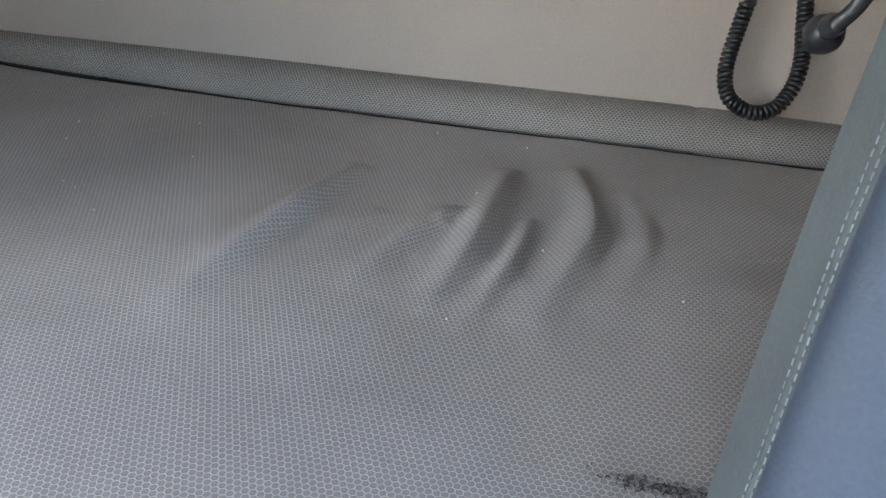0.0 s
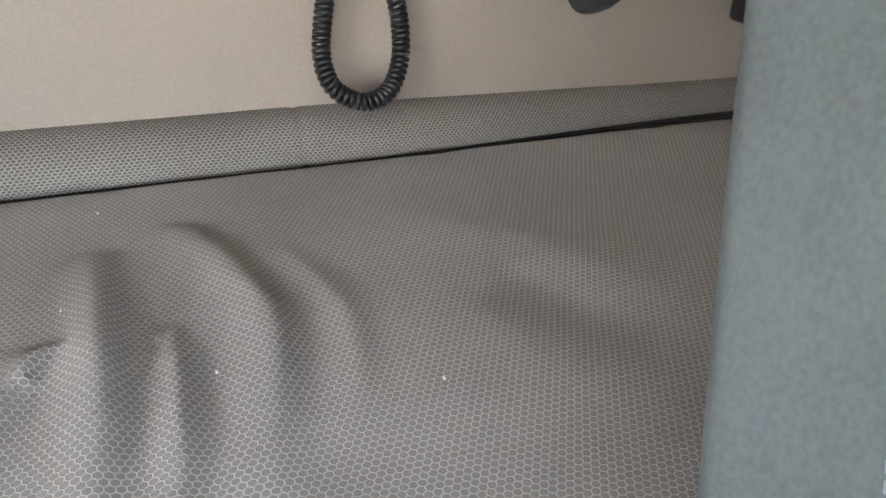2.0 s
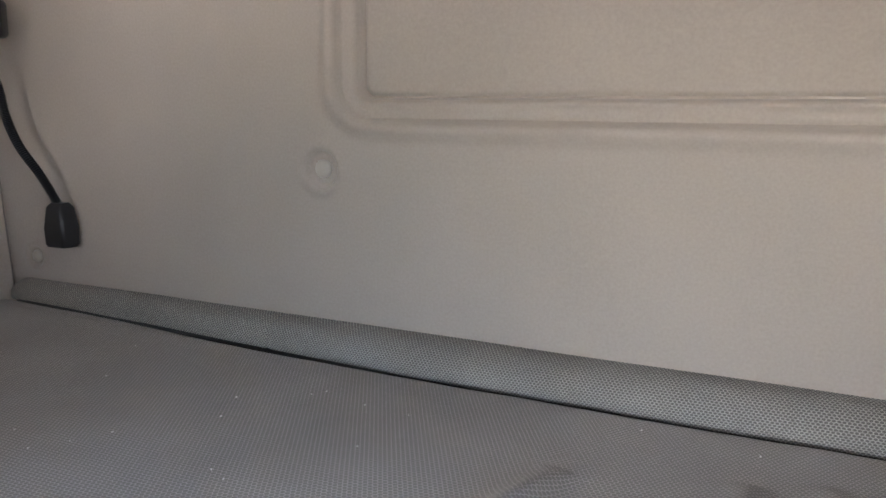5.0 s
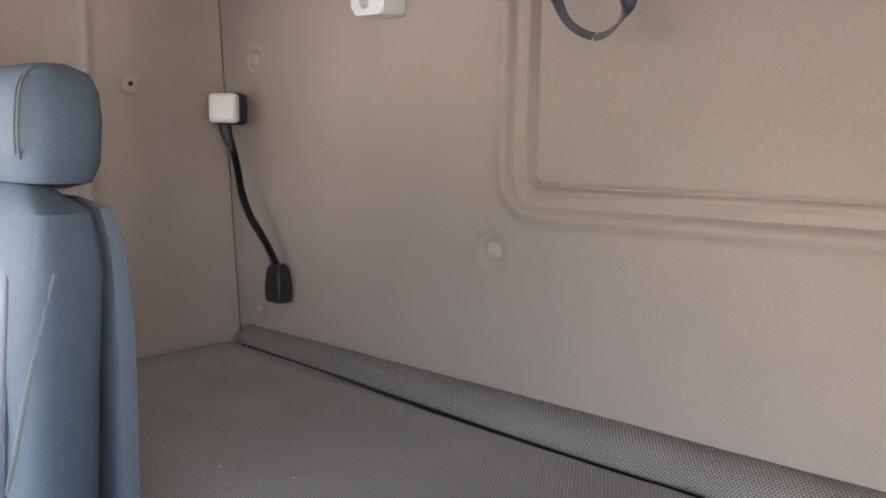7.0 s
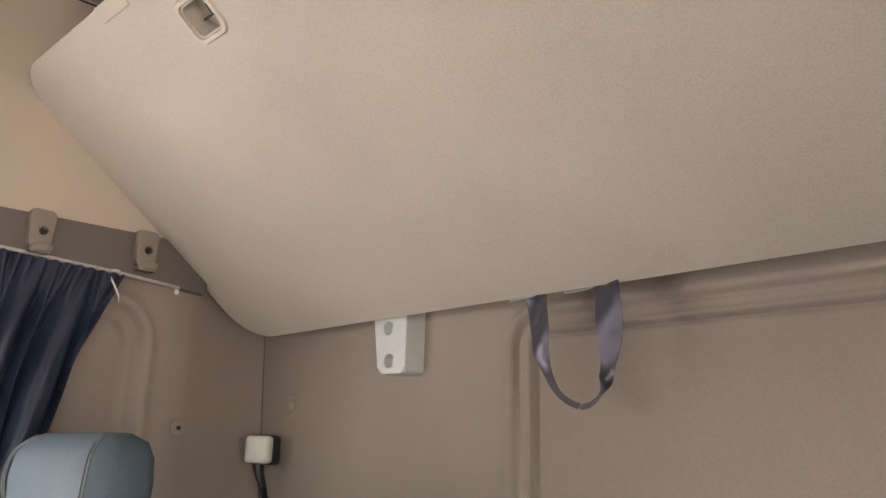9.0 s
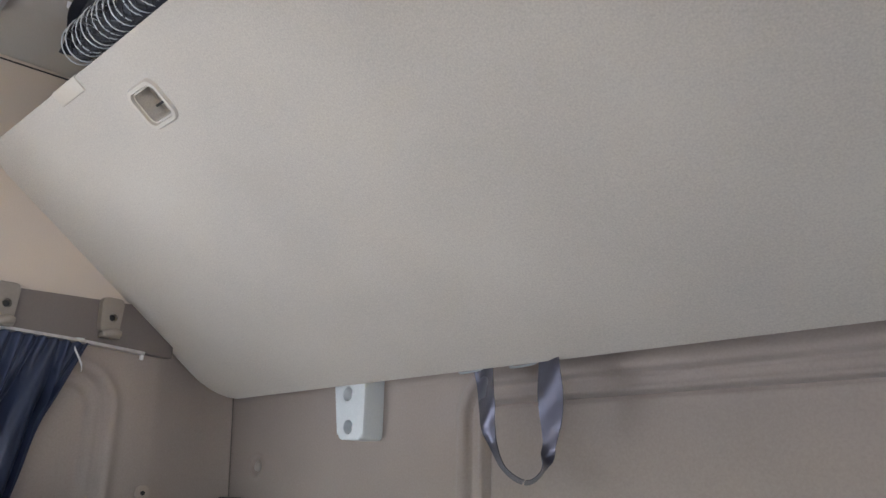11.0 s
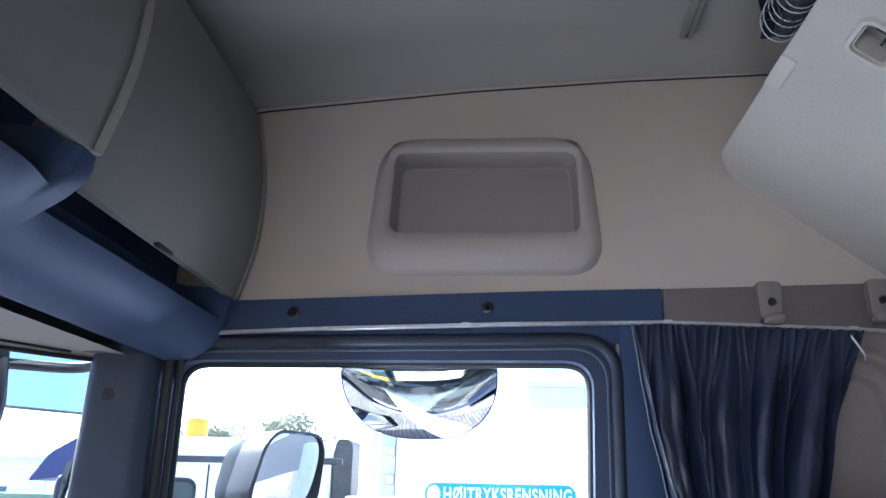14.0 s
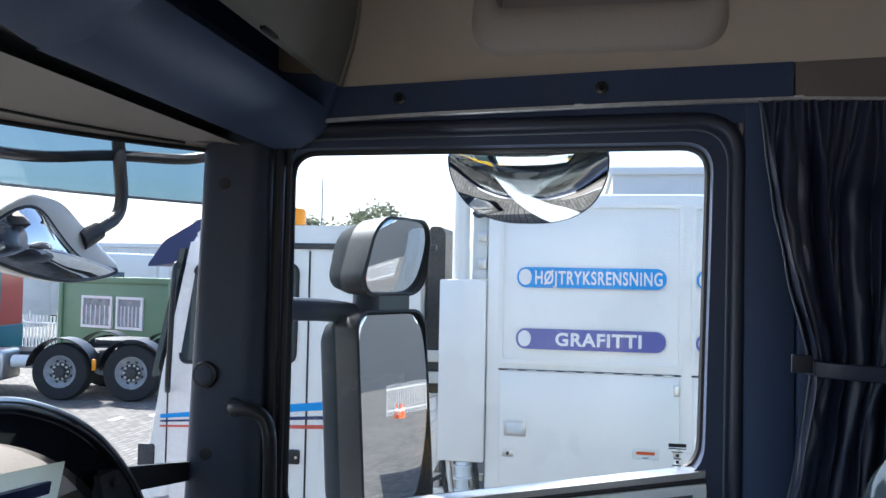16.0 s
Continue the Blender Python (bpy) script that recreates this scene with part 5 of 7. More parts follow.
    for sx in (-1, 1):
        for k in (0.0, 0.010):
            bm = tube(B(), smooth_line([(hx + sx * (x - k - cut / 2), y + ho, z + hz) for x, y, z in ((0.198, -0.064, 0.957), (0.212, -0.073, 0.985), (0.218, -0.0735, 1.02), (0.208, -0.065, 1.050), (0.188, -0.044, 1.070))], 8), 0.0016, 6)
            part("headrest_seam", bm, LEATHER, head, "curved sewn seam")
    return t


s1 = seat("grey-blue cloth cab seat with a padded headrest and grey back shell", True)
s1.location = (0.384, -0.605, 0.0)
s2 = seat("grey-blue cloth cab seat with pale dashed stitching", False)
s2.location = (1.878, -0.615, 0.0)

# ================================================================ front pillar
pillar = thing("wall_front_pillar", (0.04, -1.89, 0.3), "charcoal windscreen pillar cover with a round speaker grille", "pillar", kind="structure")


def pillar_ring(z):
    k = (z - 0.5) / 0.9
    y0, y1 = -1.992 + 0.030 * k, -1.826 + 0.004 * k
    return [(0.030 + x, (y0 + y1) / 2 + y, z) for x, y in rrect(0.092, y1 - y0, 0.038, 6)]


part("cover", loft(B(), [pillar_ring(0.02 + i * 0.14) for i in range(11)], cap0=True, cap1=True), PILLAR, pillar)
for i, (y, w) in enumerate(((-1.818, 0.011), (-1.800, 0.008))):
    part("seal", tube(B(), [(0.030 - 0.012 * i, y + 0.001 * k, 0.1 + k * 0.13) for k in range(11)], w, 8), RUBBER, pillar, "black rubber seal")
for y, z in ((-1.905, 1.253), (-1.930, 0.707)):
    part("screw_hole", disc(B(), (0.0755, y, z), "x", 0.0125, 0.002, 18), RUBBER, pillar, "dark screw hole")
sp = part("speaker_rim", disc(B(), (0.074, -1.934, 0.866), "x", 0.027, 0.012, 28, 0.004), BLACK, pillar, "round black tweeter")
part("grille", disc(B(), (0.084, -1.934, 0.866), "x", 0.019, 0.004, 24, 0.001), PILLAR, sp, "charcoal grille")
grab = thing("grab_handle", (0.10, -1.80, 0.6), "black grab handle on the windscreen pillar", "handle")
part("bar", tube(B(), smooth_line([(0.068, -1.872, 0.803), (0.098, -1.862, 0.806), (0.110, -1.83, 0.806), (0.112, -1.797, 0.795), (0.112, -1.782, 0.76), (0.112, -1.778, 0.68), (0.110, -1.778, 0.50), (0.07, -1.79, 0.44)], 8), 0.014, 10), BLACK, grab)
part("foot", tube(B(), [(0.066, -1.873, 0.803), (0.094, -1.866, 0.805)], [0.022, 0.016], 12), BLACK, grab, "handle foot")


# ================================================================ overhead lockers and visor board
def locker(x0, x1, dy, label):
    t = thing("overhead_locker", ((x0 + x1) / 2, -1.75 + dy, 1.33), label, "overhead locker", "overhead lockers")
    lid = smooth_line([(-1.672, 1.885, 0), (-1.648, 1.735, 0), (-1.652, 1.585, 0), (-1.684, 1.458, 0)], 8)
    face = [(p.x + dy, p.y) for p in lid]
    inner = [(y - 0.022, z + 0.004) for y, z in reversed(face)]
    part("lid", prism(B(), face + inner, "x", x0 + 0.012, x1 - 0.012, 0.004), LID_CLOTH, t, "grey-brown cloth lid", angle=35)
    for a, b in ((x0, x0 + 0.016), (x1 - 0.016, x1)):
        rib = [(y + 0.004, z) for y, z in face] + [(y - 0.03, z) for y, z in reversed(face)]
        part("edge_rib", prism(B(), rib, "x", a, b, 0.003), RIB, t, "tan edge rib")
    shut = [(-1.690, 1.476), (-1.688, 1.456), (-1.689, 1.441), (-1.693, 1.425), (-1.700, 1.404), (-1.710, 1.382), (-1.728, 1.357), (-1.764, 1.335), (-1.815, 1.327)]
    deep = [(-1.785, 1.476), (-1.790, 1.452), (-1.778, 1.434), (-1.740, 1.421), (-1.706, 1.411), (-1.710, 1.384), (-1.728, 1.357), (-1.764, 1.335), (-1.815, 1.327)]
    edge = [0.0, 0.028, 0.034, 0.040, 0.047, 0.055, 0.065, 0.085, 0.11, 0.14]
    xs = [x0 + e for e in edge] + [x0 + 0.14 + (x1 - x0 - 0.28) * q / 8 for q in range(1, 8)] + [x1 - e for e in reversed(edge)]
    rings = []
    for x in xs:                    # the finger recess fades out at both ends; a proud moulding swings back there
        near = min(x - x0, x1 - x)
        k, swing = step(0.026, 0.066, near), 0.75 * (1 - step(0.0, 0.12, near))
        rings.append([(x, a[0] + (b[0] - a[0]) * k + dy * (1 - swing * step(1.43, 1.36, a[1])) * (1 - 0.6 * step(1.38, 1.33, a[1])), a[1] + (b[1] - a[1]) * k) for a, b in zip(shut, deep)] + [(x, -1.828, 1.395), (x, -1.93, 1.400), (x, -1.93, 1.476)])
    part("trough", loft(B(), rings, cap0=True, cap1=True), NAVY, t, "dark blue-grey moulded lower edge with a finger recess", angle=50)
    part("back_box", box(B(), (x0 + 0.002, -2.2, 1.45), (x1 - 0.002, -1.82 + dy * 0.5, 1.83)), NAVY, t, "closed locker box")
    part("catch_plate", box(B(), ((x0 + x1) / 2 - 0.03, -1.690 + dy, 1.4535), ((x0 + x1) / 2 + 0.03, -1.682 + dy, 1.4605), 0.001), BLACK, t, "small catch plate")
    return t


locker(0.018, 0.7612, 0.0, "overhead locker with a curved cloth lid and dark trough")
locker(0.7614, 1.4686, 0.075, "wider centre overhead locker with a curved cloth lid")
locker(1.4688, W - 0.018, 0.0, "overhead locker over the driver, curved cloth lid")


def screen_y(x):
    return -2.33 + 0.35 * (abs(x - W / 2) / (W / 2 - 0.06)) ** 3


vb = thing("visor_board", (W / 2, -1.95, 1.32), "grey-brown headliner board between lockers and windscreen", "trim", kind="structure")
NX = 44


def board(u, v):
    x = 0.01 + u * (W - 0.02)
    a, b = -1.872, screen_y(x) + 0.01
    y = a + (b - a) * v
    return (x, y, 1.330 + 0.012 * math.sin(v * 2.4) - 0.012 * v)


bm = sheet(B(), board, NX, 10)
bmesh.ops.solidify(bm, geom=bm.faces[:], thickness=0.012)
part("board", bm, VISOR, vb)
# black filler behind the troughs, put in for the shade of the open gap
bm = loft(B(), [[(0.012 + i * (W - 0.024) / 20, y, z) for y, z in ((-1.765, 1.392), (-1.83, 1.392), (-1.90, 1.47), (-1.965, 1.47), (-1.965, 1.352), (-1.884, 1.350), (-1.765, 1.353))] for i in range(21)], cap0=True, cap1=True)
part("gap_shade_strip", bm, RUBBER, vb, "black strip put in for the shade in the gap")
bm = tube(B(), [(board(i / NX, 0.93)[0], board(i / NX, 0.93)[1], board(i / NX, 0.93)[2] - 0.004) for i in range(NX + 1)], 0.005, 6)
part("bead", bm, RUBBER, vb, "black windscreen bead")
part("corner_cap", prism(B(), roundpoly([(-0.05, -1.99), (0.10, -1.99), (0.10, -1.875), (0.03, -1.80), (-0.05, -1.80)], 0.02), "z", 1.334, 1.42, 0.004), PILLAR, vb, "charcoal cap over the pillar head")
part("blind_slot", tube(B(), [(board(i / NX, 0.72)[0], board(i / NX, 0.72)[1], board(i / NX, 0.72)[2] - 0.002) for i in range(2, 16)], 0.003, 6), RUBBER, vb, "thin dark slot")

# ================================================================ windscreen, dash and what lies on it
ws = thing("window_1", (W / 2, -2.3, 0.7), "wide curved clear windscreen", "windscreen", kind="structure")
bm = sheet(B(), lambda u, v: (0.06 + u * (W - 0.12), screen_y(0.06 + u * (W - 0.12)) - 0.06 * (1 - v), 0.57 + v * 0.81), 40, 6)
pane = part("pane", bm, GLASS, ws, "clear windscreen glass")
pane.visible_shadow = False
bm = sheet(B(), lambda u, v: (-0.36 + u * (W + 0.72), screen_y(0.02 + u * (W - 0.04)) - 0.10 - 0.10 * (1 - v), 1.250 + v * 0.155), 40, 3)
bmesh.ops.solidify(bm, geom=bm.faces[:], thickness=0.003)
sv = solid("sun_visor", bm, TINT, "blue tinted outside sun visor above the windscreen", "sun visor")
sv.visible_shadow = False
solid("visor_edge", tube(B(), [(-0.36 + i * (W + 0.72) / 40, screen_y(0.02 + i * (W - 0.04) / 40) - 0.20, 1.250) for i in range(41)], 0.004, 6), SHELL, "thin grey lower edge of the sun visor", "sun visor")
bm = sheet(B(), lambda u, v: (-0.06 + u * (W + 0.12), screen_y(0.06 + u * (W - 0.12)) - 0.10, -0.4 + v * 0.98), 40, 4)
bmesh.ops.solidify(bm, geom=bm.faces[:], thickness=0.04)
solid("wall_front", bm, PAINT, "white painted front panel below the windscreen", "wall", kind="structure")
bm = sheet(B(), lambda u, v: (-0.06 + u * (W + 0.12), screen_y(0.06 + u * (W - 0.12)) - 0.05, 1.385 + v * 0.78), 40, 4)
bmesh.ops.solidify(bm, geom=bm.faces[:], thickness=0.04)
solid("wall_front_upper", bm, PAINT, "white painted panel above the windscreen", "wall", kind="structure")

dash = thing("dashboard", (W / 2, -2.1, 0.4), "charcoal dashboard with a glossy curved hood", "dashboard", kind="structure")
hood = smooth_line([(0.140, 0.50, 0), (0.170, 0.585, 0), (0.210, 0.651, 0), (0.268, 0.718, 0), (0.338, 0.778, 0), (0.416, 0.825, 0), (0.498, 0.858, 0), (0.569, 0.876, 0), (0.70, 0.89, 0), (0.95, 0.89, 0), (1.12, 0.88, 0)], 5)
part("hood_rim", tube(B(), [(p.x, -2.00, p.y) for p in hood], 0.011, 10), GLOSS, dash, "glossy black hood rim")
part("hood_band", loft(B(), [[(p.x + 0.0, -2.00, p.y), (p.x + 0.03, -2.02, p.y - 0.045), (p.x + 0.03, -2.045, p.y - 0.045), (p.x, -2.045, p.y)] for p in hood], cap0=True, cap1=True), GLOSS, dash, "glossy black hood")
# the sun's reflection along the hood edge, modelled as a thin steel tube
part("hood_glint", tube(B(), [(p.x - 0.003, -1.996, p.y + 0.008) for p in hood], 0.0062, 8), STEEL, dash, "steel line put in for the sun's glint on the hood")
bm = prism(B(), [(-2.050, 0.54), (-2.050, 0.690), (-2.066, 0.702), (-2.165, 0.772), (-2.178, 0.772), (-2.178, 0.54)], "x", 0.262, 1.12, 0.006)
part("tray", bm, VISOR, dash, "grey-brown sloping tray behind the hood", angle=40)
part("dash_body", box(B(), (0.10, -2.24, 0.0), (W - 0.06, -1.98, 0.55), 0.05, 3), PILLAR, dash, "charcoal dash body")
bm = loft(B(), [[(x, y - 0.008, z + a) for a in (-h, h)] + [(x, y + 0.008, z + a) for a in (h, -h)] for x, y, z, h in ((0.315, -2.012, 0.700, 0.026), (0.240, -2.006, 0.692, 0.023), (0.062, -1.975, 0.668, 0.019))], cap0=True, cap1=True)
part("hood_strut", bm, RUBBER, dash, "black strut to the pillar")
bm = loft(B(), [[(x, y - 0.006, z), (x + w, y - 0.006, z), (x + w, y + 0.006, z), (x, y + 0.006, z)] for x, y, z, w in ((0.185, -1.998, 0.600, 0.085), (0.235, -1.998, 0.668, 0.085), (0.262, -1.998, 0.722, 0.075))], cap0=True, cap1=True)
bracket = part("strut_bracket", bm, RUBBER, dash, "black bracket plate with two bolts")
for x, z in ((0.297, 0.703), (0.258, 0.652)):
    part("bolt", disc(B(), (x, -1.990, z), "y", 0.008, 0.006, 14, 0.0015), BLACK, bracket)
paper = thing("price_sheet", (0.36, -2.08, 0.7), "pale green printed paper sheet standing on the dash", "paper")
pm = Matrix.Translation((0.600, -1.975, 0.700)) @ pose(0, 0, 0, 82, -5, 3)
bm = sheet(B(), lambda u, v: pm @ Vector(((u - 0.5) * 0.26, (v - 0.5) * 0.18, 0.006 * math.sin(u * 3))), 10, 6)
bmesh.ops.solidify(bm, geom=bm.faces[:], thickness=0.0006)
part("sheet", bm, PAPER, paper)
for (a, b, w, h, mt) in ((-0.02, 0.055, 0.16, 0.018, NAVYFILM), (-0.02, 0.02, 0.25, 0.010, SKYBLUE), (0.03, -0.03, 0.07, 0.03, STEEL_DARK), (0.10, -0.03, 0.03, 0.006, STEEL_DARK)):
    bm = box(B(), (a - w / 2, b - h / 2, -0.0035), (a + w / 2, b + h / 2, 0.0095), 0, 1, pm)
    part("print_bar", bm, mt, paper)

# ================================================================ outside mirrors of this cab
mirrors = thing("door_mirror", (-0.36, -1.75, 0.5), "tall dark outside mirror with a wide-angle mirror above it", "mirror")


def mirror_head(name, c, w, h, d, turn, r, curve, lift=0.0, skew=0.0, lean=0.0, tip=0.0, swing=0.0):
    """A housing with its glass; the glass looks along the local +y."""
    m = Matrix.Translation(c) @ pose(0, 0, 0, 0, 0, turn) @ pose(0, 0, 0, lift, 0, 0)
    def ring(k, y, s=1.0):
        return [m @ Vector((x * s - lean * z * (1 + 0.75 * x / w) + skew * z * (1 - k) * 2.2 - skew * 0.25 * (1 - k), y, z * s - abs(skew) * 0.10 * (1 - k))) for x, z in rrect(w * k, h * (1 - (1 - k) * w / h), r * k, 8)]
    shell = part(name, loft(B(), [ring(0.42, -d), ring(0.66, -d * 0.93), ring(0.84, -d * 0.74), ring(0.96, -d * 0.38), ring(1.0, 0.0), ring(1.0, 0.012), ring(0.95, 0.014), ring(0.94, -0.032)], cap0=True, cap1=True), PAINT_GREY, mirrors, "dark grey mirror housing", angle=50)
    shell.data.materials[0] = MIRROR_SHELL
    shell.data.materials.append(RUBBER)         # the rim round the glass is black
    inv = m.inverted()
    for f in shell.data.polygons:
        f.material_index = int((inv @ f.center).y > -d * 0.36)
    def gl(u, v):
        x, z = (u - 0.5) * w * 0.93, (v - 0.5) * h * 0.955
        x *= 1 - 0.16 * abs(2 * v - 1) ** 8
        z *= 1 - 0.12 * min(1, w / h) * abs(2 * u - 1) ** 8
        return m @ Vector((x - lean * z * (1 + 0.75 * x / w), -0.004 - tip * z - swing * x + curve * (1 - (2 * u - 1) ** 2 * 0.5 - (2 * v - 1) ** 2 * 0.5 * (h / w) ** 2), z))
    part("mirror_glass", sheet(B(), gl, 20, 24), MIRROR, shell, "silvered mirror glass", angle=80)
    return shell


mirror_head("main_housing", (-0.34, -1.645, 0.728), 0.26, 0.52, 0.17, -28, 0.05, 0.008, 4.5, 0.0, 0.0, -0.047, 0.085)
mirror_head("wide_housing", (-0.34, -1.645, 1.120), 0.25, 0.195, 0.17, -24, 0.060, 0.016, 1.0, 0.25, 0.30, -0.07)
part("joint", tube(B(), [(-0.35, -1.725, 0.93), (-0.35, -1.72, 1.04)], 0.035, 14), PILLAR, mirrors, "mirror joint")
part("arm", tube(B(), smooth_line([(-0.08, -1.96, 0.985), (-0.18, -1.90, 0.99), (-0.28, -1.80, 0.985), (-0.35, -1.73, 0.97)], 6), [0.030 - 0.0002 * i for i in range(19)], 12), PILLAR, mirrors, "mirror arm")

kerb = thing("kerb_mirror", (-0.13, -1.30, 1.36), "half-moon convex kerb mirror outside above the window", "mirror")
KM = [(-1.307 + 0.172 * math.copysign(abs(math.cos(a)) ** 0.75, math.cos(a)), 1.322 + (0.127 * math.sin(a) if math.sin(a) < 0 else 0.028 * math.sin(a) ** 0.6)) for a in (2 * math.pi * k / 60 for k in range(60))]
cy, czz = -1.307, 1.285
TIP = 0.80                              # the glass looks down beside the door: its foot stands further out


def kerb_point(y, z, k, off):
    """A point of the tipped glass plane, drawn in by k and moved off along its normal."""
    y, z = cy + (y - cy) * k, czz + (z - czz) * k
    x = -0.128 + TIP * (z - czz)
    n = Vector((1, 0, -TIP)).normalized()
    return Vector((x, y * (1 - 0.2 * (z - czz)) + 0.2 * cy * (z - czz), z)) + n * off


part("housing", loft(B(), [[kerb_point(y, z, k, o) for y, z in KM] for k, o in ((0.80, -0.045), (0.97, -0.030), (1.0, -0.012), (1.0, 0.002), (0.982, 0.004))], cap0=True), PILLAR, kerb, "dark mirror rim", angle=60)
part("mirror_glass", loft(B(), [[kerb_point(y, z, k, 0.002 + 0.036 * (1 - k * k)) for y, z in KM] for k in (0.985, 0.93, 0.85, 0.77, 0.7, 0.6, 0.5, 0.4, 0.3, 0.2, 0.12, 0.02)], cap1=True), MIRROR, kerb, "bulging silvered glass", angle=80)
part("bracket", box(B(), (-0.15, -1.345, 1.335), (-0.09, -1.255, 1.385), 0.008), BLACK, kerb, "black bracket")

front = thing("front_mirror", (0.08, -2.3, 1.1), "pale curved front mirror on a black tube arm before the windscreen", "mirror")
part("cross_bar", tube(B(), smooth_line([(0.55, -2.48, 1.315), (0.286, -2.42, 1.312), (0.06, -2.36, 1.315), (-0.10, -2.27, 1.340), (-0.20, -2.14, 1.345), (-0.19, -2.04, 1.36)], 6), 0.013, 10), BLACK, front, "black cross tube")
part("arm", tube(B(), smooth_line([(-0.103, -2.26, 1.375), (-0.106, -2.255, 1.31), (-0.108, -2.25, 1.242), (-0.090, -2.25, 1.196), (-0.040, -2.25, 1.170), (0.01, -2.25, 1.148)], 6), 0.015, 10), BLACK, front, "bent black tube arm")
FM = [(0.33, 1.150), (0.279, 1.180), (0.20, 1.218), (0.156, 1.220), (0.10, 1.212), (0.04, 1.178), (-0.05, 1.120), (-0.112, 1.086), (-0.09, 1.066), (0.0, 1.048), (0.09, 1.045), (0.181, 1.054), (0.274, 1.075), (0.33, 1.10)]
FM = [(p.x, p.y) for p in smooth_line([(*q, 0) for q in FM + [FM[0]]], 3)][:-1]
fx, fz = 0.13, 1.13
part("housing", loft(B(), [[(fx + (x - fx) * k, y, fz + (z - fz) * k) for x, z in FM] for k, y in ((0.3, -2.37), (0.7, -2.35), (0.92, -2.31), (1.0, -2.262), (0.96, -2.252), (0.85, -2.250), (0.5, -2.249))], cap0=True, cap1=True), PAINT, front, "pale grey mirror shell", angle=60)
GL = [(0.33, 1.118), (0.28, 1.163), (0.215, 1.192), (0.165, 1.188), (0.115, 1.150), (0.06, 1.110), (0.0, 1.086), (-0.100, 1.074), (-0.07, 1.060), (0.02, 1.050), (0.10, 1.049), (0.185, 1.060), (0.27, 1.080), (0.325, 1.10)]
GL = [(p.x, p.y) for p in smooth_line([(*q, 0) for q in GL + [GL[0]]], 3)][:-1]
gx, gz = 0.17, 1.115
part("mirror_glass", loft(B(), [[(gx + (x - gx) * k, y, gz + (z - gz) * k) for x, z in GL] for k, y in ((1.0, -2.252), (0.8, -2.242), (0.5, -2.233), (0.2, -2.228), (0.02, -2.227))], cap1=True), MIRROR, front, "bulging silvered glass", angle=80)
part("rim", tube(B(), [(x, -2.251, z) for x, z in GL + [GL[0]]], 0.0035, 6, False), BLACK, front, "black glass rim")
part("arm_foot", tube(B(), [(-0.02, -2.25, 1.16), (0.03, -2.262, 1.135)], [0.022, 0.026], 12), BLACK, front, "black clamp")

# ================================================================ yard
bm = sheet(B(), lambda u, v: (-400 + u * 800, -400 + v * 800, GROUND), 8, 8)
solid("ground", bm, PAVING, "brick-paved lorry yard, sunlit and worn", "ground", kind="structure")
bm = B()
for i in range(7):
    box(bm, (-11.2 - i * 0.55, -9.1 + i * 0.42 - 0.08, GROUND + 0.001), (-10.9 - i * 0.55, -9.1 + i * 0.42 + 0.04, GROUND + 0.004))
tagged(link("paint_marks", bm, FILM_WHITE), "worn white paint dashes on the paving", "road marking", kind="structure")


def wheel_mesh(parent, c, r, w, front_hub=True):
    """A lorry wheel whose outer side looks to +x."""
    cx, cy, cz = c
    def turn(prof, mat, name, label="", par=parent):
        n = 32
        return part(name, loft(B(), [[(cx + a, cy + q * math.cos(2 * math.pi * i / n), cz + q * math.sin(2 * math.pi * i / n)) for i in range(n)] for a, q in prof], cap0=True, cap1=True), mat, par, label)
    t = turn([(-w / 2, r * 0.56), (-w / 2, r * 0.94), (-w * 0.42, r * 0.985), (-w * 0.3, r), (w * 0.3, r), (w * 0.42, r * 0.985), (w / 2, r * 0.94), (w / 2, r * 0.80), (w * 0.46, r * 0.56), (w * 0.10, r * 0.54)], TYRE, "wheel", "black lorry tyre with a grey rim")
    turn([(w * 0.2, r * 0.2), (w * 0.18, r * 0.50), (w * 0.40, r * 0.53), (w * 0.47, r * 0.57), (w * 0.48, r * 0.55), (w * 0.36, r * 0.50), (w * 0.24, r * 0.36), (w * 0.30, r * 0.33)], RIMGREY, "rim", "worn grey steel rim", t)
    for i in range(8):
        a = 2 * math.pi * (i + 0.5) / 8
        part("vent_hole", disc(B(), (cx + w * 0.19, cy + r * 0.405 * math.cos(a), cz + r * 0.405 * math.sin(a)), "x", r * 0.058, w * 0.10, 10), TYRE, t)
    turn([(w * 0.28, r * 0.33), (w * 0.34, r * 0.31), (w * 0.36, r * 0.20), (w * 0.50, r * 0.17), (w * 0.52, r * 0.10)], STEEL_DARK, "hub", "dark wheel hub", t)
    for i in range(10):
        a = 2 * math.pi * i / 10
        part("wheel_nut", disc(B(), (cx + w * 0.34, cy + r * 0.265 * math.cos(a), cz + r * 0.265 * math.sin(a)), "x", r * 0.042, 0.03, 6), STEEL, t)
    return t


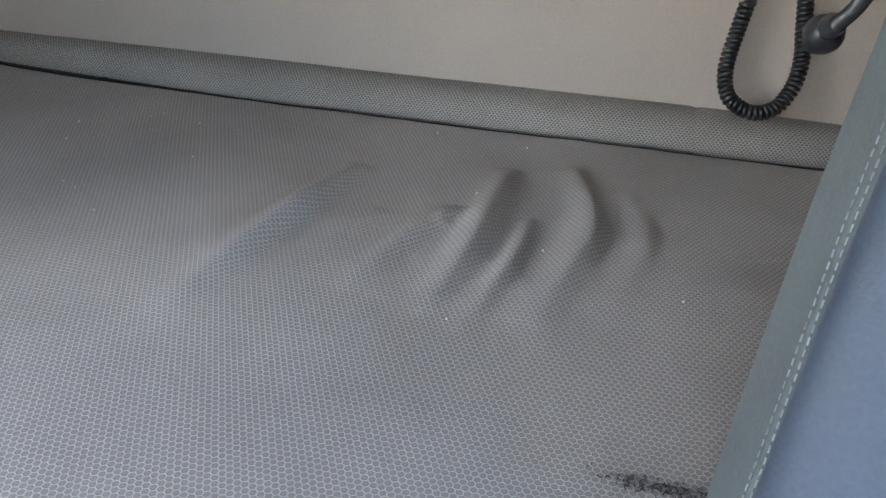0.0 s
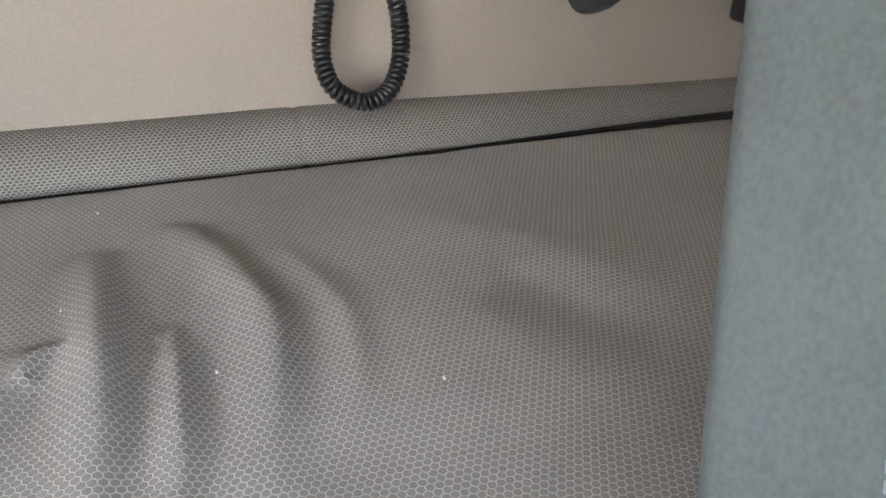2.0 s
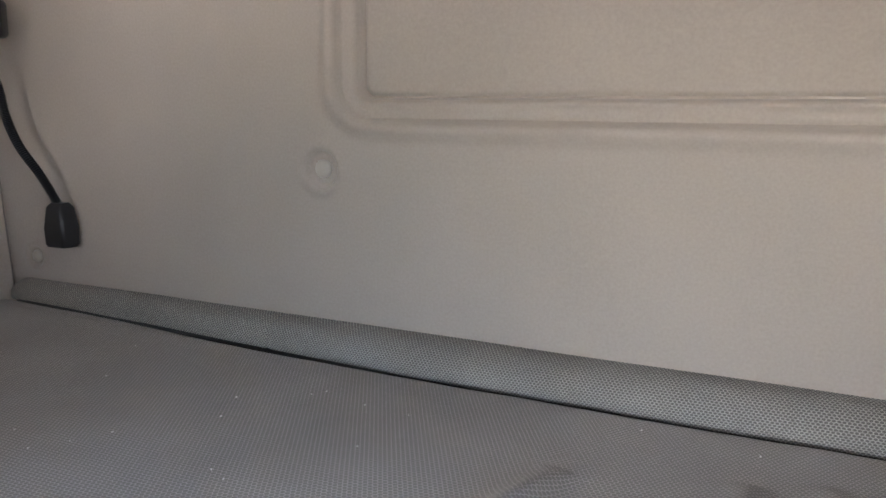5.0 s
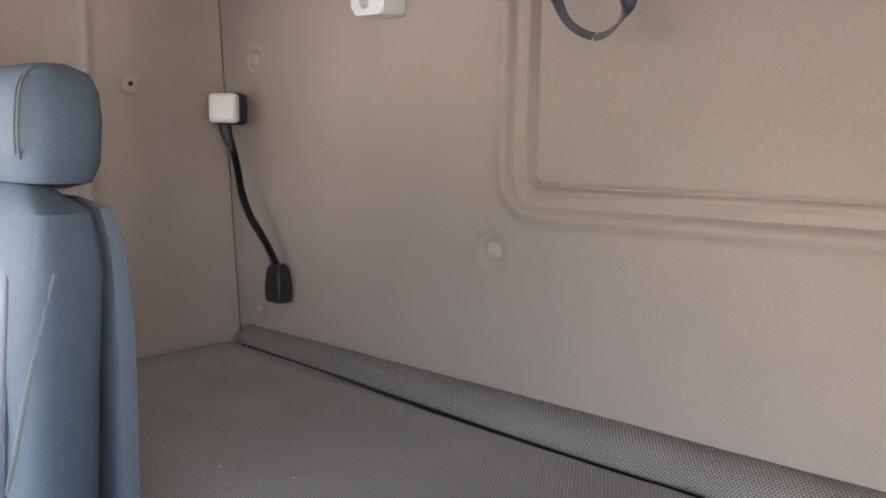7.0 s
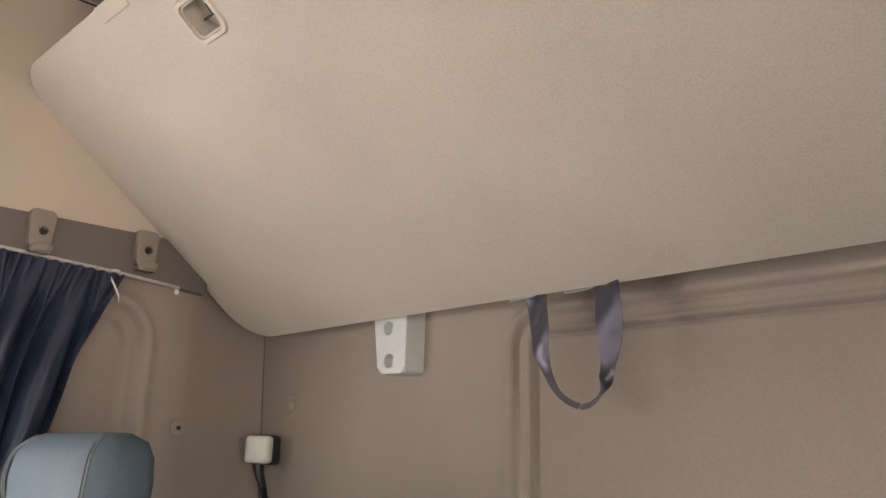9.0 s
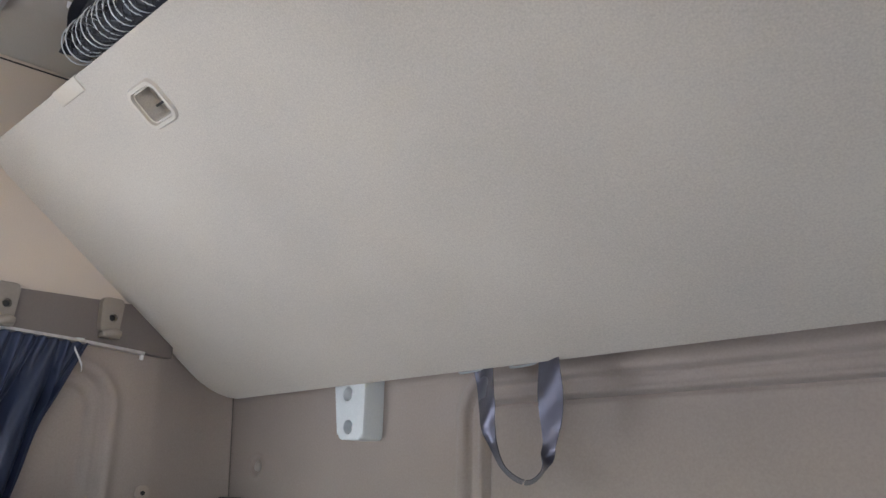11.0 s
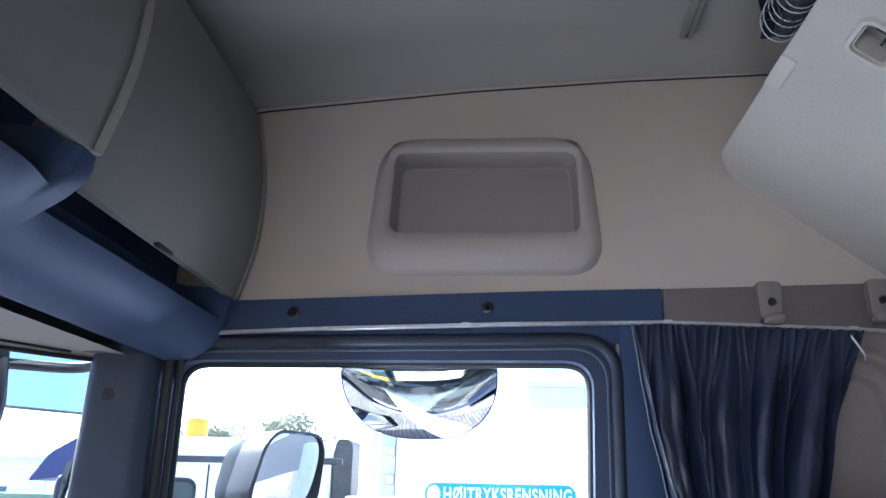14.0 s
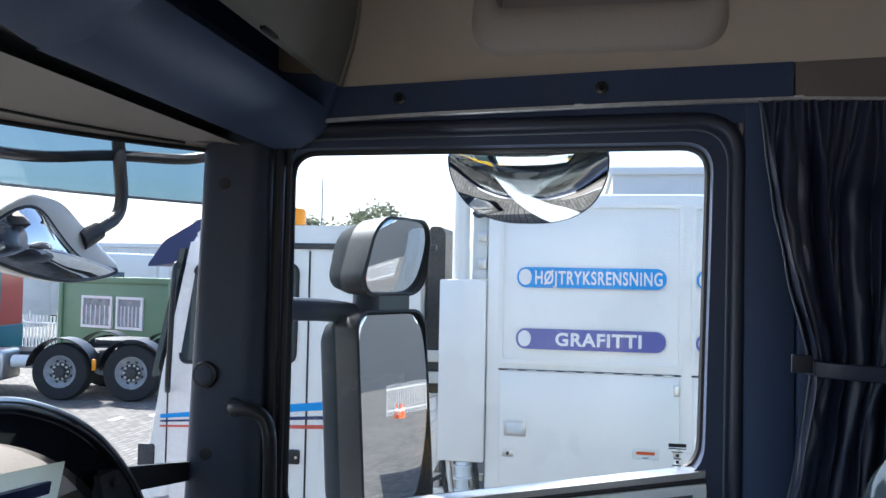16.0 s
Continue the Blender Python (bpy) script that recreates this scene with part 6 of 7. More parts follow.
def crossed_o(bm, text, x, y0, y1, z0, z1, bold):
    """Lay the stroke of the Danish crossed O over the second letter."""
    def width(word):
        t = lettering(word, 1.0, Matrix.Identity(4), 1.0, bold)
        w = max(v.co.x for v in t.verts) - min(v.co.x for v in t.verts)
        t.free()
        return w
    k = (y1 - y0) / width(text)
    wo = width("O") * k
    c, h = y0 + width(text[:2]) * k - wo / 2, (z1 - z0) / 2
    zc = (z0 + z1) / 2
    side = Vector((0, h, -wo * 0.42)).normalized() * 0.0058
    p, q = Vector((x, c - wo * 0.44, zc - h * 1.12)), Vector((x, c + wo * 0.44, zc + h * 1.12))
    return loft(bm, [[e - side, e + side, e + side + Vector((0.0006, 0, 0)), e - side + Vector((0.0006, 0, 0))] for e in (p, q)], cap0=True, cap1=True)


# ---- white tanker lorry alongside
lorry = thing("service_lorry", (-4.2, -1.5, GROUND), "white jetting lorry with blue and violet label bars parked alongside", "lorry")
LX = -3.10
side = [(-3.86, -0.95), (-3.895, -0.08), (-3.82, 0.42), (-3.64, 1.30), (-3.52, 1.372), (-2.20, 1.372), (-2.15, 1.28), (-2.15, -0.95)]
cabm = prism(B(), roundpoly(side, 0.04, 4), "x", LX - 2.3, LX, 0.05, 3)
cab = part("cab_body", cabm, PAINT, lorry, "white painted cab", angle=50)
part("windscreen", prism(B(), [(-3.90, 0.40), (-3.865, 0.40), (-3.69, 1.22), (-3.725, 1.22)], "x", LX - 2.2, LX - 0.012), DARKGLASS, cab, "dark windscreen")
part("side_window", prism(B(), roundpoly([(-3.70, 0.50), (-2.935, 0.525), (-2.925, 1.125), (-3.60, 1.125)], 0.06), "x", LX - 0.004, LX + 0.004), DARKGLASS, cab, "dark side window")
part("window_rubber", tube(B(), [(LX + 0.003, y, z) for y, z in roundpoly([(-3.70, 0.50), (-2.935, 0.525), (-2.925, 1.125), (-3.60, 1.125)], 0.06)], 0.012, 6, False), RUBBER, cab, "black window rubber")
part("rear_window", prism(B(), roundpoly([(-2.47, 0.62), (-2.22, 0.62), (-2.22, 1.08), (-2.47, 1.08)], 0.05), "x", LX - 0.004, LX + 0.004), DARKGLASS, cab, "small rear side window")
part("gutter", box(B(), (LX - 0.01, -3.55, 1.225), (LX + 0.014, -2.06, 1.262), 0.004), STEEL_DARK, cab, "dark roof gutter")
part("door_gap", box(B(), (LX - 0.01, -2.858, -0.75), (LX + 0.0025, -2.846, 1.215)), BLACK, cab, "dark door gap")
part("door_gap", box(B(), (LX - 0.01, -3.78, -0.75), (LX + 0.0025, -3.77, 0.45)), BLACK, cab, "dark door gap")
dh = part("door_handle", box(B(), (LX - 0.005, -3.02, -0.095), (LX + 0.022, -2.885, -0.005), 0.012), BLACK, cab, "black door handle")
part("key_lock", disc(B(), (LX + 0.022, -2.905, -0.05), "x", 0.009, 0.003, 12), STEEL, dh, "round lock")
for zf, zr, h, mt, lb in ((0.166, 0.289, 0.050, SKYBLUE, "light blue stripe"), (0.128, 0.205, 0.022, NAVYFILM, "navy stripe"), (0.098, 0.150, 0.024, REDPAINT, "red stripe")):
    part("stripe", prism(B(), [(-3.82, zf - h * 0.5), (-2.775, zr - h), (-2.155, zr - h + 0.025), (-2.155, zr + 0.025), (-2.775, zr), (-3.82, zf)], "x", LX - 0.002, LX + 0.003), mt, cab, lb)
part("sun_visor", prism(B(), roundpoly([(-3.98, 1.10), (-3.66, 1.14), (-3.46, 1.40), (-3.60, 1.42), (-3.86, 1.27)], 0.03), "x", LX - 2.2, LX - 0.05), NAVYFILM, cab, "dark blue roof visor")
part("grab_rail", tube(B(), smooth_line([(LX + 0.02, -3.72, 1.10), (LX + 0.10, -3.70, 1.06), (LX + 0.10, -3.72, 0.45), (LX + 0.03, -3.76, 0.32)], 5), 0.018, 8), BLACK, cab, "black mirror rail")
part("front_bumper", box(B(), (LX - 2.28, -3.96, -1.05), (LX + 0.01, -3.72, -0.12), 0.06, 3), PAINT, lorry, "white bumper")
part("corner_lamp", box(B(), (LX - 0.05, -3.97, -0.30), (LX + 0.014, -3.85, -0.02), 0.02), STEEL_DARK, lorry, "dark corner lamp")
part("step_box", box(B(), (LX - 0.3, -3.70, -1.1), (LX - 0.02, -2.9, -0.75), 0.03), STEEL_DARK, lorry, "dark entry step")
part("beacon", loft(B(), [[(LX - 0.42 + r * math.cos(a), -3.115 + r * math.sin(a), z) for a in (2 * math.pi * i / 20 for i in range(20))] for r, z in ((0.085, 1.372), (0.085, 1.40), (0.074, 1.405), (0.074, 1.49), (0.06, 1.51), (0.01, 1.515))], cap1=True), ORANGE, lorry, "amber warning beacon")
part("air_intake", prism(B(), roundpoly([(-2.13, -0.3), (-2.03, -0.3), (-2.025, 1.34), (-2.05, 1.38), (-2.12, 1.38), (-2.14, 1.30)], 0.02), "x", LX - 0.55, LX - 0.12), STEEL_DARK, lorry, "dark intake stack behind the cab")
for i in range(6):
    part("stack_bracket", box(B(), (LX - 0.13, -2.13, -0.1 + i * 0.13), (LX - 0.10, -2.04, -0.03 + i * 0.13), 0.004), PAINT, lorry, "white bracket")
TX = -3.03
tank = part("body_frame", box(B(), (TX - 2.4, -1.742, -0.20), (TX, 2.75, 1.560), 0.02), PAINT, lorry, "white box body with recessed side panels")
for i in range(4):
    y0 = -1.652 + i * 1.075
    for z0, z1 in ((0.594, 1.485),):
        bm = ring_plate(B(), shift(rrect(1.03, z1 - z0 + 0.03, 0.01), y0 + 0.498, (z0 + z1) / 2), shift(rrect(0.985, z1 - z0 - 0.012, 0.02), y0 + 0.498, (z0 + z1) / 2), "x", TX - 0.002, TX + 0.012)
        part("panel_rim", bm, PAINT, tank, "pressed panel rim")
    if i < 2:
        door = part("locker_door", box(B(), (TX - 0.004, y0 - 0.004, -0.125), (TX + 0.014, y0 + 0.995, 0.536), 0.004), PAINT, tank, "white locker door")
        part("door_gap", box(B(), (TX - 0.004, y0 - 0.014, 0.538), (TX + 0.004, y0 + 1.005, 0.548)), STEEL_DARK, door, "dark hinge gap")
        for k in range(9):
            part("hinge", box(B(), (TX + 0.010, y0 + 0.04 + k * 0.108, 0.534), (TX + 0.018, y0 + 0.10 + k * 0.108, 0.545), 0.002), STEEL, door)
        lt = part("latch", box(B(), (TX + 0.010, y0 + 0.022, 0.165), (TX + 0.022, y0 + 0.148, 0.255), 0.010), STEEL, door, "square steel latch")
        part("latch_dish", box(B(), (TX + 0.018, y0 + 0.04, 0.18), (TX + 0.024, y0 + 0.13, 0.24), 0.008), PALE, lt, "pale latch dish")
        lk2 = part("lock", box(B(), (TX + 0.010, y0 + 0.016, 0.046), (TX + 0.020, y0 + 0.078, 0.088), 0.006), STEEL, door, "small lock plate")
        part("lock_core", disc(B(), (TX + 0.019, y0 + 0.047, 0.067), "x", 0.010, 0.004, 12), BLACK, lk2)
        for z in (0.46, 0.12, 0.03):
            part("side_hinge", box(B(), (TX + 0.004, y0 + 0.965, z - 0.03), (TX + 0.020, y0 + 1.0, z + 0.03), 0.004), STEEL, door, "steel side hinge")
for i in range(2):
    y0 = i * 1.00
    lab = part("label_bar", prism(B(), shift(rrect(0.838, 0.118, 0.056, 8), -1.148 + y0, 1.078), "x", TX + 0.0125, TX + 0.0145), SKYBLUE, tank, "sky blue rounded label bar")
    part("label_disc", prism(B(), shift(oval(0.074, 0.092, 28), -1.519 + y0, 1.079), "x", TX + 0.0150, TX + 0.0165), FILM_WHITE, lab, "white oval")
    lab2 = part("label_bar", prism(B(), shift(rrect(0.838, 0.118, 0.056, 8), -1.150 + y0, 0.725), "x", TX + 0.0125, TX + 0.0145), VIOLET, tank, "violet-blue rounded label bar")
    part("label_disc", prism(B(), shift(oval(0.074, 0.092, 28), -1.519 + y0, 0.726), "x", TX + 0.0150, TX + 0.0165), FILM_WHITE, lab2, "white oval")
    if i == 0:
        part("lettering", crossed_o(fitted_letters("HOJTRYKSRENSNING", TX + 0.0150, -1.462, -0.752, 1.040, 1.116, 0.022), "HOJTRYKSRENSNING", TX + 0.0168, -1.462, -0.752, 1.040, 1.116, 0.022), FILM_WHITE, lab, "white capital letters", smooth=False)
        part("lettering", fitted_letters("GRAFITTI", TX + 0.0150, -1.343, -0.863, 0.688, 0.764, 0.034), FILM_WHITE, lab2, "white capital letters", smooth=False)
part("side_cabinet", box(B(), (TX - 0.5, -2.02, 0.0), (TX + 0.02, -1.745, 1.057), 0.012), PAINT, lorry, "white side cabinet")
part("standpipe", tube(B(), [(TX - 0.05, -1.905, 1.057), (TX - 0.05, -1.905, 1.62)], 0.052, 14), PAINT, lorry, "white standpipe")
part("pipe_box", box(B(), (TX - 0.2, -1.84, 1.06), (TX - 0.06, -1.75, 1.56), 0.008), PALE, lorry, "pale pipe box")
for z in (1.12, 1.28, 1.44):
    part("pipe_clamp", box(B(), (TX - 0.08, -1.80, z), (TX - 0.01, -1.75, z + 0.06), 0.01), STEEL, lorry, "steel clamp")
part("bow_hose", tube(B(), smooth_line([(TX - 0.03, -1.83, 1.45), (TX + 0.0, -1.80, 1.43), (TX - 0.02, -1.76, 1.44)], 5), 0.012, 8), BLACK, lorry, "black hose")
part("valve", tube(B(), [(TX - 0.02, -1.87, z) for z in (0.0, -0.02, -0.021, -0.035, -0.036, -0.09, -0.091, -0.105, -0.106, -0.16, -0.161, -0.175, -0.176, -0.45)], [0.040, 0.040, 0.055, 0.055, 0.043, 0.043, 0.055, 0.055, 0.036, 0.036, 0.048, 0.048, 0.034, 0.034], 16), PALE, lorry, "pale flanged pump pipe", angle=30)
for y, z, h in ((-2.30, -0.13, 0.035), (-2.30, -0.235, 0.05)):
    part("frame_bar", box(B(), (TX - 0.14, y, z), (TX - 0.08, -1.76, z + h), 0.006), PAINT, lorry, "white frame bar")
for y in (-2.16, -2.06, -1.96):
    part("frame_post", box(B(), (TX - 0.16, y, -0.42), (TX - 0.11, y + 0.035, 0.02), 0.005), PAINT, lorry, "white frame post")
part("brace", loft(B(), [[(TX - 0.10, y, z), (TX - 0.07, y, z), (TX - 0.07, y + 0.03, z), (TX - 0.10, y + 0.03, z)] for y, z in ((-2.24, 0.08), (-2.09, -0.10))], cap0=True, cap1=True), PAINT, lorry, "white diagonal brace")
part("loop_hose", tube(B(), smooth_line([(TX - 0.05, -2.10, 0.06), (TX - 0.02, -2.14, -0.06), (TX - 0.01, -2.08, -0.13), (TX - 0.04, -2.0, -0.10)], 6), 0.011, 8), STEEL_DARK, lorry, "dark looped hose")
for z in (0.26, 0.20, 0.14):
    part("guard_fold", tube(B(), [(TX - 0.046, -2.10 - 0.02 * (0.26 - z), z), (TX - 0.046, -2.01, z + 0.03)], 0.005, 6), PALE, lorry, "pressed fold")
part("chassis_rail", box(B(), (TX - 0.25, -2.0, -0.36), (TX - 0.05, 2.75, -0.22), 0.01), PAINT, lorry, "white chassis rail")
part("lower_rail", box(B(), (TX - 0.10, -2.7, -0.62), (TX + 0.0, 0.4, -0.56), 0.01), PAINT, lorry, "white side guard rail")
for i in range(7):
    part("hydraulic_line", tube(B(), smooth_line([(TX - 0.06 - 0.03 * i, -2.02 + 0.02 * i, 0.42 - 0.05 * i), (TX - 0.02, -2.0 + 0.03 * i, 0.1), (TX - 0.08, -1.96 + 0.03 * i, -0.25), (TX - 0.15, -1.8, -0.5)], 5), 0.014, 7), (STEEL_DARK, PAINT, STEEL)[i % 3], lorry, "hydraulic line")
part("slant_guard", prism(B(), [(-2.12, 0.33), (-2.04, 0.36), (-1.99, 0.02), (-2.10, -0.18), (-2.20, -0.14)], "x", TX - 0.2, TX - 0.05, 0.008), PAINT, lorry, "white slanted guard")
part("chassis", box(B(), (TX - 2.0, -3.4, -0.9), (TX - 0.4, 2.6, -0.45)), STEEL_DARK, lorry, "dark chassis")
for y in (-3.0, 0.7, 1.95):
    wheel_mesh(lorry, (TX - 0.30, y, GROUND + 0.50), 0.50, 0.30)

# ---- tractor unit with an open bogie
tractor = thing("tractor_unit", (-12.9, -11.5, GROUND), "red and teal tractor unit with an open rear bogie", "lorry")
TR = Matrix.Translation((-12.62, -10.59, 0)) @ pose(0, 0, 0, 0, 0, 10)
t0 = set(bpy.data.objects)
for y in (-0.70, 0.70):
    wheel_mesh(tractor, (-0.15, y, GROUND + 0.56), 0.56, 0.36, y < 0)
    wheel_mesh(tractor, (-2.15, y, GROUND + 0.56), 0.56, 0.36)
    for xx in (-0.36, -2.36):
        arc = [(xx, y + 0.66 * math.cos(a), GROUND + 0.58 + 0.64 * math.sin(a)) for a in (math.radians(8 + 164 * i / 20) for i in range(21))]
        bm = loft(B(), [[p, (p[0] + 0.42, p[1], p[2]), (p[0] + 0.42, p[1] * 1.0, p[2] - 0.02), (p[0], p[1], p[2] - 0.02)] for p in arc], cap0=True, cap1=True)
        part("mudguard", bm, BLACK, tractor, "black arched mudguard")
part("chassis_frame", box(B(), (-1.65, -3.6, GROUND + 0.55), (-0.65, 1.45, GROUND + 0.88), 0.02), STEEL_DARK, tractor, "dark chassis frame")
part("fifth_wheel", prism(B(), shift(oval(1.0, 1.1, 24), -1.15, 0.05), "z", GROUND + 1.05, GROUND + 1.14, 0.02), STEEL_DARK, tractor, "round fifth wheel plate")
part("rear_beam", box(B(), (-1.95, 1.40, GROUND + 0.60), (-0.15, 1.62, GROUND + 0.95), 0.02), STEEL_DARK, tractor, "dark rear beam")
for xx in (-0.40, -2.1):
    part("tail_lamp", box(B(), (xx, 1.60, GROUND + 0.62), (xx + 0.24, 1.66, GROUND + 0.95), 0.02), RED, tractor, "red tail lamp")
part("side_marker", box(B(), (0.02, -0.06, GROUND + 0.60), (0.06, 0.02, GROUND + 0.82), 0.01), ORANGE, tractor, "orange side marker")
part("air_tank", tube(B(), [(-0.25, -1.75, GROUND + 0.72), (-0.25, -1.35, GROUND + 0.72)], 0.13, 16), PAINT, tractor, "white air tank")
part("fuel_tank", box(B(), (-0.75, -3.0, GROUND + 0.35), (-0.05, -1.85, GROUND + 0.95), 0.08, 3), ALU, tractor, "ribbed aluminium fuel tank")
part("cab", box(B(), (-2.45, -5.1, GROUND + 0.9), (0.0, -2.75, GROUND + 3.2), 0.08, 3), REDPAINT, tractor, "red cab")
part("cab_skirt", box(B(), (-2.46, -5.1, GROUND + 0.6), (0.015, -2.74, GROUND + 1.35), 0.05, 3), TEAL, tractor, "teal lower cab band")
part("side_fairing", box(B(), (-0.45, -2.78, GROUND + 0.9), (0.02, -2.15, GROUND + 3.0), 0.05, 3), TEAL, tractor, "teal side fairing")
part("cab_window", prism(B(), roundpoly([(-4.5, GROUND + 1.9), (-3.6, GROUND + 1.9), (-3.6, GROUND + 2.7), (-4.4, GROUND + 2.7)], 0.05), "x", -0.01, 0.012), DARKGLASS, tractor, "dark side window")
part("roof_fairing", prism(B(), roundpoly([(-4.9, GROUND + 3.18), (-2.8, GROUND + 3.18), (-2.8, GROUND + 3.75), (-3.3, GROUND + 3.8)], 0.08), "x", -2.3, -0.15), SKYBLUE, tractor, "blue roof fairing")
wheel_mesh(tractor, (-0.15, -4.1, GROUND + 0.52), 0.52, 0.30)
for o in set(bpy.data.objects) - t0:
    if o.parent == tractor:
        o.matrix_parent_inverse = Matrix.Identity(4)
tractor.matrix_world = TR

# ---- green site cabin
cabin = thing("site_cabin", (-18.4, -15.5, GROUND), "green steel site cabin with two barred windows", "cabin")
CA = math.degrees(math.atan2(4.008, 1.322))
c0 = set(bpy.data.objects)
HT = GROUND + 2.36
part("cabin_body", box(B(), (-0.12, -2.4, GROUND), (6.2, 0.0, HT), 0.02), GREEN, cabin, "green painted steel walls")
bm = B()
for a, b in (((-0.14, -0.02, HT - 0.14), (6.22, 0.04, HT + 0.02)), ((-0.14, -0.02, GROUND), (6.22, 0.04, GROUND + 0.14)), ((-0.14, -0.02, GROUND), (0.02, 0.05, HT)), ((4.12, -0.02, GROUND), (4.26, 0.045, HT))):
    box(bm, a, b, 0.01)
part("cabin_frame", bm, GREEN, cabin, "green corner and roof frame")
for x0, x1 in ((0.83, 2.05), (2.21, 3.22)):
    wf = part("window", ring_plate(B(), shift(rrect(x1 - x0, 0.86, 0.01), (x0 + x1) / 2, -0.06), shift(rrect(x1 - x0 - 0.14, 0.72, 0.01), (x0 + x1) / 2, -0.06), "y", -0.03, 0.05), FILM_WHITE, cabin, "white framed cabin window")
    part("pane", box(B(), (x0 + 0.06, 0.004, -0.43), (x1 - 0.06, 0.014, 0.31)), CABIN_PANE, wf, "dark pane")
    for k in range(6):
        part("bar", box(B(), (x0 + 0.17 + k * (x1 - x0 - 0.3) / 5, 0.016, -0.40), (x0 + 0.20 + k * (x1 - x0 - 0.3) / 5, 0.03, 0.12)), FILM_WHITE, wf)
part("sign", box(B(), (2.44, 0.002, -0.80), (3.55, 0.012, -0.72)), REDPAINT, cabin, "small red and white sign")
part("sign", box(B(), (3.38, 0.012, -0.80), (3.52, 0.018, -0.70)), FILM_WHITE, cabin)
for o in set(bpy.data.objects) - c0:
    if o.parent == cabin:
        o.matrix_parent_inverse = Matrix.Identity(4)
cabin.matrix_world = Matrix.Translation((-18.411, -15.499, 0)) @ pose(0, 0, 0, 0, 0, CA) @ Matrix.Diagonal((1, -1, 1, 1))


# ---- far things
def far_lorry(loc, turn, cabmat):
    t = thing("parked_lorry", (0, 0, 0), "white lorry parked at the back of the yard", "lorry", "far lorries")
    part("cab", box(B(), (-1.25, -1.1, 0.5), (1.25, 1.1, 3.2), 0.15, 3), cabmat, t, "white cab")
    part("windscreen", box(B(), (1.22, -1.0, 1.7), (1.27, 1.0, 2.6), 0.02), DARKGLASS, t, "dark windscreen")
    part("side_window", box(B(), (0.2, -1.13, 1.75), (0.95, -1.09, 2.5), 0.02), DARKGLASS, t, "dark side window")
    part("side_window", box(B(), (0.2, 1.09, 1.75), (0.95, 1.13, 2.5), 0.02), DARKGLASS, t, "dark side window")
    part("chassis", box(B(), (-5.5, -0.5, 0.6), (-1.2, 0.5, 0.95), 0.02), STEEL_DARK, t, "dark chassis")
    part("fairing", box(B(), (-1.6, -1.2, 0.9), (-1.2, 1.2, 3.0), 0.05), PAINT, t, "white side fairing")
    for x in (0.3, -4.0):
        for y in (-1.0, 1.0):
            part("wheel", tube(B(), [(x, y - 0.14, 0.5), (x, y + 0.14, 0.5)], 0.5, 20), TYRE, t, "black tyre")
    t.matrix_world = Matrix.Translation((loc[0], loc[1], GROUND)) @ pose(0, 0, 0, 0, 0, turn)
    return t


far_lorry((-23.5, -21.6), -25, PAINT)
LIME = surface("bright_green_paint", (0.10, 0.42, 0.06), 0.35, var=0.08, big=2, bump=0.0, coat=0.3)
YELLOW = surface("machine_yellow_paint", (0.62, 0.36, 0.03), 0.4, var=0.12, big=2, bump=0.0, coat=0.2)
tagged(far_lorry((7.4, 4.6), 200, LIME), "bright green lorry parked across the yard")
tagged(far_lorry((8.0, 0.2), 215, PAINT), "white lorry parked beside the loader")


def loader(x, y, turn):
    """A wheel loader that faces its local +x."""
    t = thing("wheel_loader", (0, 0, 0), "yellow wheel loader with a raised boom and black tyres", "loader")
    part("body", prism(B(), [(-2.6, 0.9), (0.4, 0.8), (0.4, 1.5), (-0.6, 1.6), (-2.4, 1.55)], "y", -0.8, 0.8, 0.06), YELLOW, t, "yellow engine body")
    part("cab", prism(B(), [(-0.9, 1.5), (0.5, 1.5), (0.35, 3.0), (-0.8, 3.0)], "y", -0.65, 0.65, 0.05), DARKGLASS, t, "glazed cab")
    part("cab_roof", box(B(), (-0.95, -0.72, 3.0), (0.5, 0.72, 3.12), 0.03), YELLOW, t, "yellow cab roof")
    for dy in (-0.5, 0.5):
        part("boom_arm", prism(B(), [(0.3, 1.3), (0.5, 1.6), (2.2, 2.3), (3.1, 1.7), (3.0, 1.5), (2.2, 2.0)], "y", dy - 0.07, dy + 0.07, 0.02), YELLOW, t, "yellow boom arm")
    part("bucket", prism(B(), [(3.0, 1.2), (3.2, 1.9), (3.5, 1.95), (3.35, 1.4), (4.0, 1.15), (3.95, 1.05)], "y", -1.2, 1.2, 0.02), STEEL_DARK, t, "worn steel bucket")
    for xx in (-1.7, 1.1):
        for yy in (-0.95, 0.95):
            w = part("wheel", tube(B(), [(xx, yy - 0.24, 0.7), (xx, yy - 0.2, 0.7), (xx, yy + 0.2, 0.7), (xx, yy + 0.24, 0.7)], [0.6, 0.7, 0.7, 0.6], 24), TYRE, t, "black tyre")
            part("rim", tube(B(), [(xx, yy - 0.26, 0.7), (xx, yy + 0.26, 0.7)], 0.34, 18), YELLOW, w, "yellow rim")
    t.matrix_world = Matrix.Translation((x, y, GROUND)) @ pose(0, 0, 0, 0, 0, turn)


loader(6.2, -2.4, 100)
far_lorry((-25.5, -18.6), -25, PAINT)
far_lorry((-31.0, -21.0), -40, PAINT)
fence = thing("yard_fence", (-19.4, -18.5, GROUND), "white steel bar fence beside the cabin", "fence")
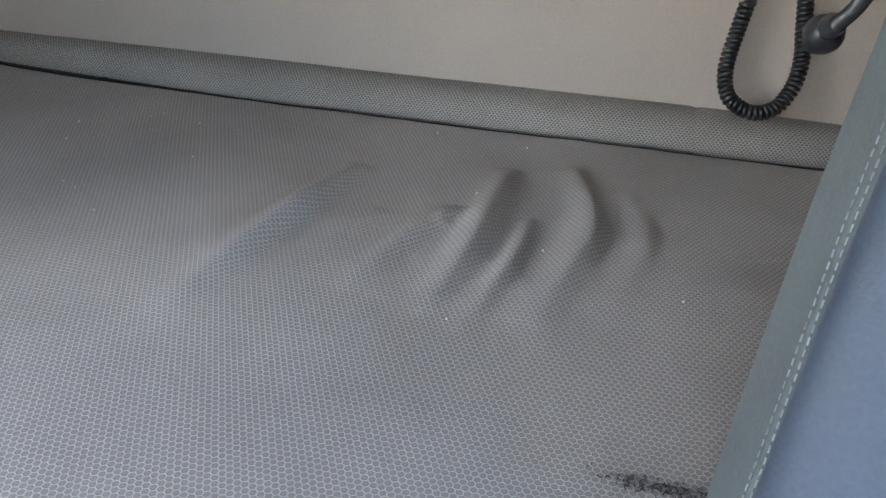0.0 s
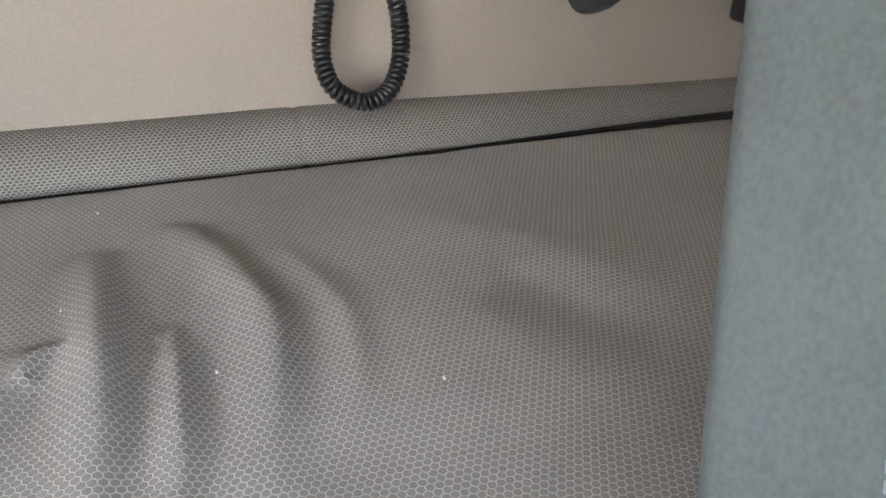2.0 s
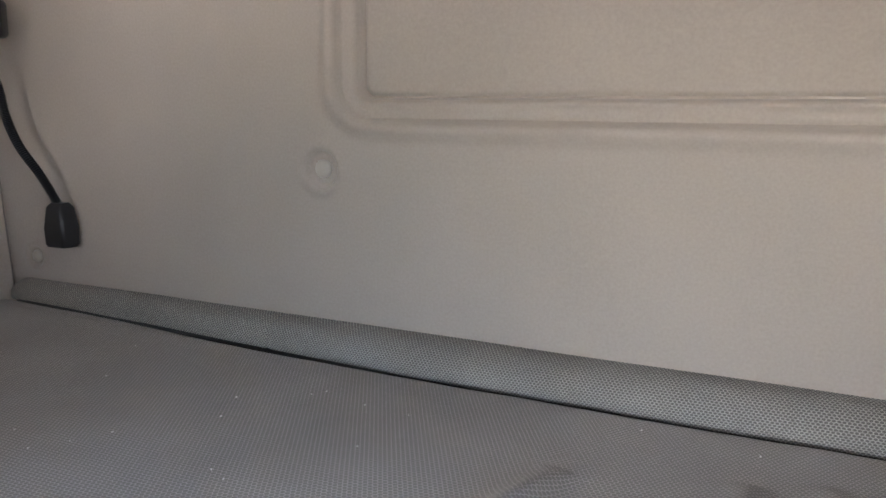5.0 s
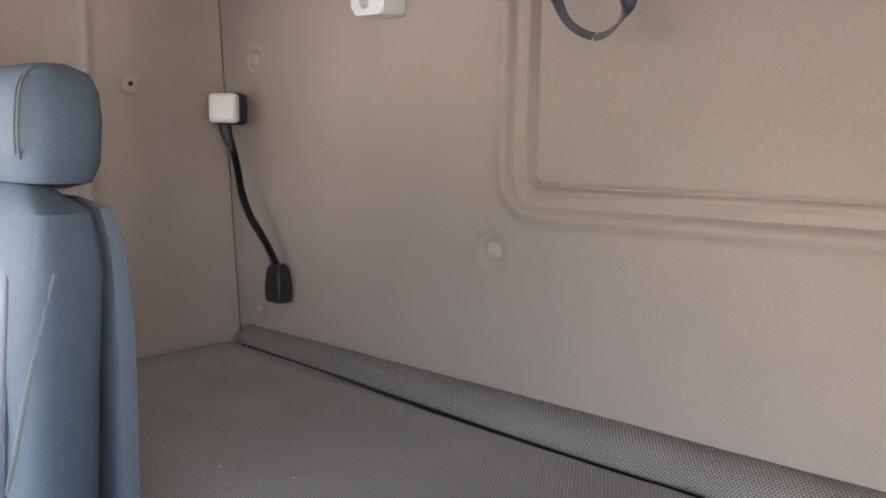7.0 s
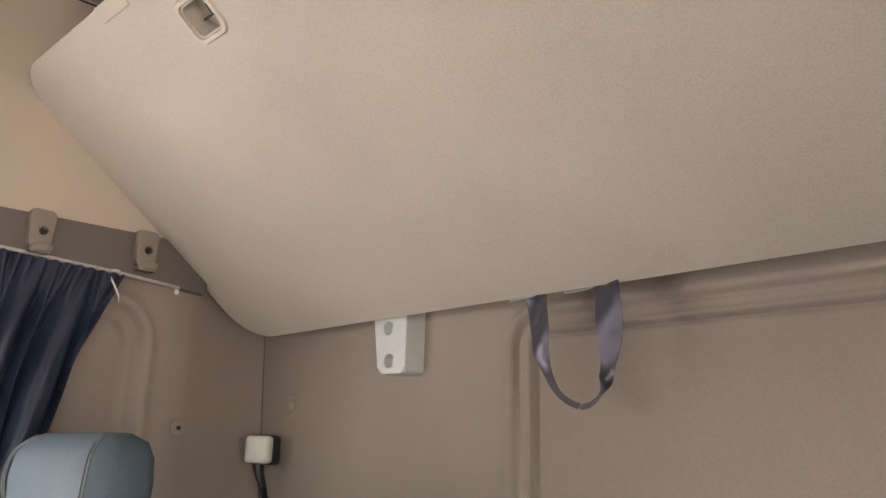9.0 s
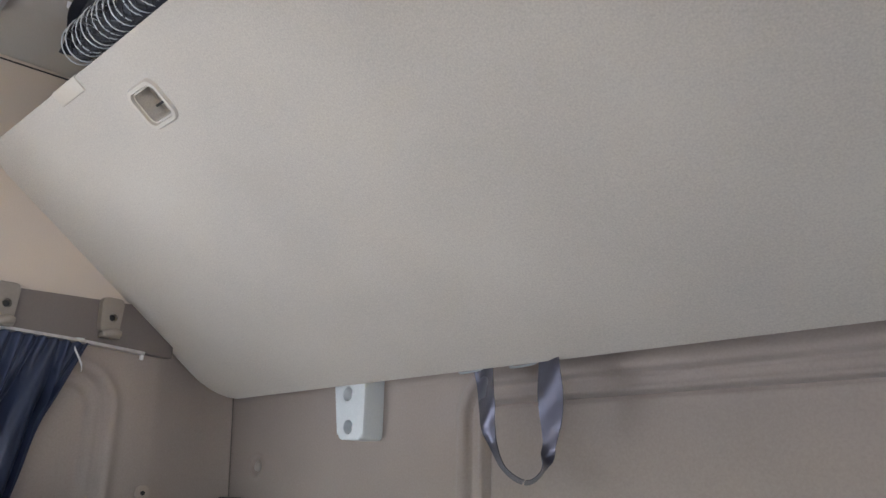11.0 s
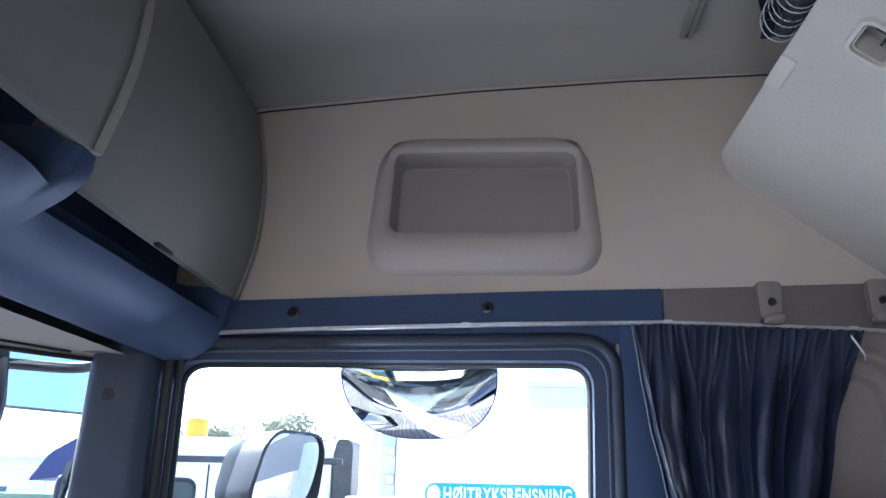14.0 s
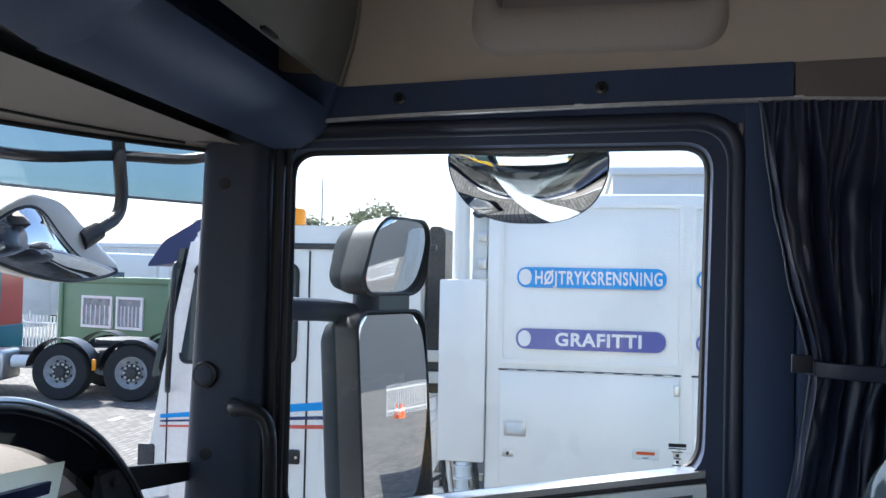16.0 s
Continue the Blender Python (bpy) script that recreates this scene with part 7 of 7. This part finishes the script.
for i in range(30):
    fx2, fy2 = -18.9 - i * 0.030, -16.0 - i * 0.135
    part("bar", box(B(), (fx2 - 0.02, fy2 - 0.022, GROUND), (fx2 + 0.02, fy2 + 0.022, GROUND + (1.35 if i % 8 == 0 else 1.22))), FILM_WHITE, fence)
for z in (GROUND + 0.25, GROUND + 1.0):
    part("rail", tube(B(), [(-18.9, -16.0, z), (-19.8, -20.05, z)], 0.03, 6), FILM_WHITE, fence)


def hall(name, lo, hi, mat, label, ribs):
    t = thing(name, ((lo[0] + hi[0]) / 2, (lo[1] + hi[1]) / 2, GROUND), label, "building")
    part("wall", box(B(), lo, (hi[0], hi[1], hi[2] - 0.4)), mat, t)
    part("roof", box(B(), (lo[0] - 0.2, lo[1] - 0.2, hi[2] - 0.4), (hi[0] + 0.2, hi[1] + 0.2, hi[2]), 0.05), HALL, t, "pale roof edge")
    bm = B()
    for i in range(ribs):
        k = (i + 0.5) / ribs
        y = lo[1] + (hi[1] - lo[1]) * k
        box(bm, (hi[0], y - 0.06, lo[2]), (hi[0] + 0.06, y + 0.06, hi[2] - 0.4))
    part("cladding_ribs", bm, mat, t)
    return t


hall("yard_hall", (-55, 0.2, GROUND), (-40, 45, 6.85), HALL, "long pale clad hall behind the lorries", 40)
hall("yard_hall", (-75, -62, GROUND), (-60, -33, 3.4), HALL, "low grey-blue clad hall across the yard", 30)
back = thing("rear_hall", (-12, 56, GROUND), "dark grey clad hall closing the yard", "building")
part("wall", box(B(), (-70, 52, GROUND), (40, 60, 13.0)), HALL_DARK, back)
part("roof", box(B(), (-70.2, 51.8, 13.0), (40.2, 60.2, 13.5), 0.05), HALL, back)
bm = B()
for i in range(73):
    box(bm, (-69 + i * 1.5, 51.95, GROUND), (-68.94 + i * 1.5, 52.0, 13.0))
part("cladding_ribs", bm, HALL_DARK, back)
fence2 = thing("yard_fence", (-6, 15.5, GROUND), "white steel bar fence at the back of the yard", "fence")
for i in range(40):
    part("bar", box(B(), (-2.9 - i * 0.17, 15.48, GROUND), (-2.865 - i * 0.17, 15.52, GROUND + 1.75)), FILM_WHITE, fence2)
for z in (GROUND + 0.25, GROUND + 1.45):
    part("rail", box(B(), (-9.7, 15.49, z), (-2.86, 15.51, z + 0.045)), FILM_WHITE, fence2)


def cone(x, y):
    t = thing("traffic_cone", (x, y, GROUND), "orange traffic cone on the paving", "traffic cone", "traffic cones")
    part("cone", loft(B(), [[(x + r * math.cos(a), y + r * math.sin(a), GROUND + z) for a in (2 * math.pi * i / 16 for i in range(16))] for r, z in ((0.17, 0.03), (0.12, 0.3), (0.04, 0.72), (0.02, 0.73))], cap0=True, cap1=True), CONE, t)
    part("foot", box(B(), (x - 0.2, y - 0.2, GROUND), (x + 0.2, y + 0.2, GROUND + 0.04), 0.01), CONE, t)
    part("sleeve", tube(B(), [(x, y, GROUND + 0.34), (x, y, GROUND + 0.5)], [0.118, 0.09], 16), FILM_WHITE, t, "white sleeve")


for x, y in ((-3.75, 14.0), (-4.05, 14.2), (-3.5, 14.4)):
    cone(x, y)
pole = thing("lamp_pole", (-50, -16, GROUND), "thin grey lamp pole far across the yard", "lamp pole")
part("shaft", tube(B(), [(-50, -18.8, GROUND), (-50, -18.8, 7.4)], [0.09, 0.05], 8), PAINT_GREY, pole)
part("lamp_arm", tube(B(), [(-50, -18.8, 7.4), (-49.4, -18.6, 7.5)], 0.05, 6), PAINT_GREY, pole)


def tree(x, y, h, seed):
    r = random.Random(seed)
    t = thing("tree", (x, y, GROUND), "broad leafy tree on the skyline", "tree", "far trees")
    bm = tube(B(), smooth_line([(x, y, GROUND), (x + 0.1, y, GROUND + h * 0.25), (x - 0.1, y + 0.1, GROUND + h * 0.5), (x, y, GROUND + h * 0.8)], 4), [0.28 - 0.018 * i for i in range(13)], 8)
    for k in range(9):
        a = r.uniform(0, 6.28)
        z0 = GROUND + h * r.uniform(0.35, 0.7)
        tube(bm, smooth_line([(x, y, z0), (x + math.cos(a) * h * 0.12, y + math.sin(a) * h * 0.12, z0 + h * 0.10), (x + math.cos(a) * h * 0.26, y + math.sin(a) * h * 0.26, z0 + h * 0.17)], 3), [0.10, 0.09, 0.08, 0.07, 0.06, 0.05, 0.03], 6)
    part("trunk", bm, BARK, t)
    verts, faces = [], []
    lobes = [(r.gauss(0, h * 0.15), r.gauss(0, h * 0.17), GROUND + h * r.uniform(0.45, 0.92), h * r.uniform(0.09, 0.17)) for _ in range(16)]
    for lx, ly, lz, lr in lobes:
        for _ in range(150):
            d = Vector((r.gauss(0, 1), r.gauss(0, 1), r.gauss(0, 1))).normalized() * lr * r.uniform(0.55, 1.12)
            c = Vector((x + lx, y + ly, lz)) + d
            s = r.uniform(0.10, 0.22)
            u = Vector((r.gauss(0, 1), r.gauss(0, 1), r.gauss(0, 1))).normalized()
            v = u.orthogonal().normalized()
            n = len(verts)
            verts += [c - u * s, c + v * s * 0.6, c + u * s, c - v * s * 0.6]
            faces.append((n, n + 1, n + 2, n + 3))
    me = bpy.data.meshes.new("crown")
    me.from_pydata(verts, [], faces)
    me.materials.append(LEAF)
    o = new("crown", me)
    o.parent = t
    o.matrix_parent_inverse = Matrix.Translation((-x, -y, -GROUND))


for i, (x, y, h) in enumerate(((-60, -18.6, 8.0), (-61, -16.6, 8.3), (-62, -20.6, 6.9), (-60, -24.0, 7.6), (-63, -26.0, 7.8), (-64, -14.5, 7.0), (-66, -29, 7.5), (-70, -36, 7.8))):
    tree(x, y, h, 20 + i)
